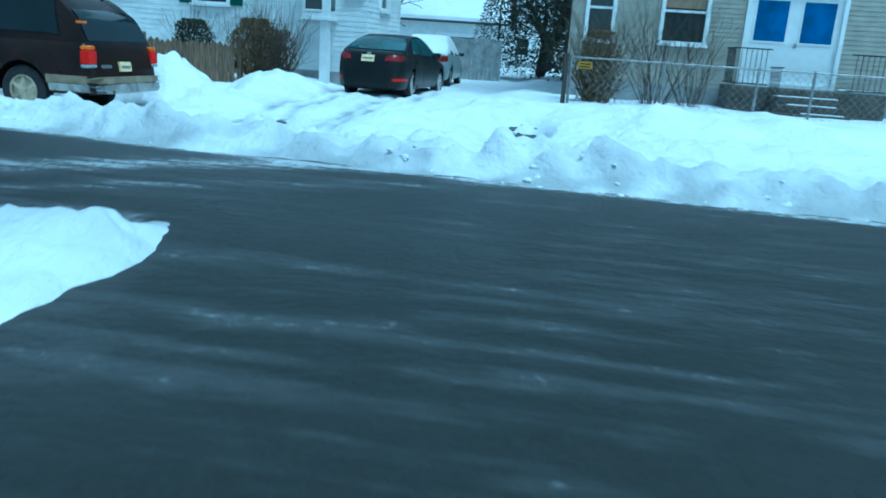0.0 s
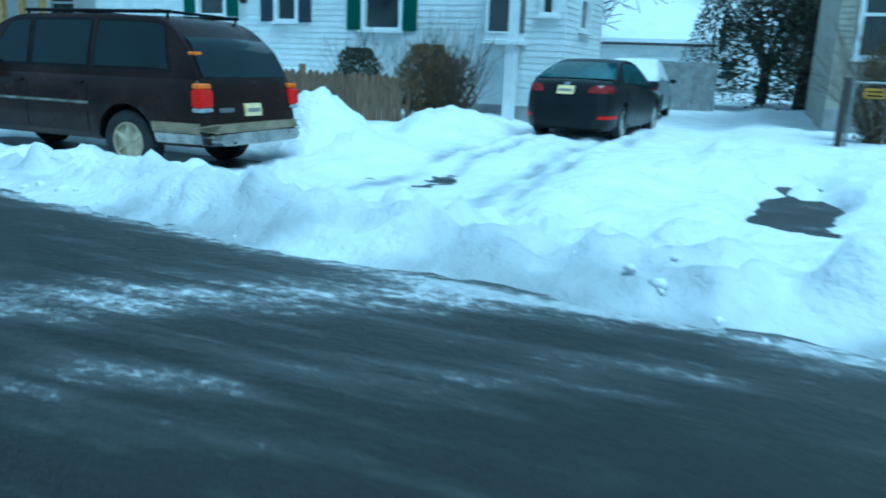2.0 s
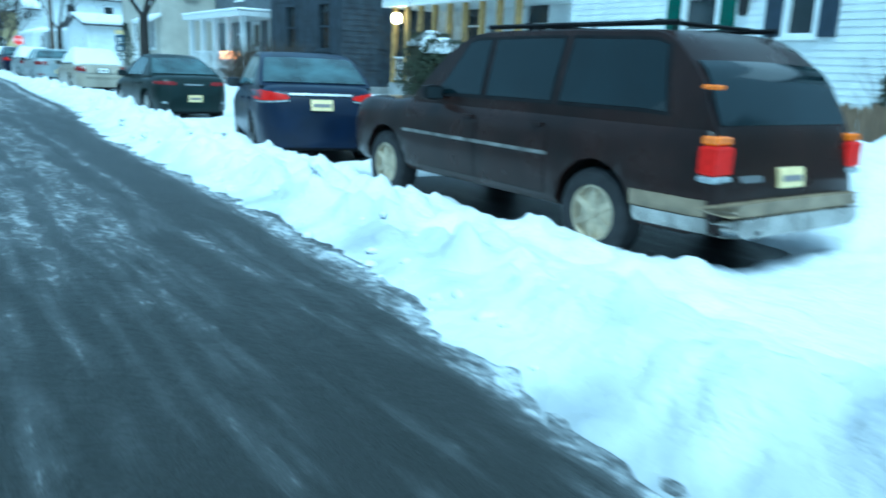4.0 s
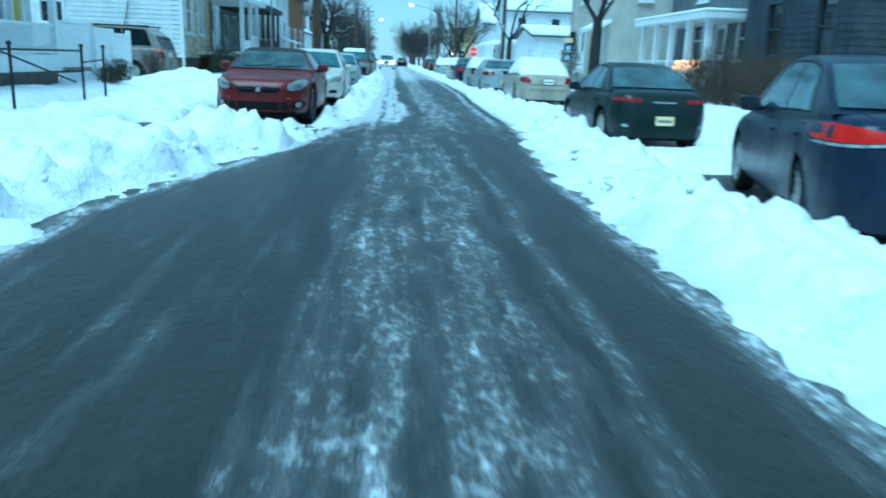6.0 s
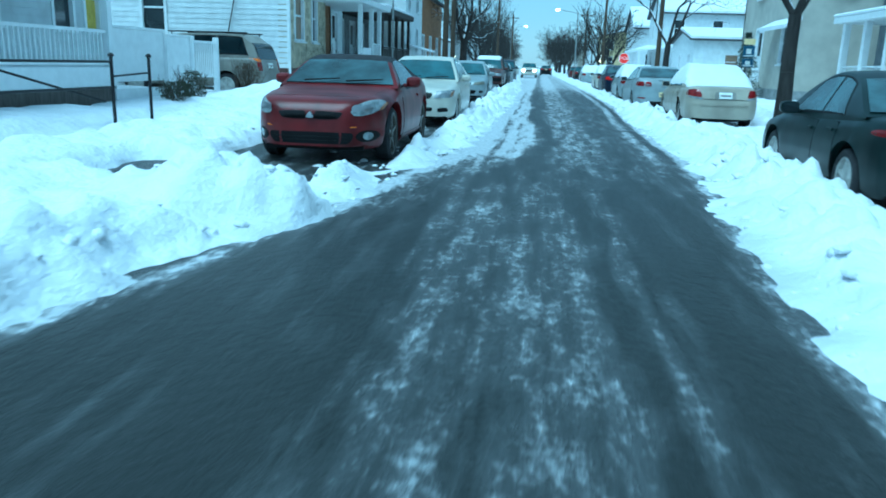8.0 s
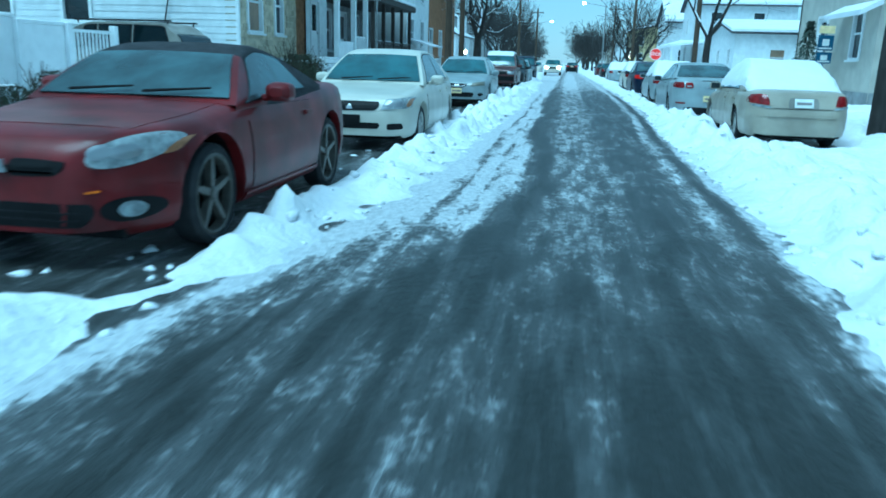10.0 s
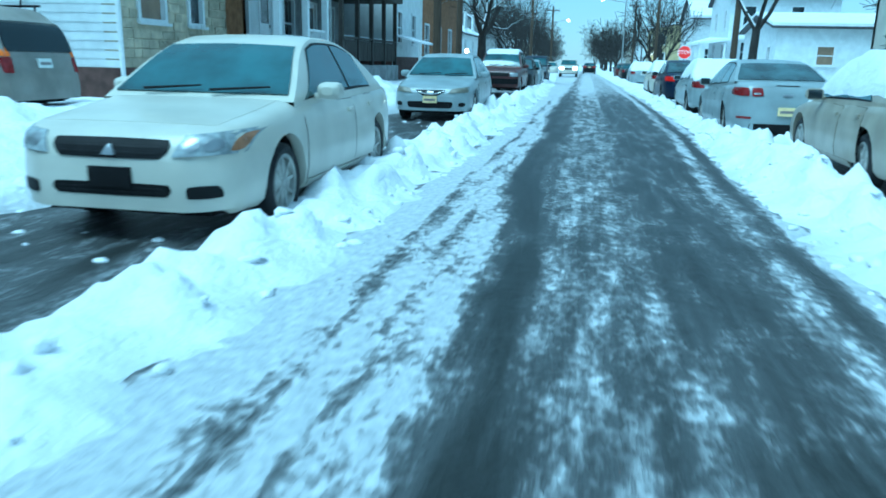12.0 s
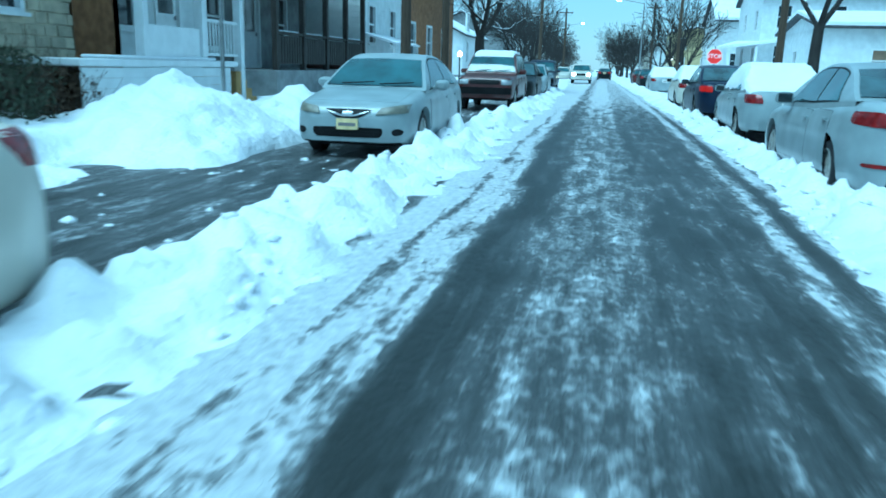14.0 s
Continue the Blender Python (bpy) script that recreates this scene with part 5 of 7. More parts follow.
build_car("sedan", "dark car with lit tail lamps far up the street", pose(0.3, 124, -0.03), dict(SPECS["black_sedan"], bits=[("tail_lamp*", "rear", [(0.40, 0.85), (0.82, 0.86), (0.78, 1.00), (0.46, 0.99)], LAMP_RED_GLOW, 0.012, "lit red tail lamp")]), group="")
build_car("sedan", "pale parked car far up the street", pose(-4.4, 112, -0.03, 0, 0, 180), dict(SPECS["snowed_car"], paint=P_WHITE))

# driveways
build_car("sedan", "black sedan with glowing red reflectors on a snowy driveway", pose(10.2, -5.70, 0.17, 0, 0, -94) @ Matrix.Scale(0.9, 4), SPECS["black_sedan"])
AT = pose(18.2, -5.05, 0.12, 0, 0, -88)
_, sh_w = build_car("sedan", "silver car with snow on roof at the driveway's end", AT, dict(SPECS["snowed_car"], paint=P_SILVER))
snow_cap("snow on the silver car at the driveway's end", AT, sh_w, 0.8, 4.1, 0.9, 0.09, 8.0)
tan_car, _ = build_car("suv", "tan estate car backed by the white house's driveway", pose(-11.0, 26.15, 0.14, 0, 0, 90), dict(SPECS["tan_suv"], glass=GLASS_DARK), category="suv")
for x in (-0.62, 0.62):
    part("roof_rail", Geo().tube((x, -1.9, 1.86), (x, 0.5, 1.86), 0.02).tube((x, -1.8, 1.78), (x, -1.8, 1.86), 0.018).tube((x, 0.4, 1.78), (x, 0.4, 1.86), 0.018), PLASTIC, tan_car, "black roof rail")

# ---------------------------------------------------------------- houses
class Face:
    """One wall plane: u along it, w outwards, z up."""

    def __init__(self, origin, u, out):
        self.o, self.u, self.n = Vector(origin), Vector(u), Vector(out)

    def at(self, u, w, z):
        return tuple(self.o + self.u * u + self.n * w + Vector((0, 0, z)))

    def box(self, g, u0, u1, w0, w1, z0, z1):
        vs = [self.at(u, w, z) for z in (z0, z1) for (u, w) in ((u0, w0), (u1, w0), (u1, w1), (u0, w1))]
        return g.add(vs, [(0, 3, 2, 1), (4, 5, 6, 7), (0, 1, 5, 4), (1, 2, 6, 5), (2, 3, 7, 6), (3, 0, 4, 7)])


def gaps(lo, hi, cuts):
    """The intervals of lo..hi that the cuts leave."""
    out, at = [], lo
    for a, b in sorted(cuts):
        if a > at:
            out.append((at, min(a, hi)))
        at = max(at, b)
    if at < hi:
        out.append((at, hi))
    return [(a, b) for a, b in out if b - a > 0.02]


def build_wall(house, face, width, z0, z1, openings, mat, boards=0.0, single=False, base=None, base_z=0.0, board_mat=None):
    """A wall with holes; openings: dicts with u, z (lower left), w, h and what fills them."""
    g = Geo()
    us = sorted({0.0, width} | {v for o in openings for v in (o["u"], o["u"] + o["w"])})
    for a, b in zip(us, us[1:]):
        cuts = [(o["z"], o["z"] + o["h"]) for o in openings if o["u"] <= a + 1e-6 and o["u"] + o["w"] >= b - 1e-6]
        for c, d in gaps(z0, z1, cuts):
            face.box(g, a, b, -0.18, 0.0, c, d)
    wall = part("wall", g, mat, house, world_space=True)
    if base:
        g = Geo()
        face.box(g, 0.0, width, 0.003, 0.04, z0 - 0.4, base_z)
        part("foundation", g, base, house, "bare foundation wall", world_space=True)
    if boards:
        z = max(z0, base_z)
        joined = Geo()
        while z < z1 - 0.02:
            h = min(boards, z1 - z)
            cuts = [(o["u"] - 0.07, o["u"] + o["w"] + 0.07) for o in openings if o["z"] - 0.07 < z + h and o["z"] + o["h"] + 0.07 > z]
            for a, b in gaps(0.0, width, cuts):
                g = Geo() if single else joined
                vs = [face.at(u, w, q) for u in (a, b) for (w, q) in ((0.002, z), (0.022, z), (0.010, z + h), (0.002, z + h))]
                g.add(vs, [(0, 1, 2, 3), (7, 6, 5, 4), (0, 4, 5, 1), (1, 5, 6, 2), (2, 6, 7, 3), (3, 7, 4, 0)])
                if single:
                    part("board", g, board_mat or mat, wall)
            z += h
        if not single:
            part("siding", joined, board_mat or mat, wall)
    for o in openings:
        fill_opening(house, face, o)
    return wall


def fill_opening(house, face, o):
    u, z, w, h = o["u"], o["z"], o["w"], o["h"]
    kind = o.get("kind", "window")
    tm = o.get("trim", W_TRIM)
    f = 0.075
    g = Geo()
    face.box(g, u - f, u + 0.02, -0.10, 0.05, z - f, z + h + f)
    face.box(g, u + w - 0.02, u + w + f, -0.10, 0.05, z - f, z + h + f)
    face.box(g, u + 0.02, u + w - 0.02, -0.10, 0.055, z + h - 0.02, z + h + f)
    face.box(g, u + 0.02, u + w - 0.02, -0.10, 0.055, z - f, z + 0.02)
    if kind == "window":
        win = part("window", g, tm, house, world_space=True)
        g = Geo()
        face.box(g, u + 0.02, u + w - 0.02, -0.085, -0.06, z + 0.02, z + h - 0.02)
        part("pane", g, o.get("pane", PANE), win)
        g = Geo()
        face.box(g, u + 0.02, u + w - 0.02, -0.058, -0.02, z + h * 0.5 - 0.03, z + h * 0.5 + 0.03)
        for k in range(1, o.get("lights", 1)):
            face.box(g, u + w * k / o["lights"] - 0.015, u + w * k / o["lights"] + 0.015, -0.056, -0.03, z + 0.02, z + h - 0.02)
        part("sash_bar", g, tm, win)
        g = Geo()
        face.box(g, u - f - 0.04, u + w + f + 0.04, 0.056, 0.12, z - f - 0.03, z - f + 0.03)
        part("sill", g, tm, win)
        if o.get("blind"):
            g = Geo()
            face.box(g, u + 0.02, u + w - 0.02, -0.058, -0.05, z + h * 0.55, z + h - 0.02)
            part("blind", g, o["blind"], win)
        if o.get("shutters"):
            for a in (u - f - 0.36, u + w + f + 0.02):
                g = Geo()
                face.box(g, a, a + 0.34, 0.03, 0.065, z - 0.05, z + h + 0.05)
                q = z
                while q < z + h - 0.05:
                    face.box(g, a + 0.05, a + 0.29, 0.065, 0.075, q, q + 0.03)
                    q += 0.06
                part("shutter", g, o["shutters"], win, "slatted shutter")
    else:
        door = part("door", g, tm, house, world_space=True)
        g = Geo()
        face.box(g, u + 0.02, u + w - 0.02, -0.085, -0.045, z + 0.0, z + h - 0.02)
        part("leaf", g, o.get("leaf", W_TRIM), door)
        n = o.get("panes", 1)
        for k in range(n):
            a = u + w * (k + 0.16) / n
            b = u + w * (k + 0.84) / n
            g = Geo()
            face.box(g, a, b, -0.043, -0.035, z + h * 0.48, z + h * 0.93)
            part("pane", g, o.get("pane", PANE), door)
            g = Geo()
            for (c, d, e, q) in ((a - 0.04, a, z + h * 0.46, z + h * 0.95), (b, b + 0.04, z + h * 0.46, z + h * 0.95), (a, b, z + h * 0.46, z + h * 0.48), (a, b, z + h * 0.93, z + h * 0.95)):
                face.box(g, c, d, -0.043, -0.025, e, q)
            part("pane_frame", g, tm, door)
        g = Geo()
        face.box(g, u + w / n - 0.12, u + w / n - 0.07, -0.043, 0.01, z + h * 0.42, z + h * 0.47)
        part("door_handle", g, TRIM, door)


def gable(house, x0, x1, y0, y1, z, rise, ridge, over=0.35, snow=0.10, mat=None, wall_mat=None):
    """A snow-covered gable roof with its two end walls."""
    a, b, c, d = x0 - over, x1 + over, y0 - over, y1 + over

    def sheet(lift, thick):
        g = Geo()
        if ridge == 'y':
            m = (a + b) / 2
            drop = rise * over / ((x1 - x0) / 2)
            prof = [(a, z - drop), (m, z + rise), (b, z - drop)]
            outer = [[(p, q, h + lift + thick) for p, h in prof] for q in (c, d)]
            inner = [[(p, q, h + lift) for p, h in prof] for q in (c, d)]
        else:
            m = (c + d) / 2
            drop = rise * over / ((y1 - y0) / 2)
            prof = [(c, z - drop), (m, z + rise), (d, z - drop)]
            outer = [[(q, p, h + lift + thick) for p, h in prof] for q in (a, b)]
            inner = [[(q, p, h + lift) for p, h in prof] for q in (a, b)]
        return g.slab(outer, inner)

    roof = part("roof", sheet(0.0, 0.14), mat or SHINGLE, house, world_space=True)
    if snow:
        part("roof_snow", sheet(0.144, snow), SNOW_CAP, roof, "smooth snow layer")
    for q in ((y0, y1) if ridge == 'y' else (x0, x1)):
        g = Geo()
        if ridge == 'y':
            tri = [(x0, q, z - 0.02), (x1, q, z - 0.02), ((x0 + x1) / 2, q, z + rise - 0.02)]
            off = Vector((0, 0.15 if q == y0 else -0.15, 0))
        else:
            tri = [(q, y0, z - 0.02), (q, y1, z - 0.02), (q, (y0 + y1) / 2, z + rise - 0.02)]
            off = Vector((0.15 if q == x0 else -0.15, 0, 0))
        vs = tri + [tuple(Vector(p) + off) for p in tri]
        g.add(vs, [(0, 1, 2), (5, 4, 3), (0, 3, 4, 1), (1, 4, 5, 2), (2, 5, 3, 0)])
        part("gable_wall", g, wall_mat or W_WHITE, house, world_space=True)


def make_house(label, side, face_x, y0, y1, depth, eave, mat, street=(), south=(), z0=0.1, boards=0.0, single=False, base=None, base_z=0.6,
               rise=2.2, ridge='y', south_mat=None, south_boards=None, snow=0.10, category="house", street_boards=None):
    """side +1: stands right of the street; the street wall at face_x looks at it, the south wall looks down the street."""
    back = face_x + side * depth
    x0, x1 = min(face_x, back), max(face_x, back)
    house = thing("house", pose((x0 + x1) / 2, (y0 + y1) / 2, z0), label, category, "houses along the street")
    w = y1 - y0
    sb = boards if street_boards is None else street_boards
    build_wall(house, Face((face_x, y0, 0), (0, 1, 0), (-side, 0, 0)), w, z0, eave, list(street), mat, sb, single, base, base_z)
    sx = min(face_x, back)
    build_wall(house, Face((sx, y0, 0), (1, 0, 0), (0, -1, 0)), depth, z0, eave, list(south), south_mat or mat, boards if south_boards is None else south_boards, single, base, base_z)
    g = Geo()
    g.box((x0, y1 - 0.18, z0), (x1, y1, eave)).box((min(back, back - side * 0.18), y0, z0), (max(back, back - side * 0.18), y1 - 0.18, eave))
    part("wall", g, mat, house, world_space=True)
    cx0, cx1 = sorted((face_x - side * 0.012, face_x + side * 0.30))
    part("corner_board", Geo().box((cx0, y0 - 0.012, z0), (cx1, y0 + 0.30, eave - 0.01), 0.01), mat, house, world_space=True)
    gable(house, x0, x1, y0, y1, eave, rise, ridge, snow=snow, wall_mat=mat)
    return house


def win(u, z, w, h, **kw):
    return dict(u=u, z=z, w=w, h=h, **kw)


def railing(parent, a, b, z0, z1, mat, step=0.12, r=0.018, name="baluster", square=True):
    """Top and bottom rail with balusters between two plan points."""
    a, b = Vector((*a, 0)), Vector((*b, 0))
    n = max(1, int((b - a).length / step))
    g = Geo()
    for z in (z0 + 0.06, z1):
        g.tube(tuple(a + Vector((0, 0, z))), tuple(b + Vector((0, 0, z))), r * 1.9, n=4)
    rail = part("railing", g, mat, parent, world_space=True)
    for k in range(1, n):
        p = a + (b - a) * (k / n)
        part(name, Geo().tube((p.x, p.y, z0 + 0.06), (p.x, p.y, z1), r, n=4), mat, rail)
    return rail


def post(parent, x, y, z0, z1, s, mat, name="post"):
    return part(name, Geo().box((x - s, y - s, z0), (x + s, y + s, z1), 0.012), mat, parent, world_space=True)


# tan house at the corner with the double door
TX = 12.97
tan = make_house("tan clapboard house with white double door and front steps", 1, TX, -20.5, -9.6, 9, 6.2, W_CREAM, boards=0.115, single=True, base=W_BASE, base_z=0.75,
    street=[win(9.85, 1.78, 0.62, 1.55), win(7.55, 1.82, 1.05, 1.5, blind=PANE_TAN), dict(u=4.35, z=0.95, w=2.2, h=2.15, kind="door", panes=2, pane=PANE_BLUE), win(1.2, 1.82, 1.0, 1.5),
            win(9.5, 4.3, 0.8, 1.4), win(7.55, 4.3, 1.0, 1.4), win(4.9, 4.3, 1.0, 1.4)])
g = Geo().box((TX - 1.35, -17.0, 0.1), (TX - 0.045, -13.5, 0.88), 0.02)
part("porch_slab", g, STEP_DARK, tan, "dark damp concrete porch", world_space=True)
part("porch_snow", Geo().box((TX - 1.30, -16.9, 0.884), (TX - 0.35, -16.2, 0.95), 0.03), SNOW_CAP, tan, world_space=True)
for k in range(4):
    part("step", Geo().box((TX - 1.65 - 0.30 * k, -16.0, 0.0), (TX - 1.352 - 0.30 * k, -14.4, 0.70 - 0.17 * k), 0.015), STEP_DARK, tan, world_space=True)
    part("step_snow", Geo().box((TX - 1.55 - 0.30 * k, -15.9 + 0.1 * (k % 2), 0.702 - 0.17 * k), (TX - 1.38 - 0.30 * k, -14.5 - 0.25 * (k % 3), 0.73 - 0.17 * k), 0.012), SNOW_CAP, tan, world_space=True)
railing(tan, (TX - 1.3, -13.55), (TX - 1.3, -14.35), 0.88, 1.75, IRON, 0.11, 0.01)
railing(tan, (TX - 1.3, -16.1), (TX - 1.3, -16.95), 0.88, 1.75, IRON, 0.11, 0.01)
railing(tan, (TX - 0.1, -13.55), (TX - 1.3, -13.55), 0.88, 1.75, IRON, 0.11, 0.01)
railing(tan, (TX - 1.35, -14.35), (TX - 2.5, -14.35), 0.45, 1.35, IRON, 0.14, 0.01)

# white house with green shutters
WX = 11.91
white = make_house("white clapboard house with green shutters and a bay window", 1, WX, -4.5, 8.4, 3.6, 6.0, W_WHITE, boards=0.13, single=True, base=W_BASE, base_z=0.5,
    street=[win(3.80, 2.05, 0.90, 1.45, shutters=W_GREEN, blind=W_TRIM), win(8.65, 2.30, 0.80, 1.3, shutters=W_GREEN), win(6.55, 2.2, 0.55, 1.5, shutters=W_NAVY),
            win(0.20, 2.42, 0.30, 0.85), win(3.80, 4.6, 0.9, 1.2, shutters=W_GREEN), win(8.65, 4.6, 0.8, 1.2, shutters=W_GREEN), win(0.8, 4.6, 0.9, 1.2)],
    south=[win(1.2, 2.2, 0.9, 1.3)])
g = Geo().box((WX - 0.55, -3.66, 1.82), (WX - 0.035, -2.95, 3.5), 0.02)
bay = part("bay_window", g, W_TRIM, white, "projecting white bay", world_space=True)
part("pane", Geo().box((WX - 0.562, -3.46, 2.0), (WX - 0.552, -3.03, 3.3)), PANE, bay)
for z in (1.97, 2.64, 3.30):
    part("sash_bar", Geo().box((WX - 0.58, -3.46, z), (WX - 0.563, -3.03, z + 0.04), 0.005), W_TRIM, bay)
part("side_pane", Geo().box((WX - 0.45, -3.672, 2.0), (WX - 0.12, -3.662, 3.3)), PANE, bay)
part("bay_sill", Geo().box((WX - 0.62, -3.72, 1.76), (WX - 0.03, -2.89, 1.818)), W_TRIM, bay)
post(white, WX - 0.42, -3.52, 0.1, 1.76, 0.11, W_TRIM)
part("wall_lantern", Geo().lathe([(2.55, 0.05), (2.60, 0.09), (2.85, 0.11), (2.90, 0.05), (2.97, 0.02)], 8, 'z', (WX - 0.18, 3.45, 0)), IRON, white, world_space=True)
g = Geo().box((WX - 1.1, 1.6, 0.1), (WX - 0.045, 3.2, 1.1), 0.02)
part("porch_box", g, W_TRIM, white, "white boarded entry porch", world_space=True)

# porch house with timber posts and a lit lamp
px = 11.4
ph = make_house("pale house with timber porch posts and a lit lamp", 1, px + 1.8, 9.6, 16.4, 8, 5.6, W_WHITE, boards=0.15, base=W_BASE,
    street=[win(1.0, 1.9, 1.0, 1.5), win(4.2, 1.9, 1.0, 1.5), win(1.2, 4.0, 0.9, 1.2), win(4.2, 4.0, 0.9, 1.2)])
part("porch_floor", Geo().box((px, 9.7, 0.1), (px + 1.75, 16.3, 0.8), 0.02), W_BASE, ph, world_space=True)
part("porch_roof", Geo().box((px - 0.2, 9.5, 3.15), (px + 1.75, 16.5, 3.35), 0.02), W_TRIM, ph, world_space=True)
part("porch_roof_snow", Geo().box((px - 0.22, 9.48, 3.354), (px + 1.75, 16.52, 3.48), 0.04), SNOW_CAP, ph, world_space=True)
for k in range(9):
    post(ph, px + 0.08, 9.9 + 0.78 * k, 0.8, 3.15, 0.07, WOOD_NEW)
railing(ph, (px + 0.06, 9.9), (px + 0.06, 16.1), 0.85, 1.6, W_TRIM, 0.16)
lamp = part("porch_lamp", Geo().lathe([(2.62, 0.02), (2.66, 0.13), (2.80, 0.17), (2.92, 0.13), (2.97, 0.03)], 12, 'z', (px - 0.18, 15.6, 0)), GLOW_WARM, ph, "lit round porch lamp", True, True)

# dark house behind the hedge
dark = make_house("dark blue-grey house behind a bare hedge", 1, 10.2, 17.4, 23.4, 8, 6.0, W_DARK, boards=0.18, base=W_BASE,
    street=[win(0.8, 1.8, 0.9, 1.5, trim=W_DARK), win(3.6, 1.8, 0.9, 1.5, trim=W_DARK), win(1.0, 4.2, 0.8, 1.2, trim=W_DARK), win(3.8, 4.2, 0.8, 1.2, trim=W_DARK)],
    south=[win(2.0, 1.8, 0.9, 1.5, trim=W_DARK)])

# porch house with white columns and string lights
cx = 9.4
col = make_house("grey house with white porch columns and orange string lights", 1, cx + 1.9, 24.4, 33.36, 8, 5.8, W_GREY, boards=0.16, base=W_BASE,
    street=[win(1.0, 1.7, 0.9, 1.5), win(3.0, 0.9, 1.0, 2.1, kind="door"), win(5.2, 1.7, 0.9, 1.5), win(1.2, 4.0, 0.9, 1.2), win(5.0, 4.0, 0.9, 1.2)], south=[win(2.0, 1.7, 0.9, 1.5), win(2.0, 4.0, 0.9, 1.2)])
part("porch_floor", Geo().box((cx, 24.5, 0.1), (cx + 1.85, 31.7, 0.85), 0.02), W_BASE, col, world_space=True)
part("porch_roof", Geo().box((cx - 0.2, 24.3, 3.0), (cx + 1.85, 31.9, 3.2), 0.02), W_TRIM, col, world_space=True)
part("porch_roof_snow", Geo().box((cx - 0.22, 24.28, 3.204), (cx + 1.85, 31.92, 3.32), 0.04), SNOW_CAP, col, world_space=True)
for k in range(5):
    post(col, cx + 0.12, 24.7 + 1.7 * k, 0.85, 3.0, 0.10, W_TRIM, "column")
rl = railing(col, (cx + 0.1, 24.7), (cx + 0.1, 31.5), 0.9, 1.6, W_TRIM, 0.15)
rnd = random.Random(3)
for k in range(34):
    y = 24.7 + 2.6 * k / 34
    part("bulb", Geo().lathe([(0.0, 0.008), (0.015, 0.024), (0.04, 0.018), (0.055, 0.004)], 6, 'z', (cx - 0.02 + rnd.uniform(-0.03, 0.03), y, 1.45 + 0.14 * math.sin(k * 0.9))), GLOW_SMALL, rl)

# beige house by the tree, with a snow-covered side roof
beige = make_house("tall beige stucco house with a snowy side roof", 1, 8.6, 33.4, 41.5, 9, 7.0, W_BEIGE, base=W_BASE, base_z=0.7,
    street=[win(1.2, 1.7, 0.8, 1.5), win(4.6, 1.0, 0.95, 2.1, kind="door"), win(1.3, 4.4, 0.8, 1.4), win(5.0, 4.4, 0.8, 1.4)],
    south=[win(1.2, 4.2, 0.55, 1.2), win(4.5, 4.2, 0.8, 1.3), win(4.5, 1.7, 0.8, 1.4)])
g = Geo().slab([[(8.0, 33.2, 3.05), (8.0, 36.5, 3.05)], [(8.57, 33.2, 3.35), (8.57, 36.5, 3.35)]], [[(8.0, 33.2, 2.9), (8.0, 36.5, 2.9)], [(8.57, 33.2, 3.2), (8.57, 36.5, 3.2)]])
part("door_canopy", g, SNOW_CAP, beige, "snow-covered canopy", world_space=True)

# low white building and a set-back beige house before the crossing
low = make_house("low white building with a snowy roof and small windows", 1, 10.3, 61.8, 71.0, 10, 3.5, W_WHITE, boards=0.2, base=W_BASE,
    street=[win(1.2, 1.5, 0.7, 1.0), win(5.0, 1.5, 0.7, 1.0)], south=[win(2.2, 1.5, 0.9, 1.0, pane=PANE_TAN), win(5.6, 1.5, 0.8, 1.0), win(8.4, 1.5, 0.8, 1.0)], rise=0.8, ridge='x', snow=0.16)
make_house("beige stucco house set back from the street", 1, 13.5, 45.5, 56.5, 9, 5.6, W_BEIGE, base=W_BASE,
    street=[win(1.5, 1.7, 0.9, 1.4), win(5.0, 1.7, 0.9, 1.4), win(8.6, 1.9, 0.8, 1.3)], rise=1.6)
# house with a snowy porch roof
PX, PY = 10.7, 80.0
hp = make_house("grey house with snowy porch roof by the crossing", 1, PX, PY, PY + 9.5, 8, 6.6, W_WHITE, boards=0.2, base=W_BASE,
    street=[win(1.5, 1.6, 0.9, 1.5), win(6.0, 1.6, 0.9, 1.5), win(1.5, 4.3, 0.9, 1.4), win(6.0, 4.3, 0.9, 1.4)], south=[win(1.0, 1.7, 0.8, 1.5), win(1.0, 4.4, 0.9, 1.5), win(4.5, 4.4, 0.9, 1.5)], ridge='x', snow=0.2)
g = Geo().slab([[(PX - 2.4, PY - 1.6, 3.15), (PX - 2.4, PY + 9.7, 3.15)], [(PX + 4.6, PY - 1.6, 4.05), (PX - 0.03, PY + 9.7, 3.85)]], [[(PX - 2.4, PY - 1.6, 2.95), (PX - 2.4, PY + 9.7, 2.95)], [(PX + 4.6, PY - 1.6, 3.85), (PX - 0.03, PY + 9.7, 3.65)]])
part("porch_roof", g, SNOW_CAP, hp, "snow-covered porch roof", world_space=True)
for k in range(5):
    post(hp, PX - 2.2, PY - 1.4 + 2.5 * k, 0.4, 2.95, 0.08, W_TRIM)
for k in range(3):
    post(hp, PX - 0.4 + 2.0 * k, PY - 1.4, 0.4, 3.1, 0.08, W_TRIM)
part("porch_floor", Geo().box((PX - 2.35, PY - 1.5, 0.1), (PX - 0.03, PY + 9.5, 0.5), 0.02), W_BASE, hp, world_space=True)
make_house("white gabled house with thick roof snow at the crossing", 1, 10.6, 101.0, 111.0, 7, 6.2, W_WHITE, base=W_BASE, south=[win(1.4, 1.7, 0.9, 1.4), win(4.4, 4.2, 0.9, 1.4)], rise=2.4, ridge='x', snow=0.25)
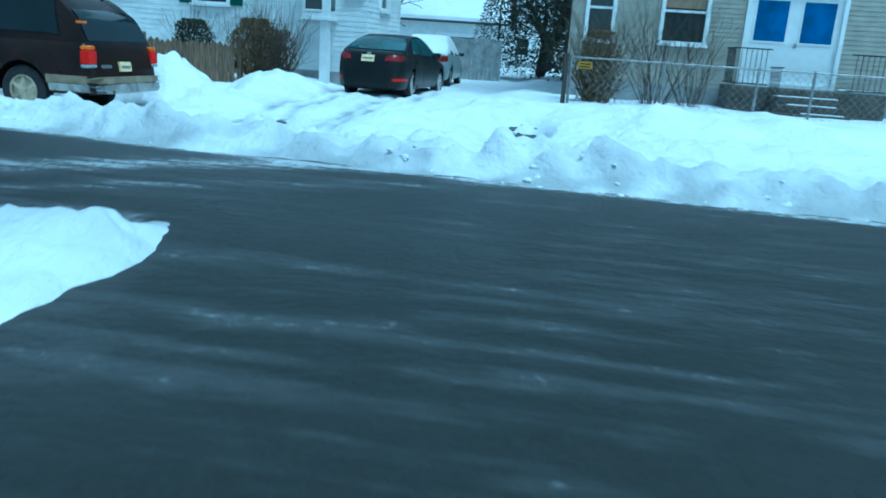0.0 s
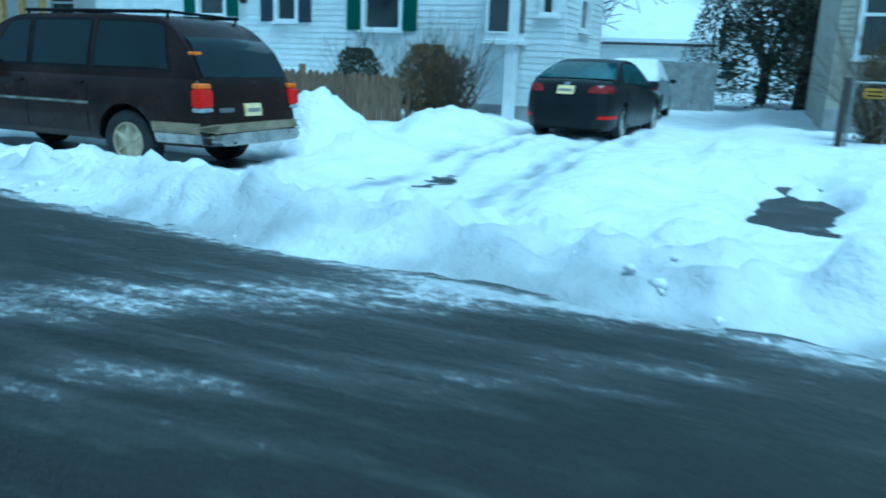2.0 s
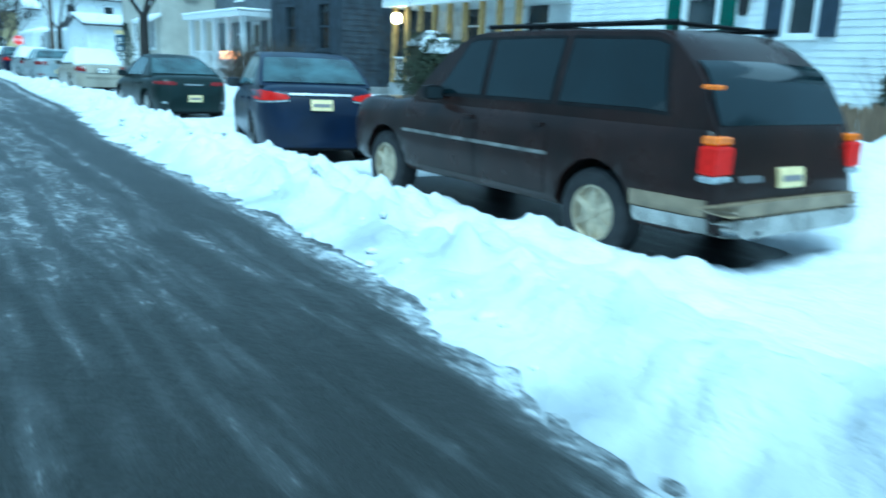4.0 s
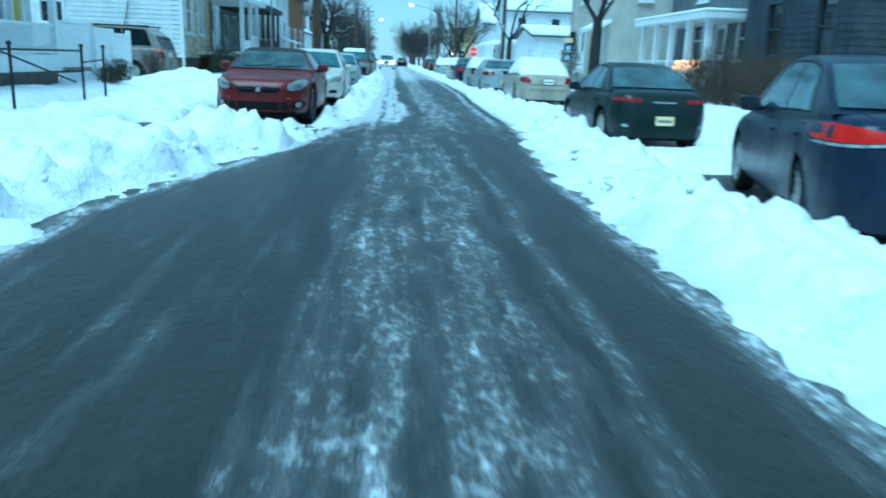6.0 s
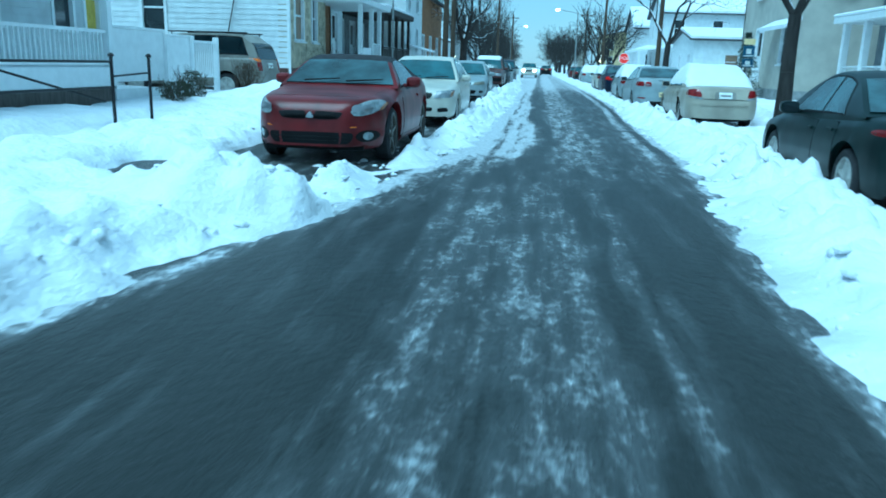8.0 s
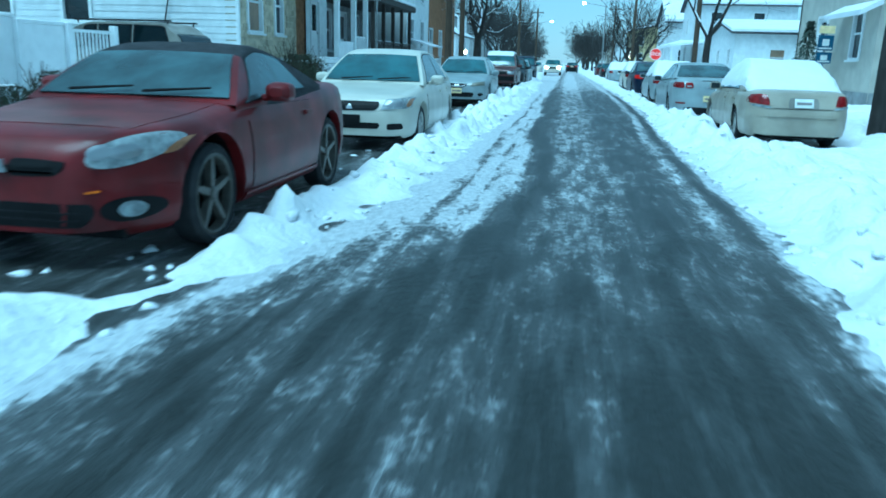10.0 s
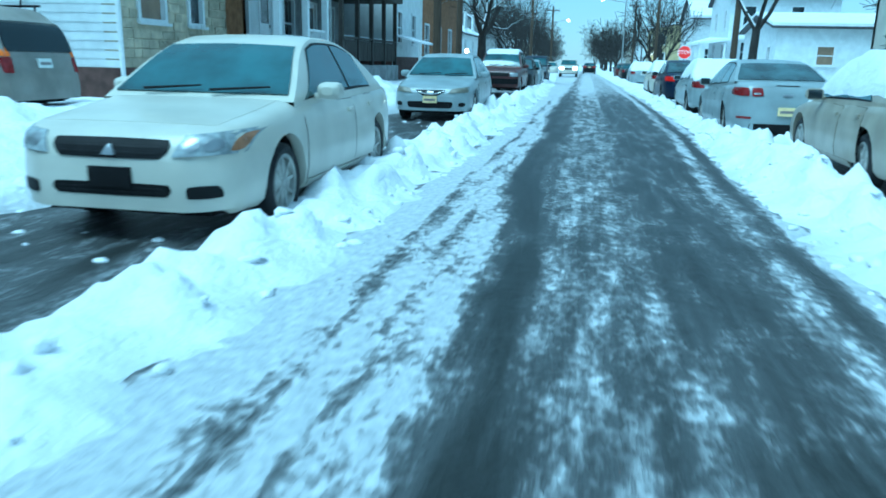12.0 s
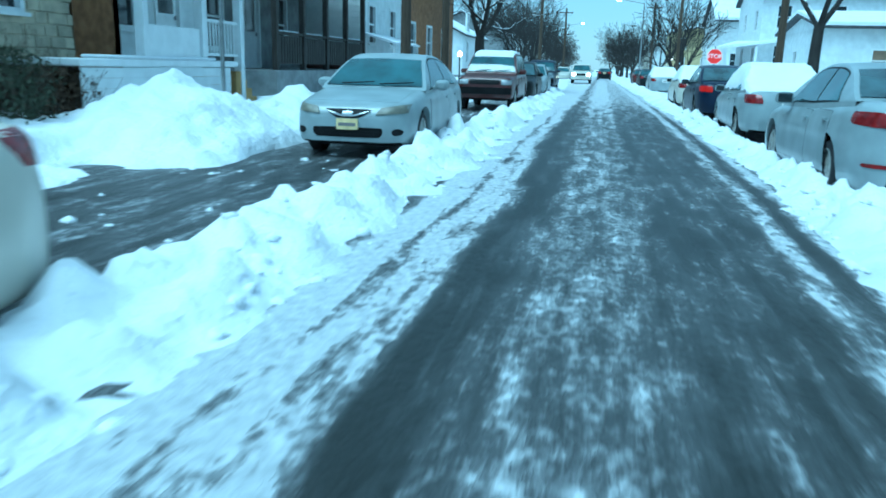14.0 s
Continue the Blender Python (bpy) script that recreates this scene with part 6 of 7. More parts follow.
make_house("yellow two-storey house at the far crossing", 1, 9.2, 134.0, 144.0, 6.4, 6.4, W_YELLOW, boards=0.22, base=W_BASE,
    street=[win(1.5, 1.6, 0.9, 1.5), win(6.0, 1.6, 0.9, 1.5), win(1.5, 4.3, 0.9, 1.4), win(6.0, 4.3, 0.9, 1.4)],
    south=[win(0.9, 1.6, 0.9, 1.5), win(4.0, 1.6, 0.9, 1.5), win(0.9, 4.3, 0.9, 1.4), win(4.0, 4.3, 0.9, 1.4)], rise=0.7, snow=0.2)
for k, (y, x, m, e) in enumerate(((152, 8.5, W_WHITE, 5.2), (180, 9.5, W_BASE, 5.0), (206, 9.0, W_CREAM, 5.2))):
    make_house("far house with a snowy roof along the street", 1, x, y, y + 10, 9, e, m, base=W_BASE,
               street=[win(1.5, 1.6, 0.9, 1.5), win(6.0, 1.6, 0.9, 1.5), win(1.5, 4.2, 0.9, 1.4), win(6.0, 4.2, 0.9, 1.4)], south=[win(1.4, 1.6, 0.9, 1.5), win(5.2, 1.6, 0.9, 1.5), win(1.4, 4.2, 0.9, 1.4), win(5.2, 4.2, 0.9, 1.4)])

# ---- left side
# white porch house with a ramp
lx = -9.0
lp = make_house("white clapboard house with a railed porch and ramp", -1, lx - 2.6, 9.0, 22.6, 8, 6.2, W_PALE, boards=0.16, single=True, base=W_BASE,
    street=[win(2.0, 1.75, 0.9, 1.5), win(4.3, 1.1, 1.0, 2.1, kind="door", leaf=W_TRIM), win(12.45, 1.85, 0.6, 1.5, pane=CURTAIN), win(8.6, 1.85, 0.75, 1.4), win(11.2, 1.85, 0.75, 1.4),
            win(2.5, 4.3, 0.9, 1.3), win(6.5, 4.3, 0.9, 1.3), win(10.5, 4.3, 0.9, 1.3)])
part("porch_floor", Geo().box((lx - 2.55, 12.0, 0.68), (lx, 18.2, 1.05), 0.02), W_TRIM, lp, "white porch deck", world_space=True)
part("porch_base", Geo().box((lx - 2.5, 12.1, 0.1), (lx - 0.08, 18.1, 0.676), 0.02), WOOD_DARK, lp, "weathered porch base", world_space=True)
part("porch_roof", Geo().box((lx - 2.55, 11.8, 3.3), (lx + 0.15, 18.4, 3.55), 0.02), W_TRIM, lp, world_space=True)
part("porch_roof_snow", Geo().box((lx - 2.55, 11.75, 3.554), (lx + 0.18, 18.45, 3.68), 0.04), SNOW_CAP, lp, world_space=True)
for y in (12.2, 14.55, 18.1):
    post(lp, lx - 0.1, y, 1.05, 3.3, 0.075, W_TRIM, "column")
# Grey sheet added to darken the porch wall, standing in for its shade.
part("porch_shade_boards", Geo().box((lx - 2.56, 12.2, 1.052), (lx - 2.5, 18.1, 1.70), 0.01), W_GREY, lp, "added grey boards standing in for porch shade", world_space=True)
railing(lp, (lx - 0.1, 12.3), (lx - 0.1, 14.45), 1.05, 1.72, W_TRIM, 0.13, 0.022)
railing(lp, (lx - 0.1, 14.65), (lx - 0.1, 18.0), 1.05, 1.72, W_TRIM, 0.13, 0.022)
for (y0, y1, z0, z1) in ((18.22, 20.35, 0.75, 1.80), (20.37, 21.62, 0.62, 1.72)):
    part("ramp_panel", Geo().box((lx - 0.12, y0, z0), (lx - 0.05, y1, z1), 0.012), W_TRIM, lp, "solid white ramp panel", world_space=True)
    part("panel_cap", Geo().box((lx - 0.14, y0, z1 + 0.002), (lx - 0.03, y1, z1 + 0.06), 0.01), W_TRIM, lp, world_space=True)
part("ramp_skirt", Geo().box((lx - 0.10, 18.22, 0.2), (lx - 0.06, 21.6, 0.61), 0.01), W_TRIM, lp, world_space=True)
for y in (20.36, 21.66, 23.1):
    post(lp, lx - 0.03, y, 0.2, 1.78, 0.06, W_TRIM)
railing(lp, (lx - 0.05, 21.75), (lx - 0.05, 23.0), 0.75, 1.65, W_TRIM, 0.11, 0.02)

# stone-fronted house with white siding on its flank
sx = -8.95
sh_ = make_house("house with buff stone front and white clapboard flank", -1, sx, 28.7, 33.3, 10, 6.4, W_STONE, boards=0.0, base=W_REDBASE, base_z=1.0, south_mat=W_WHITE, south_boards=0.17, single=True,
    street=[win(0.75, 1.95, 0.95, 1.6, pane=PANE_TAN), win(2.75, 1.95, 0.6, 1.6), win(0.9, 4.4, 0.9, 1.4), win(2.9, 4.4, 0.7, 1.4)],
    south=[win(2.6, 2.1, 0.85, 1.5), win(5.0, 2.1, 0.8, 1.5)])
rnd = random.Random(11)
z = 1.0
while z < 3.4:
    y = 28.72
    while y < 33.25:
        w, h = rnd.choice((0.28, 0.36, 0.46)), 0.185
        y2 = min(y + w, 33.27)
        u0, u1 = y - 28.7, y2 - 28.7
        if y2 - y > 0.08 and not any(o0 - 0.08 < u1 and o1 + 0.08 > u0 and z + h > 1.87 for o0, o1 in ((0.75, 1.70), (2.75, 3.35))):
            d = rnd.uniform(0.012, 0.035)
            part("stone", Geo().box((sx + 0.002, y + 0.008, z + 0.008), (sx + d, y2 - 0.008, z + h - 0.008), 0.006), W_STONE, sh_, world_space=True)
        y = y2
    z += 0.19
part("downpipe", Geo().tube((sx + 0.10, 28.62, 0.45), (sx + 0.10, 28.62, 6.2), 0.045, n=8), W_TRIM, sh_, world_space=True)
part("cable", Geo().tube((sx - 2.2, 28.62, 1.2), (sx - 1.2, 28.62, 5.6), 0.02, n=5), IRON, sh_, world_space=True)
part("corner_board", Geo().box((sx + 0.003, 28.66, 1.0), (sx + 0.05, 28.715, 6.3)), W_TRIM, sh_, world_space=True)
make_house("narrow brown timber house beside the stone front", -1, -9.2, 33.34, 35.0, 8, 6.0, W_BROWN, base=W_BASE, snow=0.1)

# white porch house with pale timber steps
qx = -7.4
wp = make_house("white house with raised porch and pale timber steps", -1, qx - 2.4, 35.05, 39.2, 9, 6.0, W_WHITE, boards=0.16, base=W_BASE,
    street=[win(0.6, 1.9, 0.8, 1.5), win(2.2, 1.25, 0.95, 2.1, kind="door", pane=PANE), win(0.6, 4.2, 0.8, 1.3), win(2.6, 4.2, 0.8, 1.3)])
part("porch_deck", Geo().box((qx - 2.35, 31.3, 1.12), (qx, 36.3, 1.24), 0.02), W_TRIM, wp, world_space=True)
part("deck_snow", Geo().box((qx - 0.5, 32.0, 1.244), (qx - 0.02, 35.4, 1.30), 0.02), SNOW_CAP, wp, world_space=True)
for k in range(6):
    part("skirt_board", Geo().box((qx - 0.06, 31.35, 0.15 + 0.16 * k), (qx - 0.02 - 0.004 * (k % 2), 36.0, 0.305 + 0.16 * k)), W_WHITE, wp, world_space=True)
for y in (33.1, 35.05, 36.62):
    post(wp, qx - 0.12, y, 0.3 if y > 36 else 1.24, 3.4, 0.08, W_TRIM, "column")
part("porch_roof", Geo().box((qx - 2.35, 31.8, 3.4), (qx + 0.15, 37.8, 3.6), 0.02), W_TRIM, wp, world_space=True)
part("side_panel", Geo().box((qx - 0.16, 33.2, 1.26), (qx - 0.10, 34.95, 1.82), 0.01), W_TRIM, wp, world_space=True)
railing(wp, (qx - 0.12, 35.15), (qx - 0.12, 36.5), 1.3, 2.0, W_TRIM, 0.12, 0.02)
for k in range(5):
    part("step", Geo().box((qx - 1.05, 36.32 + 0.24 * k, 0.15), (qx - 0.06, 36.56 + 0.24 * k, 1.04 - 0.18 * k), 0.01), WOOD_NEW, wp, "pale timber step", world_space=True)

# house with a dark screened porch
dx = -7.9
dp = make_house("house with a dark railed porch on a pale base", -1, dx - 2.4, 39.4, 47.0, 9, 6.2, W_BASE, boards=0.18, base=W_BASE,
    street=[win(1.0, 1.6, 0.9, 1.6), win(3.2, 1.1, 1.0, 2.1, kind="door"), win(5.4, 1.6, 0.9, 1.6), win(1.4, 4.4, 0.8, 1.3), win(5.4, 4.4, 0.8, 1.3)])
part("porch_base", Geo().box((dx - 2.35, 39.4, 0.1), (dx, 47.0, 1.05), 0.02), W_BASE, dp, "pale concrete porch base", world_space=True)
part("porch_roof", Geo().box((dx - 2.35, 39.3, 3.5), (dx + 0.15, 47.1, 3.75), 0.02), W_UMBER, dp, world_space=True)
part("porch_roof_snow", Geo().box((dx - 2.35, 39.25, 3.754), (dx + 0.17, 47.15, 3.88), 0.03), SNOW_CAP, dp, world_space=True)
for k in range(5):
    post(dp, dx - 0.1, 39.6 + 1.8 * k, 1.05, 3.5, 0.07, W_UMBER)
    if k < 4:
        part("railing_panel", Geo().box((dx - 0.12, 39.7 + 1.8 * k, 1.2), (dx - 0.08, 41.3 + 1.8 * k, 1.9), 0.01), W_UMBER, dp, "dark boarded railing", world_space=True)
        part("rail", Geo().box((dx - 0.15, 39.68 + 1.8 * k, 1.92), (dx - 0.05, 41.33 + 1.8 * k, 2.0), 0.01), W_UMBER, dp, world_space=True)
        part("rail_snow", Geo().box((dx - 0.14, 39.8 + 1.8 * k, 2.002), (dx - 0.06, 41.0 + 1.8 * k, 2.03), 0.012), SNOW_CAP, dp, world_space=True)
        for n in range(9):
            part("slat", Geo().box((dx - 0.076, 39.74 + 1.8 * k + 0.17 * n, 1.2), (dx - 0.06, 39.87 + 1.8 * k + 0.17 * n, 1.9)), W_UMBER, dp, world_space=True)

hw_ = make_house("white house with maroon lower boards", -1, -8.3, 47.6, 53.6, 9, 6.0, W_WHITE, boards=0.18, base=W_REDBASE, base_z=1.4,
    street=[win(0.8, 2.0, 0.8, 1.3), win(3.6, 2.0, 0.8, 1.3), win(0.8, 4.3, 0.8, 1.3), win(3.6, 4.3, 0.8, 1.3)])
part("awning", Geo().slab([[(-8.29, 47.5, 2.35), (-8.29, 51.0, 2.35)], [(-7.0, 47.5, 2.0), (-7.0, 51.0, 2.0)]], [[(-8.29, 47.5, 2.28), (-8.29, 51.0, 2.28)], [(-7.0, 47.5, 1.93), (-7.0, 51.0, 1.93)]]), SNOW_CAP, hw_, "snowy awning", world_space=True)
railing(hw_, (-7.1, 47.6), (-7.1, 50.9), 0.7, 1.35, W_TRIM, 0.14, 0.02)
for y in (47.6, 50.9):
    post(hw_, -7.1, y, 0.2, 1.95, 0.05, W_TRIM)
make_house("long brown brick building with a flat snowy roof", -1, -8.6, 54.2, 66.0, 12, 5.6, W_BROWN, base=W_BASE,
    street=[win(1.5, 1.6, 1.0, 1.5), win(5.0, 1.6, 1.0, 1.5), win(8.6, 1.6, 1.0, 1.5)], south=[win(8.0, 1.6, 1.0, 1.5)], rise=0.4)
for k, (y, x, m, e) in enumerate(((80, -10.5, W_WHITE, 3.6), (104, -10.5, W_BASE, 4.6), (132, -11, W_WHITE, 4.6), (164, -11, W_CREAM, 4.8))):
    make_house("far house with a snowy roof along the street", -1, x, y, y + 10.5, 9, e, m, base=W_BASE,
               street=[win(1.5, 1.6, 0.9, 1.5), win(6.0, 1.6, 0.9, 1.5), win(1.5, 4.0, 0.9, 1.3), win(6.0, 4.0, 0.9, 1.3)], south=[win(2.4, 1.6, 0.9, 1.5), win(6.0, 1.6, 0.9, 1.5)])

# house across the street behind the start, and the garage behind the driveway
make_house("plain pale house behind the street", -1, -14.0, -7.0, 4.0, 9, 6.0, W_WHITE, boards=0.2, base=W_BASE, street=[win(2.0, 1.7, 0.9, 1.5), win(6.5, 1.7, 0.9, 1.5), win(2.0, 4.2, 0.9, 1.3), win(6.5, 4.2, 0.9, 1.3)])
make_house("plain pale house behind the street", -1, -13.0, -26.0, -14.5, 9, 6.0, W_CREAM, boards=0.2, base=W_BASE, street=[win(2.0, 1.7, 0.9, 1.5), win(6.5, 1.7, 0.9, 1.5)])
make_house("white garage with a snow-laden roof behind the yard", 1, 38.0, -5.4, 8.6, 6, 3.0, W_WHITE, base=W_BASE, base_z=0.3, street=[win(1.2, 0.15, 2.6, 2.0, kind="door")], rise=2.0, ridge='y', snow=0.2, category="garage")
make_house("low pale house with a snow-laden roof behind the yard", 1, 54.0, -9.0, 12.0, 8, 5.0, W_WHITE, base=W_BASE, street=[win(3, 1.2, 1.0, 1.2), win(9, 1.2, 1.0, 1.2)], rise=3.0, snow=0.2)

# ---------------------------------------------------------------- trees, shrubs
def branch(g, p, d, length, r, depth, rnd, spread=0.55, up=0.25, tip=0.006, kids=3, wood=None, cap=None):
    """A limb of three bent pieces that splits into thinner ones."""
    n = 3
    for k in range(n):
        d = (d + Vector((rnd.gauss(0, 0.13), rnd.gauss(0, 0.13), rnd.gauss(0, 0.10) + up * 0.12))).normalized()
        q = p + d * (length / n)
        r2 = max(tip, r * (0.86 if depth > 0 else 0.6))
        (wood if wood is not None and depth > 3 else g).tube(tuple(p), tuple(q), r, r2, 7 if depth > 2 else (5 if depth > 1 else 3))
        if cap is not None and abs(d.z) < 0.85 and r > 0.012 and rnd.random() < 0.8:
            lift = Vector((0, 0, r * 0.62))
            cap.tube(tuple(p.lerp(q, 0.08) + lift), tuple(p.lerp(q, 0.92) + lift), r * 0.72, r2 * 0.72, 6)
        if depth > 0 and k < n - 1 and rnd.random() < 0.75:
            side = d.orthogonal().normalized()
            side.rotate(Matrix.Rotation(rnd.uniform(0, 6.28), 3, d))
            nd = (d * 0.55 + side * (spread + 0.25) + Vector((0, 0, up))).normalized()
            branch(g, q, nd, length * rnd.uniform(0.55, 0.75), r2 * 0.55, depth - 1, rnd, spread, up, tip, kids, None, cap)
        p, r = q, r2
    if depth > 0:
        for k in range(kids):
            side = d.orthogonal().normalized()
            side.rotate(Matrix.Rotation(rnd.uniform(0, 6.28), 3, d))
            nd = (d + side * spread * rnd.uniform(0.7, 1.3) + Vector((0, 0, up * 0.5))).normalized()
            branch(g, p, nd, length * rnd.uniform(0.62, 0.85), r * 0.72, depth - 1, rnd, spread, up, tip, kids, None, cap)


def bare_tree(label, x, y, z, r, trunk_h, seed, depth=4, length=2.2, spread=0.6, kids=2, group="bare street trees", lean=(0, 0), tip=0.006, snowy=False):
    rnd = random.Random(seed)
    tree = thing("tree", pose(x, y, z), label, "tree", group)
    t, c, cap = Geo(), Geo(), Geo() if snowy else None
    p, d, rr = Vector((0, 0, -0.3)), Vector((lean[0], lean[1], 1)).normalized(), r * 1.25
    for k in range(4):
        q = p + d * ((trunk_h + 0.3) / 4) + Vector((rnd.gauss(0, 0.02), rnd.gauss(0, 0.02), 0))
        t.tube(tuple(p), tuple(q), rr, rr * 0.92, 12)
        p, rr = q, rr * 0.92
    for k in range(3 if kids < 3 else 4):
        a = 2 * math.pi * (k + rnd.random() * 0.5) / (3 if kids < 3 else 4)
        nd = Vector((math.cos(a) * 0.62, math.sin(a) * 0.62, 0.9)).normalized()
        branch(c, p - d * 0.08, nd, length, rr * 0.62, depth, rnd, spread, 0.28, tip, kids, None, cap)
    part("trunk", t, BARK, tree, "dark ridged trunk", smooth=True)
    part("crown", c, BARK, tree, "bare limbs and twigs")
    if snowy:
        part("limb_snow", cap, SNOW_CAP, tree, "snow lying along the limbs")
    return tree


def shrub(label, x, y, z, height, radius, stems, seed, mat, leaves=None, leaf_n=0, leaf_size=0.04, category="shrub", snow=0.0):
    rnd = random.Random(seed)
    sh = thing("shrub", pose(x, y, z), label, category)
    g, lv = Geo(), Geo()
    for k in range(stems):
        a, t = rnd.uniform(0, 6.28), rnd.random() ** 0.7
        p = Vector((math.cos(a) * radius * 0.3 * t, math.sin(a) * radius * 0.3 * t, -0.05))
        d = Vector((math.cos(a) * t * 0.5, math.sin(a) * t * 0.5, 1)).normalized()
        branch(g, p, d, height * rnd.uniform(0.45, 0.65), 0.012, 2 if leaf_n else 1, rnd, 0.35, 0.3, 0.003, 2)
    if leaf_n:
        for k in range(leaf_n):
            a, u = rnd.uniform(0, 6.28), rnd.random()
            rr = radius * (rnd.random() ** 0.45) * (0.75 + 0.35 * noise.noise(Vector((a * 2, u * 4, seed))))
            zz = height * (0.08 + 0.92 * u)
            w = math.sqrt(max(0.05, 1 - (2 * u - 0.9) ** 2 * 0.62))
            c = Vector((math.cos(a) * rr * w, math.sin(a) * rr * w, zz))
            e = Euler((rnd.uniform(0, 6), rnd.uniform(0, 6), rnd.uniform(0, 6))).to_matrix()
            s = leaf_size * rnd.uniform(0.6, 1.4)
            lv.add([tuple(c + e @ Vector(v)) for v in ((-s, 0, 0), (0, -s * 0.4, s * 0.2), (s, 0, 0), (0, s * 0.4, s * 0.2))], [(0, 1, 2, 3)])
        part("foliage", lv, leaves, sh)
    part("branchwork", g, mat, sh, "thin bare stems")
    if snow:
        rows, n = [], 18
        for i in range(7):
            f = i / 6
            ring = []
            for k in range(n):
                a = 2 * math.pi * k / n
                rr = radius * 0.62 * f * (0.85 + 0.35 * noise.noise(Vector((math.cos(a) * 1.3, math.sin(a) * 1.3, seed + f))))
                ring.append((rr * math.cos(a), rr * math.sin(a), height * (1.0 - 0.13 * f ** 2) + snow * (1 - f ** 3) + 0.03 * noise.noise(Vector((math.cos(a) * 3, math.sin(a) * 3, f * 4)))))
            rows.append(ring + ring[:1])
        under = [[(p[0], p[1], p[2] - 0.05 - snow * 0.4) for p in r] for r in rows]
        part("snow_cap", Geo().slab(rows, under), SNOW_CAP, sh, "snow lying on top", smooth=True)
    return sh


# street trees
bare_tree("thick bare tree with snow beside the gold sedan", 5.56, 24.1, 0.25, 0.165, 2.5, 21, 4, 2.0, 0.55, 2, snowy=True)
bare_tree("bare forked tree by the kerb", 5.7, 44.5, 0.1, 0.15, 2.5, 24, 4, 2.2, 0.7, 2, snowy=True)
bare_tree("bare spreading tree in front of the brown building", -6.4, 62.0, 0.2, 0.26, 2.6, 27, 4, 2.6, 0.75, 3, snowy=True)
bare_tree("bare tree with dark limbs behind the driveway", 25.5, -9.6, 0.2, 0.3, 2.0, 29, 4, 2.2, 0.6, 2)
bare_tree("bare tree in the yard", 29.0, -8.2, 0.2, 0.2, 1.5, 33, 3, 1.6, 0.7, 2)
far_a = bare_tree("bare tree far up the street", -7.6, 96.0, 0.2, 0.22, 1.5, 41, 3, 2.7, 0.85, 4, tip=0.018)
far_b = bare_tree("bare tree far up the street", 6.2, 94.0, 0.2, 0.22, 1.2, 43, 3, 2.9, 0.65, 3, tip=0.018)
rnd = random.Random(77)
for k in range(26):
    y = 98 + 7.0 * k
    sgn = -1 if k % 2 else 1
    copy_thing(far_a if k % 3 else far_b, pose(sgn * rnd.uniform(5.0, 9.0) - (y - 60) * 0.018, y, 0.1, 0, 0, rnd.uniform(0, 360)) @ Matrix.Scale(rnd.uniform(0.8, 1.15), 4))
for k in range(8):
    copy_thing(far_a if k % 2 else far_b, pose(-13 - 3 * (k % 3), 64 + 16 * k, 0.1, 0, 0, 45 * k) @ Matrix.Scale(1.15, 4))
    copy_thing(far_b if k % 2 else far_a, pose(17 + 4 * (k % 3), 44 + 17 * k, 0.1, 0, 0, 70 * k) @ Matrix.Scale(1.25, 4))
for k, (x, y) in enumerate(((36, -16), (44, -8), (46, 2), (34, 2), (30, -18), (48, -20))):
    copy_thing(far_a if k % 2 else far_b, pose(x, y, 0.1, 0, 0, 50 * k) @ Matrix.Scale(1.1, 4))

# shrubs
shrub("rounded olive evergreen bush behind the picket fence", 10.4, -0.50, 0.25, 1.32, 0.68, 14, 3, TWIG, LEAF_GREEN, 4200, 0.035, "bush")
shrub("brown leafy bush by the white house", 10.1, -2.25, 0.25, 1.42, 0.85, 40, 4, TWIG, LEAF_DRY, 7000, 0.032, "bush")
shrub("thin bare bush by the white house", 9.9, -2.95, 0.25, 1.2, 0.55, 34, 5, TWIG, LEAF_BROWN, 1800, 0.025, "bush")
shrub("tall bare stems in front of the tan house", 11.2, -11.7, 0.25, 2.9, 0.9, 26, 6, TWIG)
shrub("tall bare stems in front of the tan house", 11.0, -12.6, 0.25, 2.5, 0.8, 20, 7, TWIG)
shrub("brown dry bush by the yellow sign", 10.2, -10.35, 0.2, 1.7, 0.7, 44, 8, TWIG, LEAF_DRY, 3800, 0.03, "bush")
shrub("dark leafy bush below the stone front", -7.6, 29.9, 0.2, 1.15, 0.95, 30, 9, TWIG, LEAF_GREEN, 2400, 0.04, "bush")
shrub("dark leafy bush below the stone front", -7.9, 31.4, 0.2, 0.9, 0.8, 26, 19, TWIG, LEAF_BROWN, 1600, 0.04, "bush")
shrub("low evergreen bush by the white ramp", -8.2, 19.0, 0.35, 0.42, 0.45, 14, 10, TWIG, LEAF_GREEN, 700, 0.03, "bush")
shrub("low evergreen bush by the white ramp", -8.3, 20.1, 0.35, 0.62, 0.4, 14, 11, TWIG, LEAF_GREEN, 700, 0.03, "bush")
shrub("dry bush at the driveway's corner", -8.6, 24.2, 0.35, 0.8, 0.5, 22, 12, TWIG, LEAF_BROWN, 500, 0.03, "bush")
for x, y, h, sd in ((8.55, 9.0, 1.75, 61), (8.95, 10.15, 1.95, 62)):
    shrub("tall dark evergreen bush with snow on top", x, y, 0.2, h, 1.0, 18, sd, TWIG, LEAF_GREEN, 8000, 0.045, "bush", 0.05)
for k in range(5):
    shrub("bare brown hedge in front of the dark house", 8.6, 17.9 + 1.25 * k, 0.25, 1.35, 0.8, 40, 50 + k, TWIG, LEAF_BROWN, 900, 0.035, "hedge")


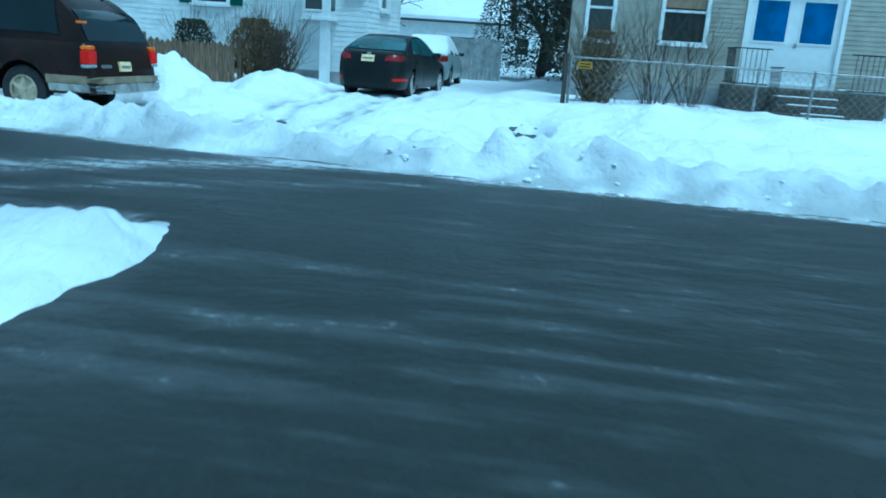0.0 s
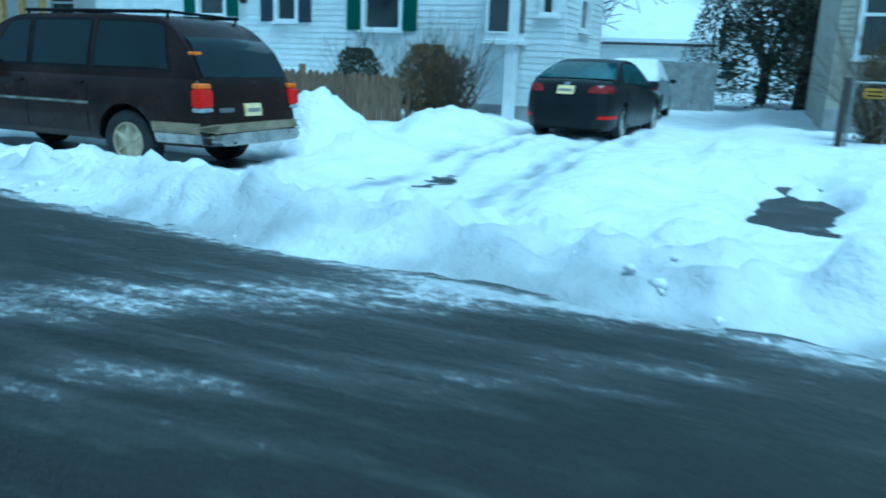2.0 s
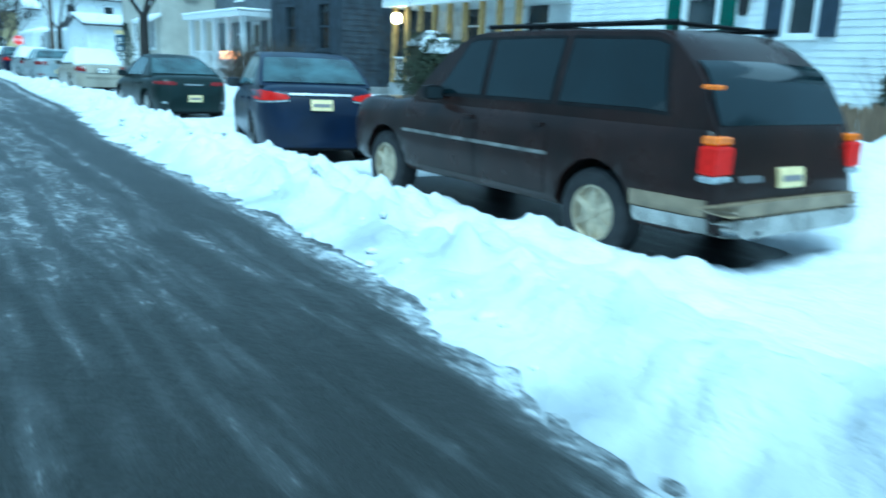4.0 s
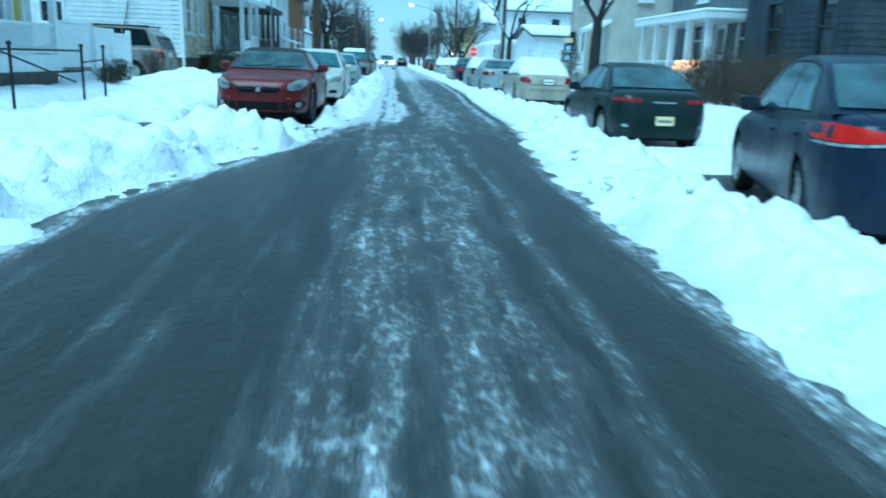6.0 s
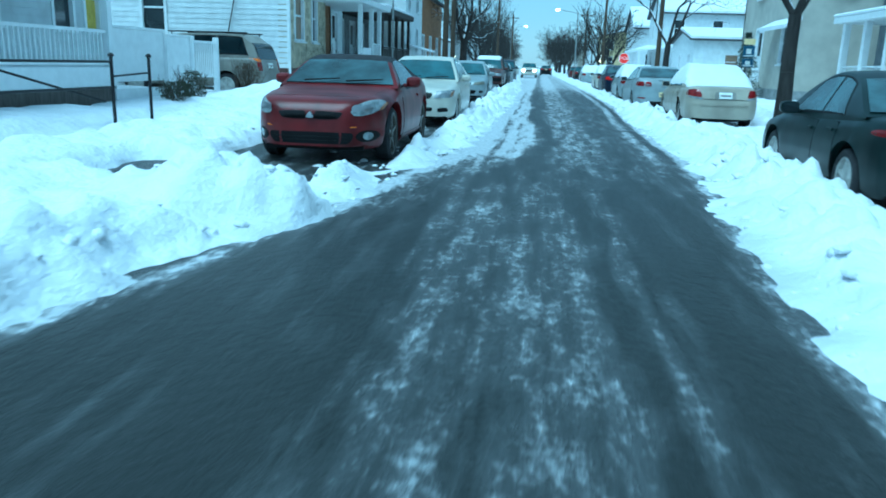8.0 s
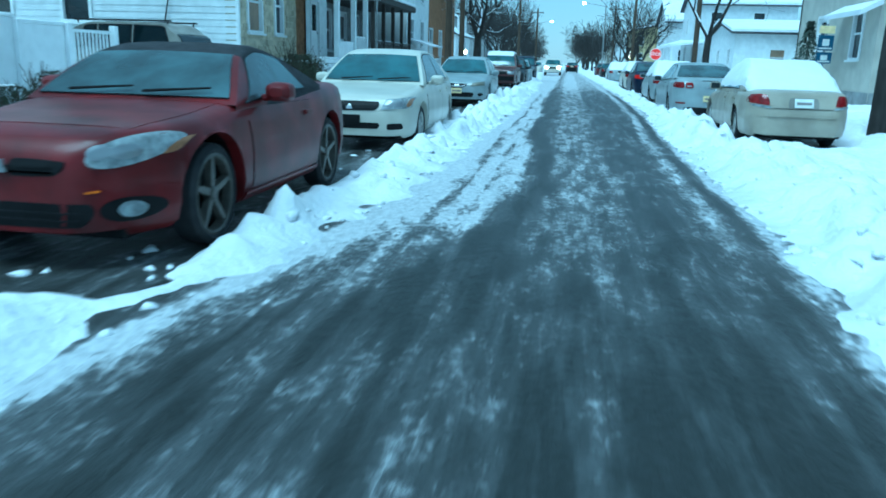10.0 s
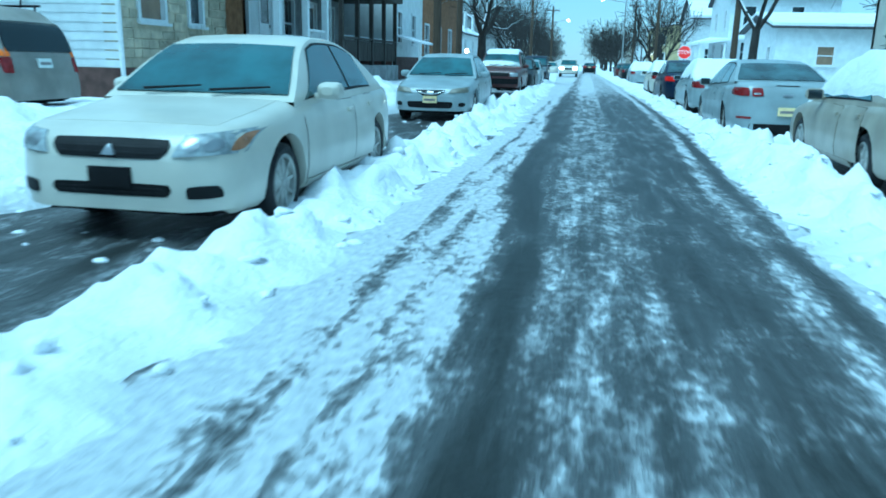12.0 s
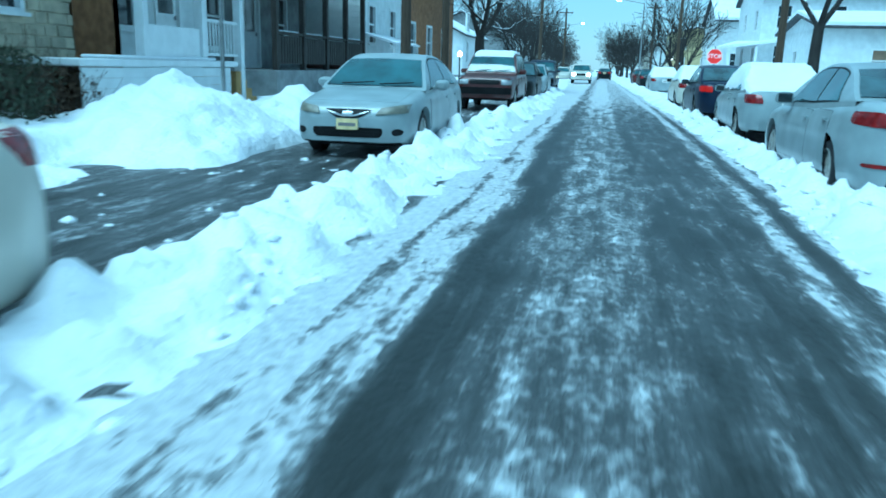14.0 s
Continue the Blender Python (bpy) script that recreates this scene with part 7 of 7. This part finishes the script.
def conifer(label, x, y, z, height, radius, seed, mat=LEAF_GREEN, dense=900):
    rnd = random.Random(seed)
    t = thing("conifer", pose(x, y, z), label, "tree")
    part("trunk", Geo().tube((0, 0, -0.1), (0, 0, height * 0.95), 0.06, 0.015, 7), BARK, t)
    g = Geo()
    big = max(1.0, height / 5.0)
    for k in range(int(dense * height)):
        u = rnd.random() ** 0.8
        a = rnd.uniform(0, 6.28)
        rr = radius * (1 - u) * rnd.uniform(0.35, 1.05) + 0.03
        c = Vector((math.cos(a) * rr, math.sin(a) * rr, height * (0.08 + 0.92 * u) - rr * 0.25))
        e = Euler((rnd.uniform(-0.7, 0.7), rnd.uniform(-0.7, 0.7), a)).to_matrix()
        s = rnd.uniform(0.05, 0.11) * big
        g.add([tuple(c + e @ Vector(v)) for v in ((-s * 0.3, 0, 0), (s * 0.4, -s * 0.35, -0.02), (s * 1.4, 0, -0.05), (s * 0.4, s * 0.35, -0.02))], [(0, 1, 2, 3)])
    part("needles", g, mat, t)
    return t


conifer("small snow-dusted conifer beside the beige house", 7.7, 36.8, 0.2, 2.7, 0.75, 5, LEAF_FROST, 520)
conifer("tall dark conifer behind the driveway", 26.5, -8.3, 0.2, 8.5, 2.0, 6, LEAF_GREEN, 900)
conifer("tall dark conifer behind the driveway", 29.5, -10.4, 0.2, 9.0, 2.4, 8, LEAF_GREEN, 900)
conifer("tall dark conifer behind the driveway", 27.5, -6.3, 0.2, 5.5, 1.6, 12, LEAF_GREEN, 900)
conifer("tall dark conifer behind the driveway", 24.8, -9.4, 0.2, 6.0, 1.7, 14, LEAF_GREEN, 900)


# ---------------------------------------------------------------- fences
def picket_fence():
    f = thing("picket_fence", pose(9.55, -0.4, 0.2), "weathered brown picket fence behind the snow heap", "fence")
    for k in range(34):
        y = 2.9 - 0.145 * k
        h = 1.08 + 0.03 * math.sin(k * 1.7)
        me_g = Geo()
        x0 = 9.55 + 0.004 * math.sin(k * 2.3)
        vs = [(x0, y - 0.066, 0.15), (x0, y + 0.066, 0.15), (x0, y + 0.066, h - 0.07), (x0, y, h), (x0, y - 0.066, h - 0.07)]
        vs += [(v[0] + 0.02, v[1], v[2]) for v in vs]
        me_g.add(vs, [(0, 1, 2, 3, 4), (9, 8, 7, 6, 5), (0, 5, 6, 1), (1, 6, 7, 2), (2, 7, 8, 3), (3, 8, 9, 4), (4, 9, 5, 0)])
        part("picket", me_g, WOOD_BROWN, f, world_space=True)
    for z in (0.45, 0.9):
        part("rail", Geo().box((9.575, -2.1, z - 0.04), (9.61, 3.0, z + 0.04)), WOOD_BROWN, f, world_space=True)
    for y in (-2.05, 0.4, 2.9):
        post(f, 9.65, y, 0.1, 1.2, 0.05, WOOD_BROWN)
    return f


def pipe_fence():
    x = -7.38
    f = thing("pipe_fence", pose(x, 12.3, 0.3), "black iron pipe fence along the snowy yard", "fence")
    for y in (6.2, 9.2, 12.2, 15.2, 16.4):
        g = Geo().tube((x, y, 0.2), (x, y, 1.26), 0.028, n=8).lathe([(1.26, 0.045), (1.29, 0.05), (1.32, 0.02)], 8, 'z', (x, y, 0))
        part("post", g, IRON, f, world_space=True)
    for z in (0.78, 1.18):
        part("rail", Geo().tube((x, 6.2, z), (x, 15.2, z), 0.02), IRON, f, world_space=True)
    part("handrail", Geo().tube((x - 0.4, 12.4, 1.2), (x - 0.15, 15.2, 0.55), 0.02), IRON, f, world_space=True)
    part("bracket", Geo().tube((x, 15.2, 0.95), (x, 16.4, 1.0), 0.016), IRON, f, world_space=True)
    return f


def mesh_fence():
    x = 9.3
    f = thing("wire_fence", pose(x, -12.5, 0.2), "galvanised wire fence in front of the tan house", "fence")
    ys = (-9.75, -11.7, -13.6, -14.7, -16.6, -19.0)
    for y in ys:
        part("post", Geo().tube((x, y, 0.1), (x, y, 1.32), 0.03, n=8), STEEL, f, world_space=True)
    part("top_rail", Geo().tube((x, ys[0], 1.28), (x, ys[-1], 1.28), 0.018), STEEL, f, world_space=True)
    g = Geo()
    k = 0
    while k * 0.16 < 9.0:
        y = ys[0] - k * 0.16
        g.tube((x, y, 0.2), (x, max(ys[-1], y - 1.05), 1.26), 0.003, n=3)
        g.tube((x, y, 1.26), (x, max(ys[-1], y - 1.05), 0.2), 0.003, n=3)
        k += 1
    part("wire_mesh", g, STEEL, f, world_space=True)
    post(f, x - 0.02, ys[0] + 0.1, 0.1, 1.35, 0.05, WOOD_DARK, "wooden_post")
    s = part("notice", Geo().box((x - 0.06, -10.20, 1.05), (x - 0.04, -9.90, 1.20), 0.004), SIGN_YELLOW, f, "small yellow notice", world_space=True)
    for z in (1.08, 1.14):
        part("bar", Geo().box((x - 0.064, -10.16, z), (x - 0.061, -9.94, z + 0.02)), PLASTIC, s)
    return f


def board_fence():
    f = thing("board_fence", pose(24.0, -9.0, 0.1), "grey board fence at the end of the yard", "fence")
    for k in range(20):
        y = -3.5 - 0.17 * k
        part("board", Geo().box((24.0, y - 0.08, 0.1), (24.03, y + 0.08, 1.75 + 0.02 * math.sin(k)), 0.004), W_BASE, f, world_space=True)
    for z in (0.5, 1.4):
        part("rail", Geo().box((24.032, -6.8, z - 0.05), (24.08, -3.4, z + 0.05)), W_BASE, f, world_space=True)


picket_fence()
pipe_fence()
mesh_fence()
board_fence()


# ---------------------------------------------------------------- poles, signs, lamps, wires
def utility_pole(x, y, h=9.0, r=0.15, arms=True, label="brown wooden utility pole by the kerb"):
    p = thing("utility_pole", pose(x, y, 0.1), label, "utility pole", "utility poles")
    part("pole", Geo().tube((0, 0, -0.2), (0, 0, h), r, r * 0.75, 12), WOOD_POLE, p, smooth=True)
    if arms:
        part("cross_arm", Geo().box((-0.9, -0.06, h - 0.65), (0.9, 0.06, h - 0.53), 0.01), WOOD_POLE, p)
        for k in (-0.8, -0.4, 0.4, 0.8):
            part("insulator", Geo().lathe([(h - 0.53, 0.02), (h - 0.45, 0.04), (h - 0.38, 0.02)], 8, 'z', (k, 0, 0)), STEEL, p)
    return p


LEFT_POLES = [(-5.35, 42.3), (-5.9, 50.5), (-5.2, 87.0), (-5.2, 128.0)]
for x, y in LEFT_POLES:
    utility_pole(x, y)
for x, y in ((6.45, 52.5), (5.6, 84.0), (5.6, 118.0)):
    utility_pole(x, y)
g = Geo()
for k in (-0.8, 0.0, 0.8):
    for (xa, ya), (xb, yb) in zip(LEFT_POLES, LEFT_POLES[1:]):
        pts = [Vector((xa + (xb - xa) * i / 10 + k, ya + (yb - ya) * i / 10, 8.45 - 1.3 * (1 - (2 * i / 10 - 1) ** 2) * (yb - ya) / 40)) for i in range(11)]
        for a, b in zip(pts, pts[1:]):
            g.tube(tuple(a), tuple(b), 0.012, n=3)
pts = [Vector((-5.9 + 12.4 * i / 12, 50.5 + 2 * i / 12, 7.9 - 0.5 * (1 - (2 * i / 12 - 1) ** 2))) for i in range(13)]
for a, b in zip(pts, pts[1:]):
    g.tube(tuple(a), tuple(b), 0.012, n=3)
solo("overhead_wires", g, IRON, "thin black overhead wires between poles", "wire")


def street_lamp(x, y, h, arm, side):
    p = thing("street_lamp", pose(x, y, 0.1), "lit street lamp on a curved arm", "street lamp")
    part("pole", Geo().tube((0, 0, -0.2), (0, 0, h), 0.09, 0.06, 10), STEEL, p)
    part("arm", Geo().tube((0, 0, h - 0.1), (side * arm, 0, h + 0.35), 0.035, 0.03), STEEL, p)
    part("lamp", Geo().lathe([(0.10, 0.06), (0.16, 0.20), (0.30, 0.22), (0.40, 0.10)], 12, 'z', (side * arm, 0, h)), GLOW_LAMP, p, "lit lamp head", True)


street_lamp(3.8, 106.0, 8.0, 2.6, -1)
street_lamp(-6.2, 150.0, 8.0, 2.6, 1)


def stop_sign():
    x, y, z, r = 5.45, 62.3, 2.05, 0.40
    s = thing("stop_sign", pose(x, y, 0.1), "red octagonal stop sign with white letters on a steel post", "sign")
    part("post", Geo().tube((0, 0.03, -0.2), (0, 0.03, z + 0.4), 0.03, n=8), STEEL, s)

    def octagon(rr, y0, y1):
        vs = [(rr * math.cos(math.pi / 8 + math.pi / 4 * k), yy, z - 0.1 + rr * math.sin(math.pi / 8 + math.pi / 4 * k)) for yy in (y0, y1) for k in range(8)]
        return Geo().add(vs, [tuple(range(8)), tuple(range(15, 7, -1))] + [(k, 8 + k, 8 + (k + 1) % 8, (k + 1) % 8) for k in range(8)])

    rim = part("rim", octagon(r, -0.012, 0.0), SIGN_WHITE_GLOW, s, "white border")
    part("face", octagon(r * 0.93, -0.018, -0.013), SIGN_RED_GLOW, s, "red face")
    tc = bpy.data.curves.new("lettering", 'FONT')
    tc.body, tc.size, tc.align_x, tc.align_y, tc.extrude = "STOP", 0.30, 'CENTER', 'CENTER', 0.003
    tc.materials.append(SIGN_WHITE_GLOW)
    t = new("lettering", tc)
    t.parent = s
    t.matrix_basis = pose(0, -0.024, z - 0.1, 90, 0, 0)


stop_sign()


def blue_sign():
    s = thing("parking_sign", pose(5.35, 27.2, 0.2), "tan and blue parking signs on a steel post", "sign")
    part("post", Geo().tube((0, 0.02, -0.2), (0, 0.02, 2.10), 0.025, n=8), STEEL, s)
    part("top_plate", Geo().box((-0.16, -0.012, 1.90), (0.16, 0.0, 2.06), 0.003), PLATE_YELLOW, s, "small tan plate")
    for z, h in ((1.54, 0.32), (1.26, 0.24)):
        p = part("plate", Geo().box((-0.16, -0.012, z), (0.16, 0.0, z + h), 0.003), SIGN_BLUE, s, "blue plate")
        part("white_mark", Geo().box((-0.07, -0.017, z + h * 0.3), (0.07, -0.013, z + h * 0.75)), PLATE, p)
        part("bar", Geo().box((-0.13, -0.017, z + 0.03), (0.13, -0.013, z + 0.06)), PLATE, p)


blue_sign()
pole = thing("sign_pole", pose(-6.35, 33.6, 0.2), "thin grey steel pole in the snow", "pole")
part("pole", Geo().tube((0, 0, -0.2), (0, 0, 3.4), 0.035, n=8), STEEL, pole)

# shop sign glowing at the crossing, and a warm porch light
sg = thing("lit_sign", pose(8.6, 128.0, 2.6), "small lit white sign board on a pole", "sign")
part("post", Geo().tube((0, 0, -2.5), (0, 0, 0.9), 0.05, n=8), STEEL, sg)
part("board", Geo().box((-0.4, -0.08, 0.1), (0.4, 0.08, 0.6), 0.02), material("lit_board", (1, 1, 1), 0.4, emit=(1, 0.80, 0.6), power=1.3), sg, "lit white board")
wl = thing("wall_lamp", pose(9.1, 133.8, 2.3), "warm lit wall lamp on the yellow house", "lamp")
part("bulb", Geo().lathe([(0, 0.03), (0.05, 0.13), (0.2, 0.16), (0.3, 0.05)], 10, 'z', (-0.1, 0, 0)), GLOW_WARM, wl)
pl = thing("post_lamp", pose(-6.6, 57.5, 0.2), "small lit garden lamp on a post", "lamp")
part("post", Geo().tube((0, 0, -0.1), (0, 0, 1.5), 0.03, n=8), IRON, pl)
part("bulb", Geo().lathe([(1.5, 0.03), (1.55, 0.10), (1.68, 0.10), (1.74, 0.03)], 10, 'z'), GLOW_WARM, pl)
dish = thing("satellite_dish", pose(8.4, 34.2, 4.9), "grey satellite dish on the beige wall", "satellite dish")
g = Geo().lathe([(0.0, 0.05), (0.04, 0.22), (0.09, 0.33), (0.10, 0.33), (0.05, 0.21), (0.015, 0.04)], 16, 'x')
part("bowl", g, STEEL, dish)
part("bracket", Geo().tube((0.0, 0, 0), (0.2, 0, -0.1), 0.025), STEEL, dish)

# snow left on the convertible
e = thing("snow_patch", pose(-3.95, 14.22, 0.91), "small lump of snow at the convertible's windscreen", "snow", kind="stuff")
rnd = random.Random(9)
g = Geo()
for k in range(14):
    c = (rnd.uniform(-0.24, 0.22), rnd.uniform(-0.05, 0.05), rnd.uniform(-0.04, 0.0))
    s = rnd.uniform(0.03, 0.06)
    g.lathe([(-s * 0.6, s * 0.6), (-s * 0.1, s), (s * 0.5, s * 0.7), (s * 0.75, s * 0.2)], 8, 'z', c)
part("lumps", g, SNOW_CAP, e, smooth=True)
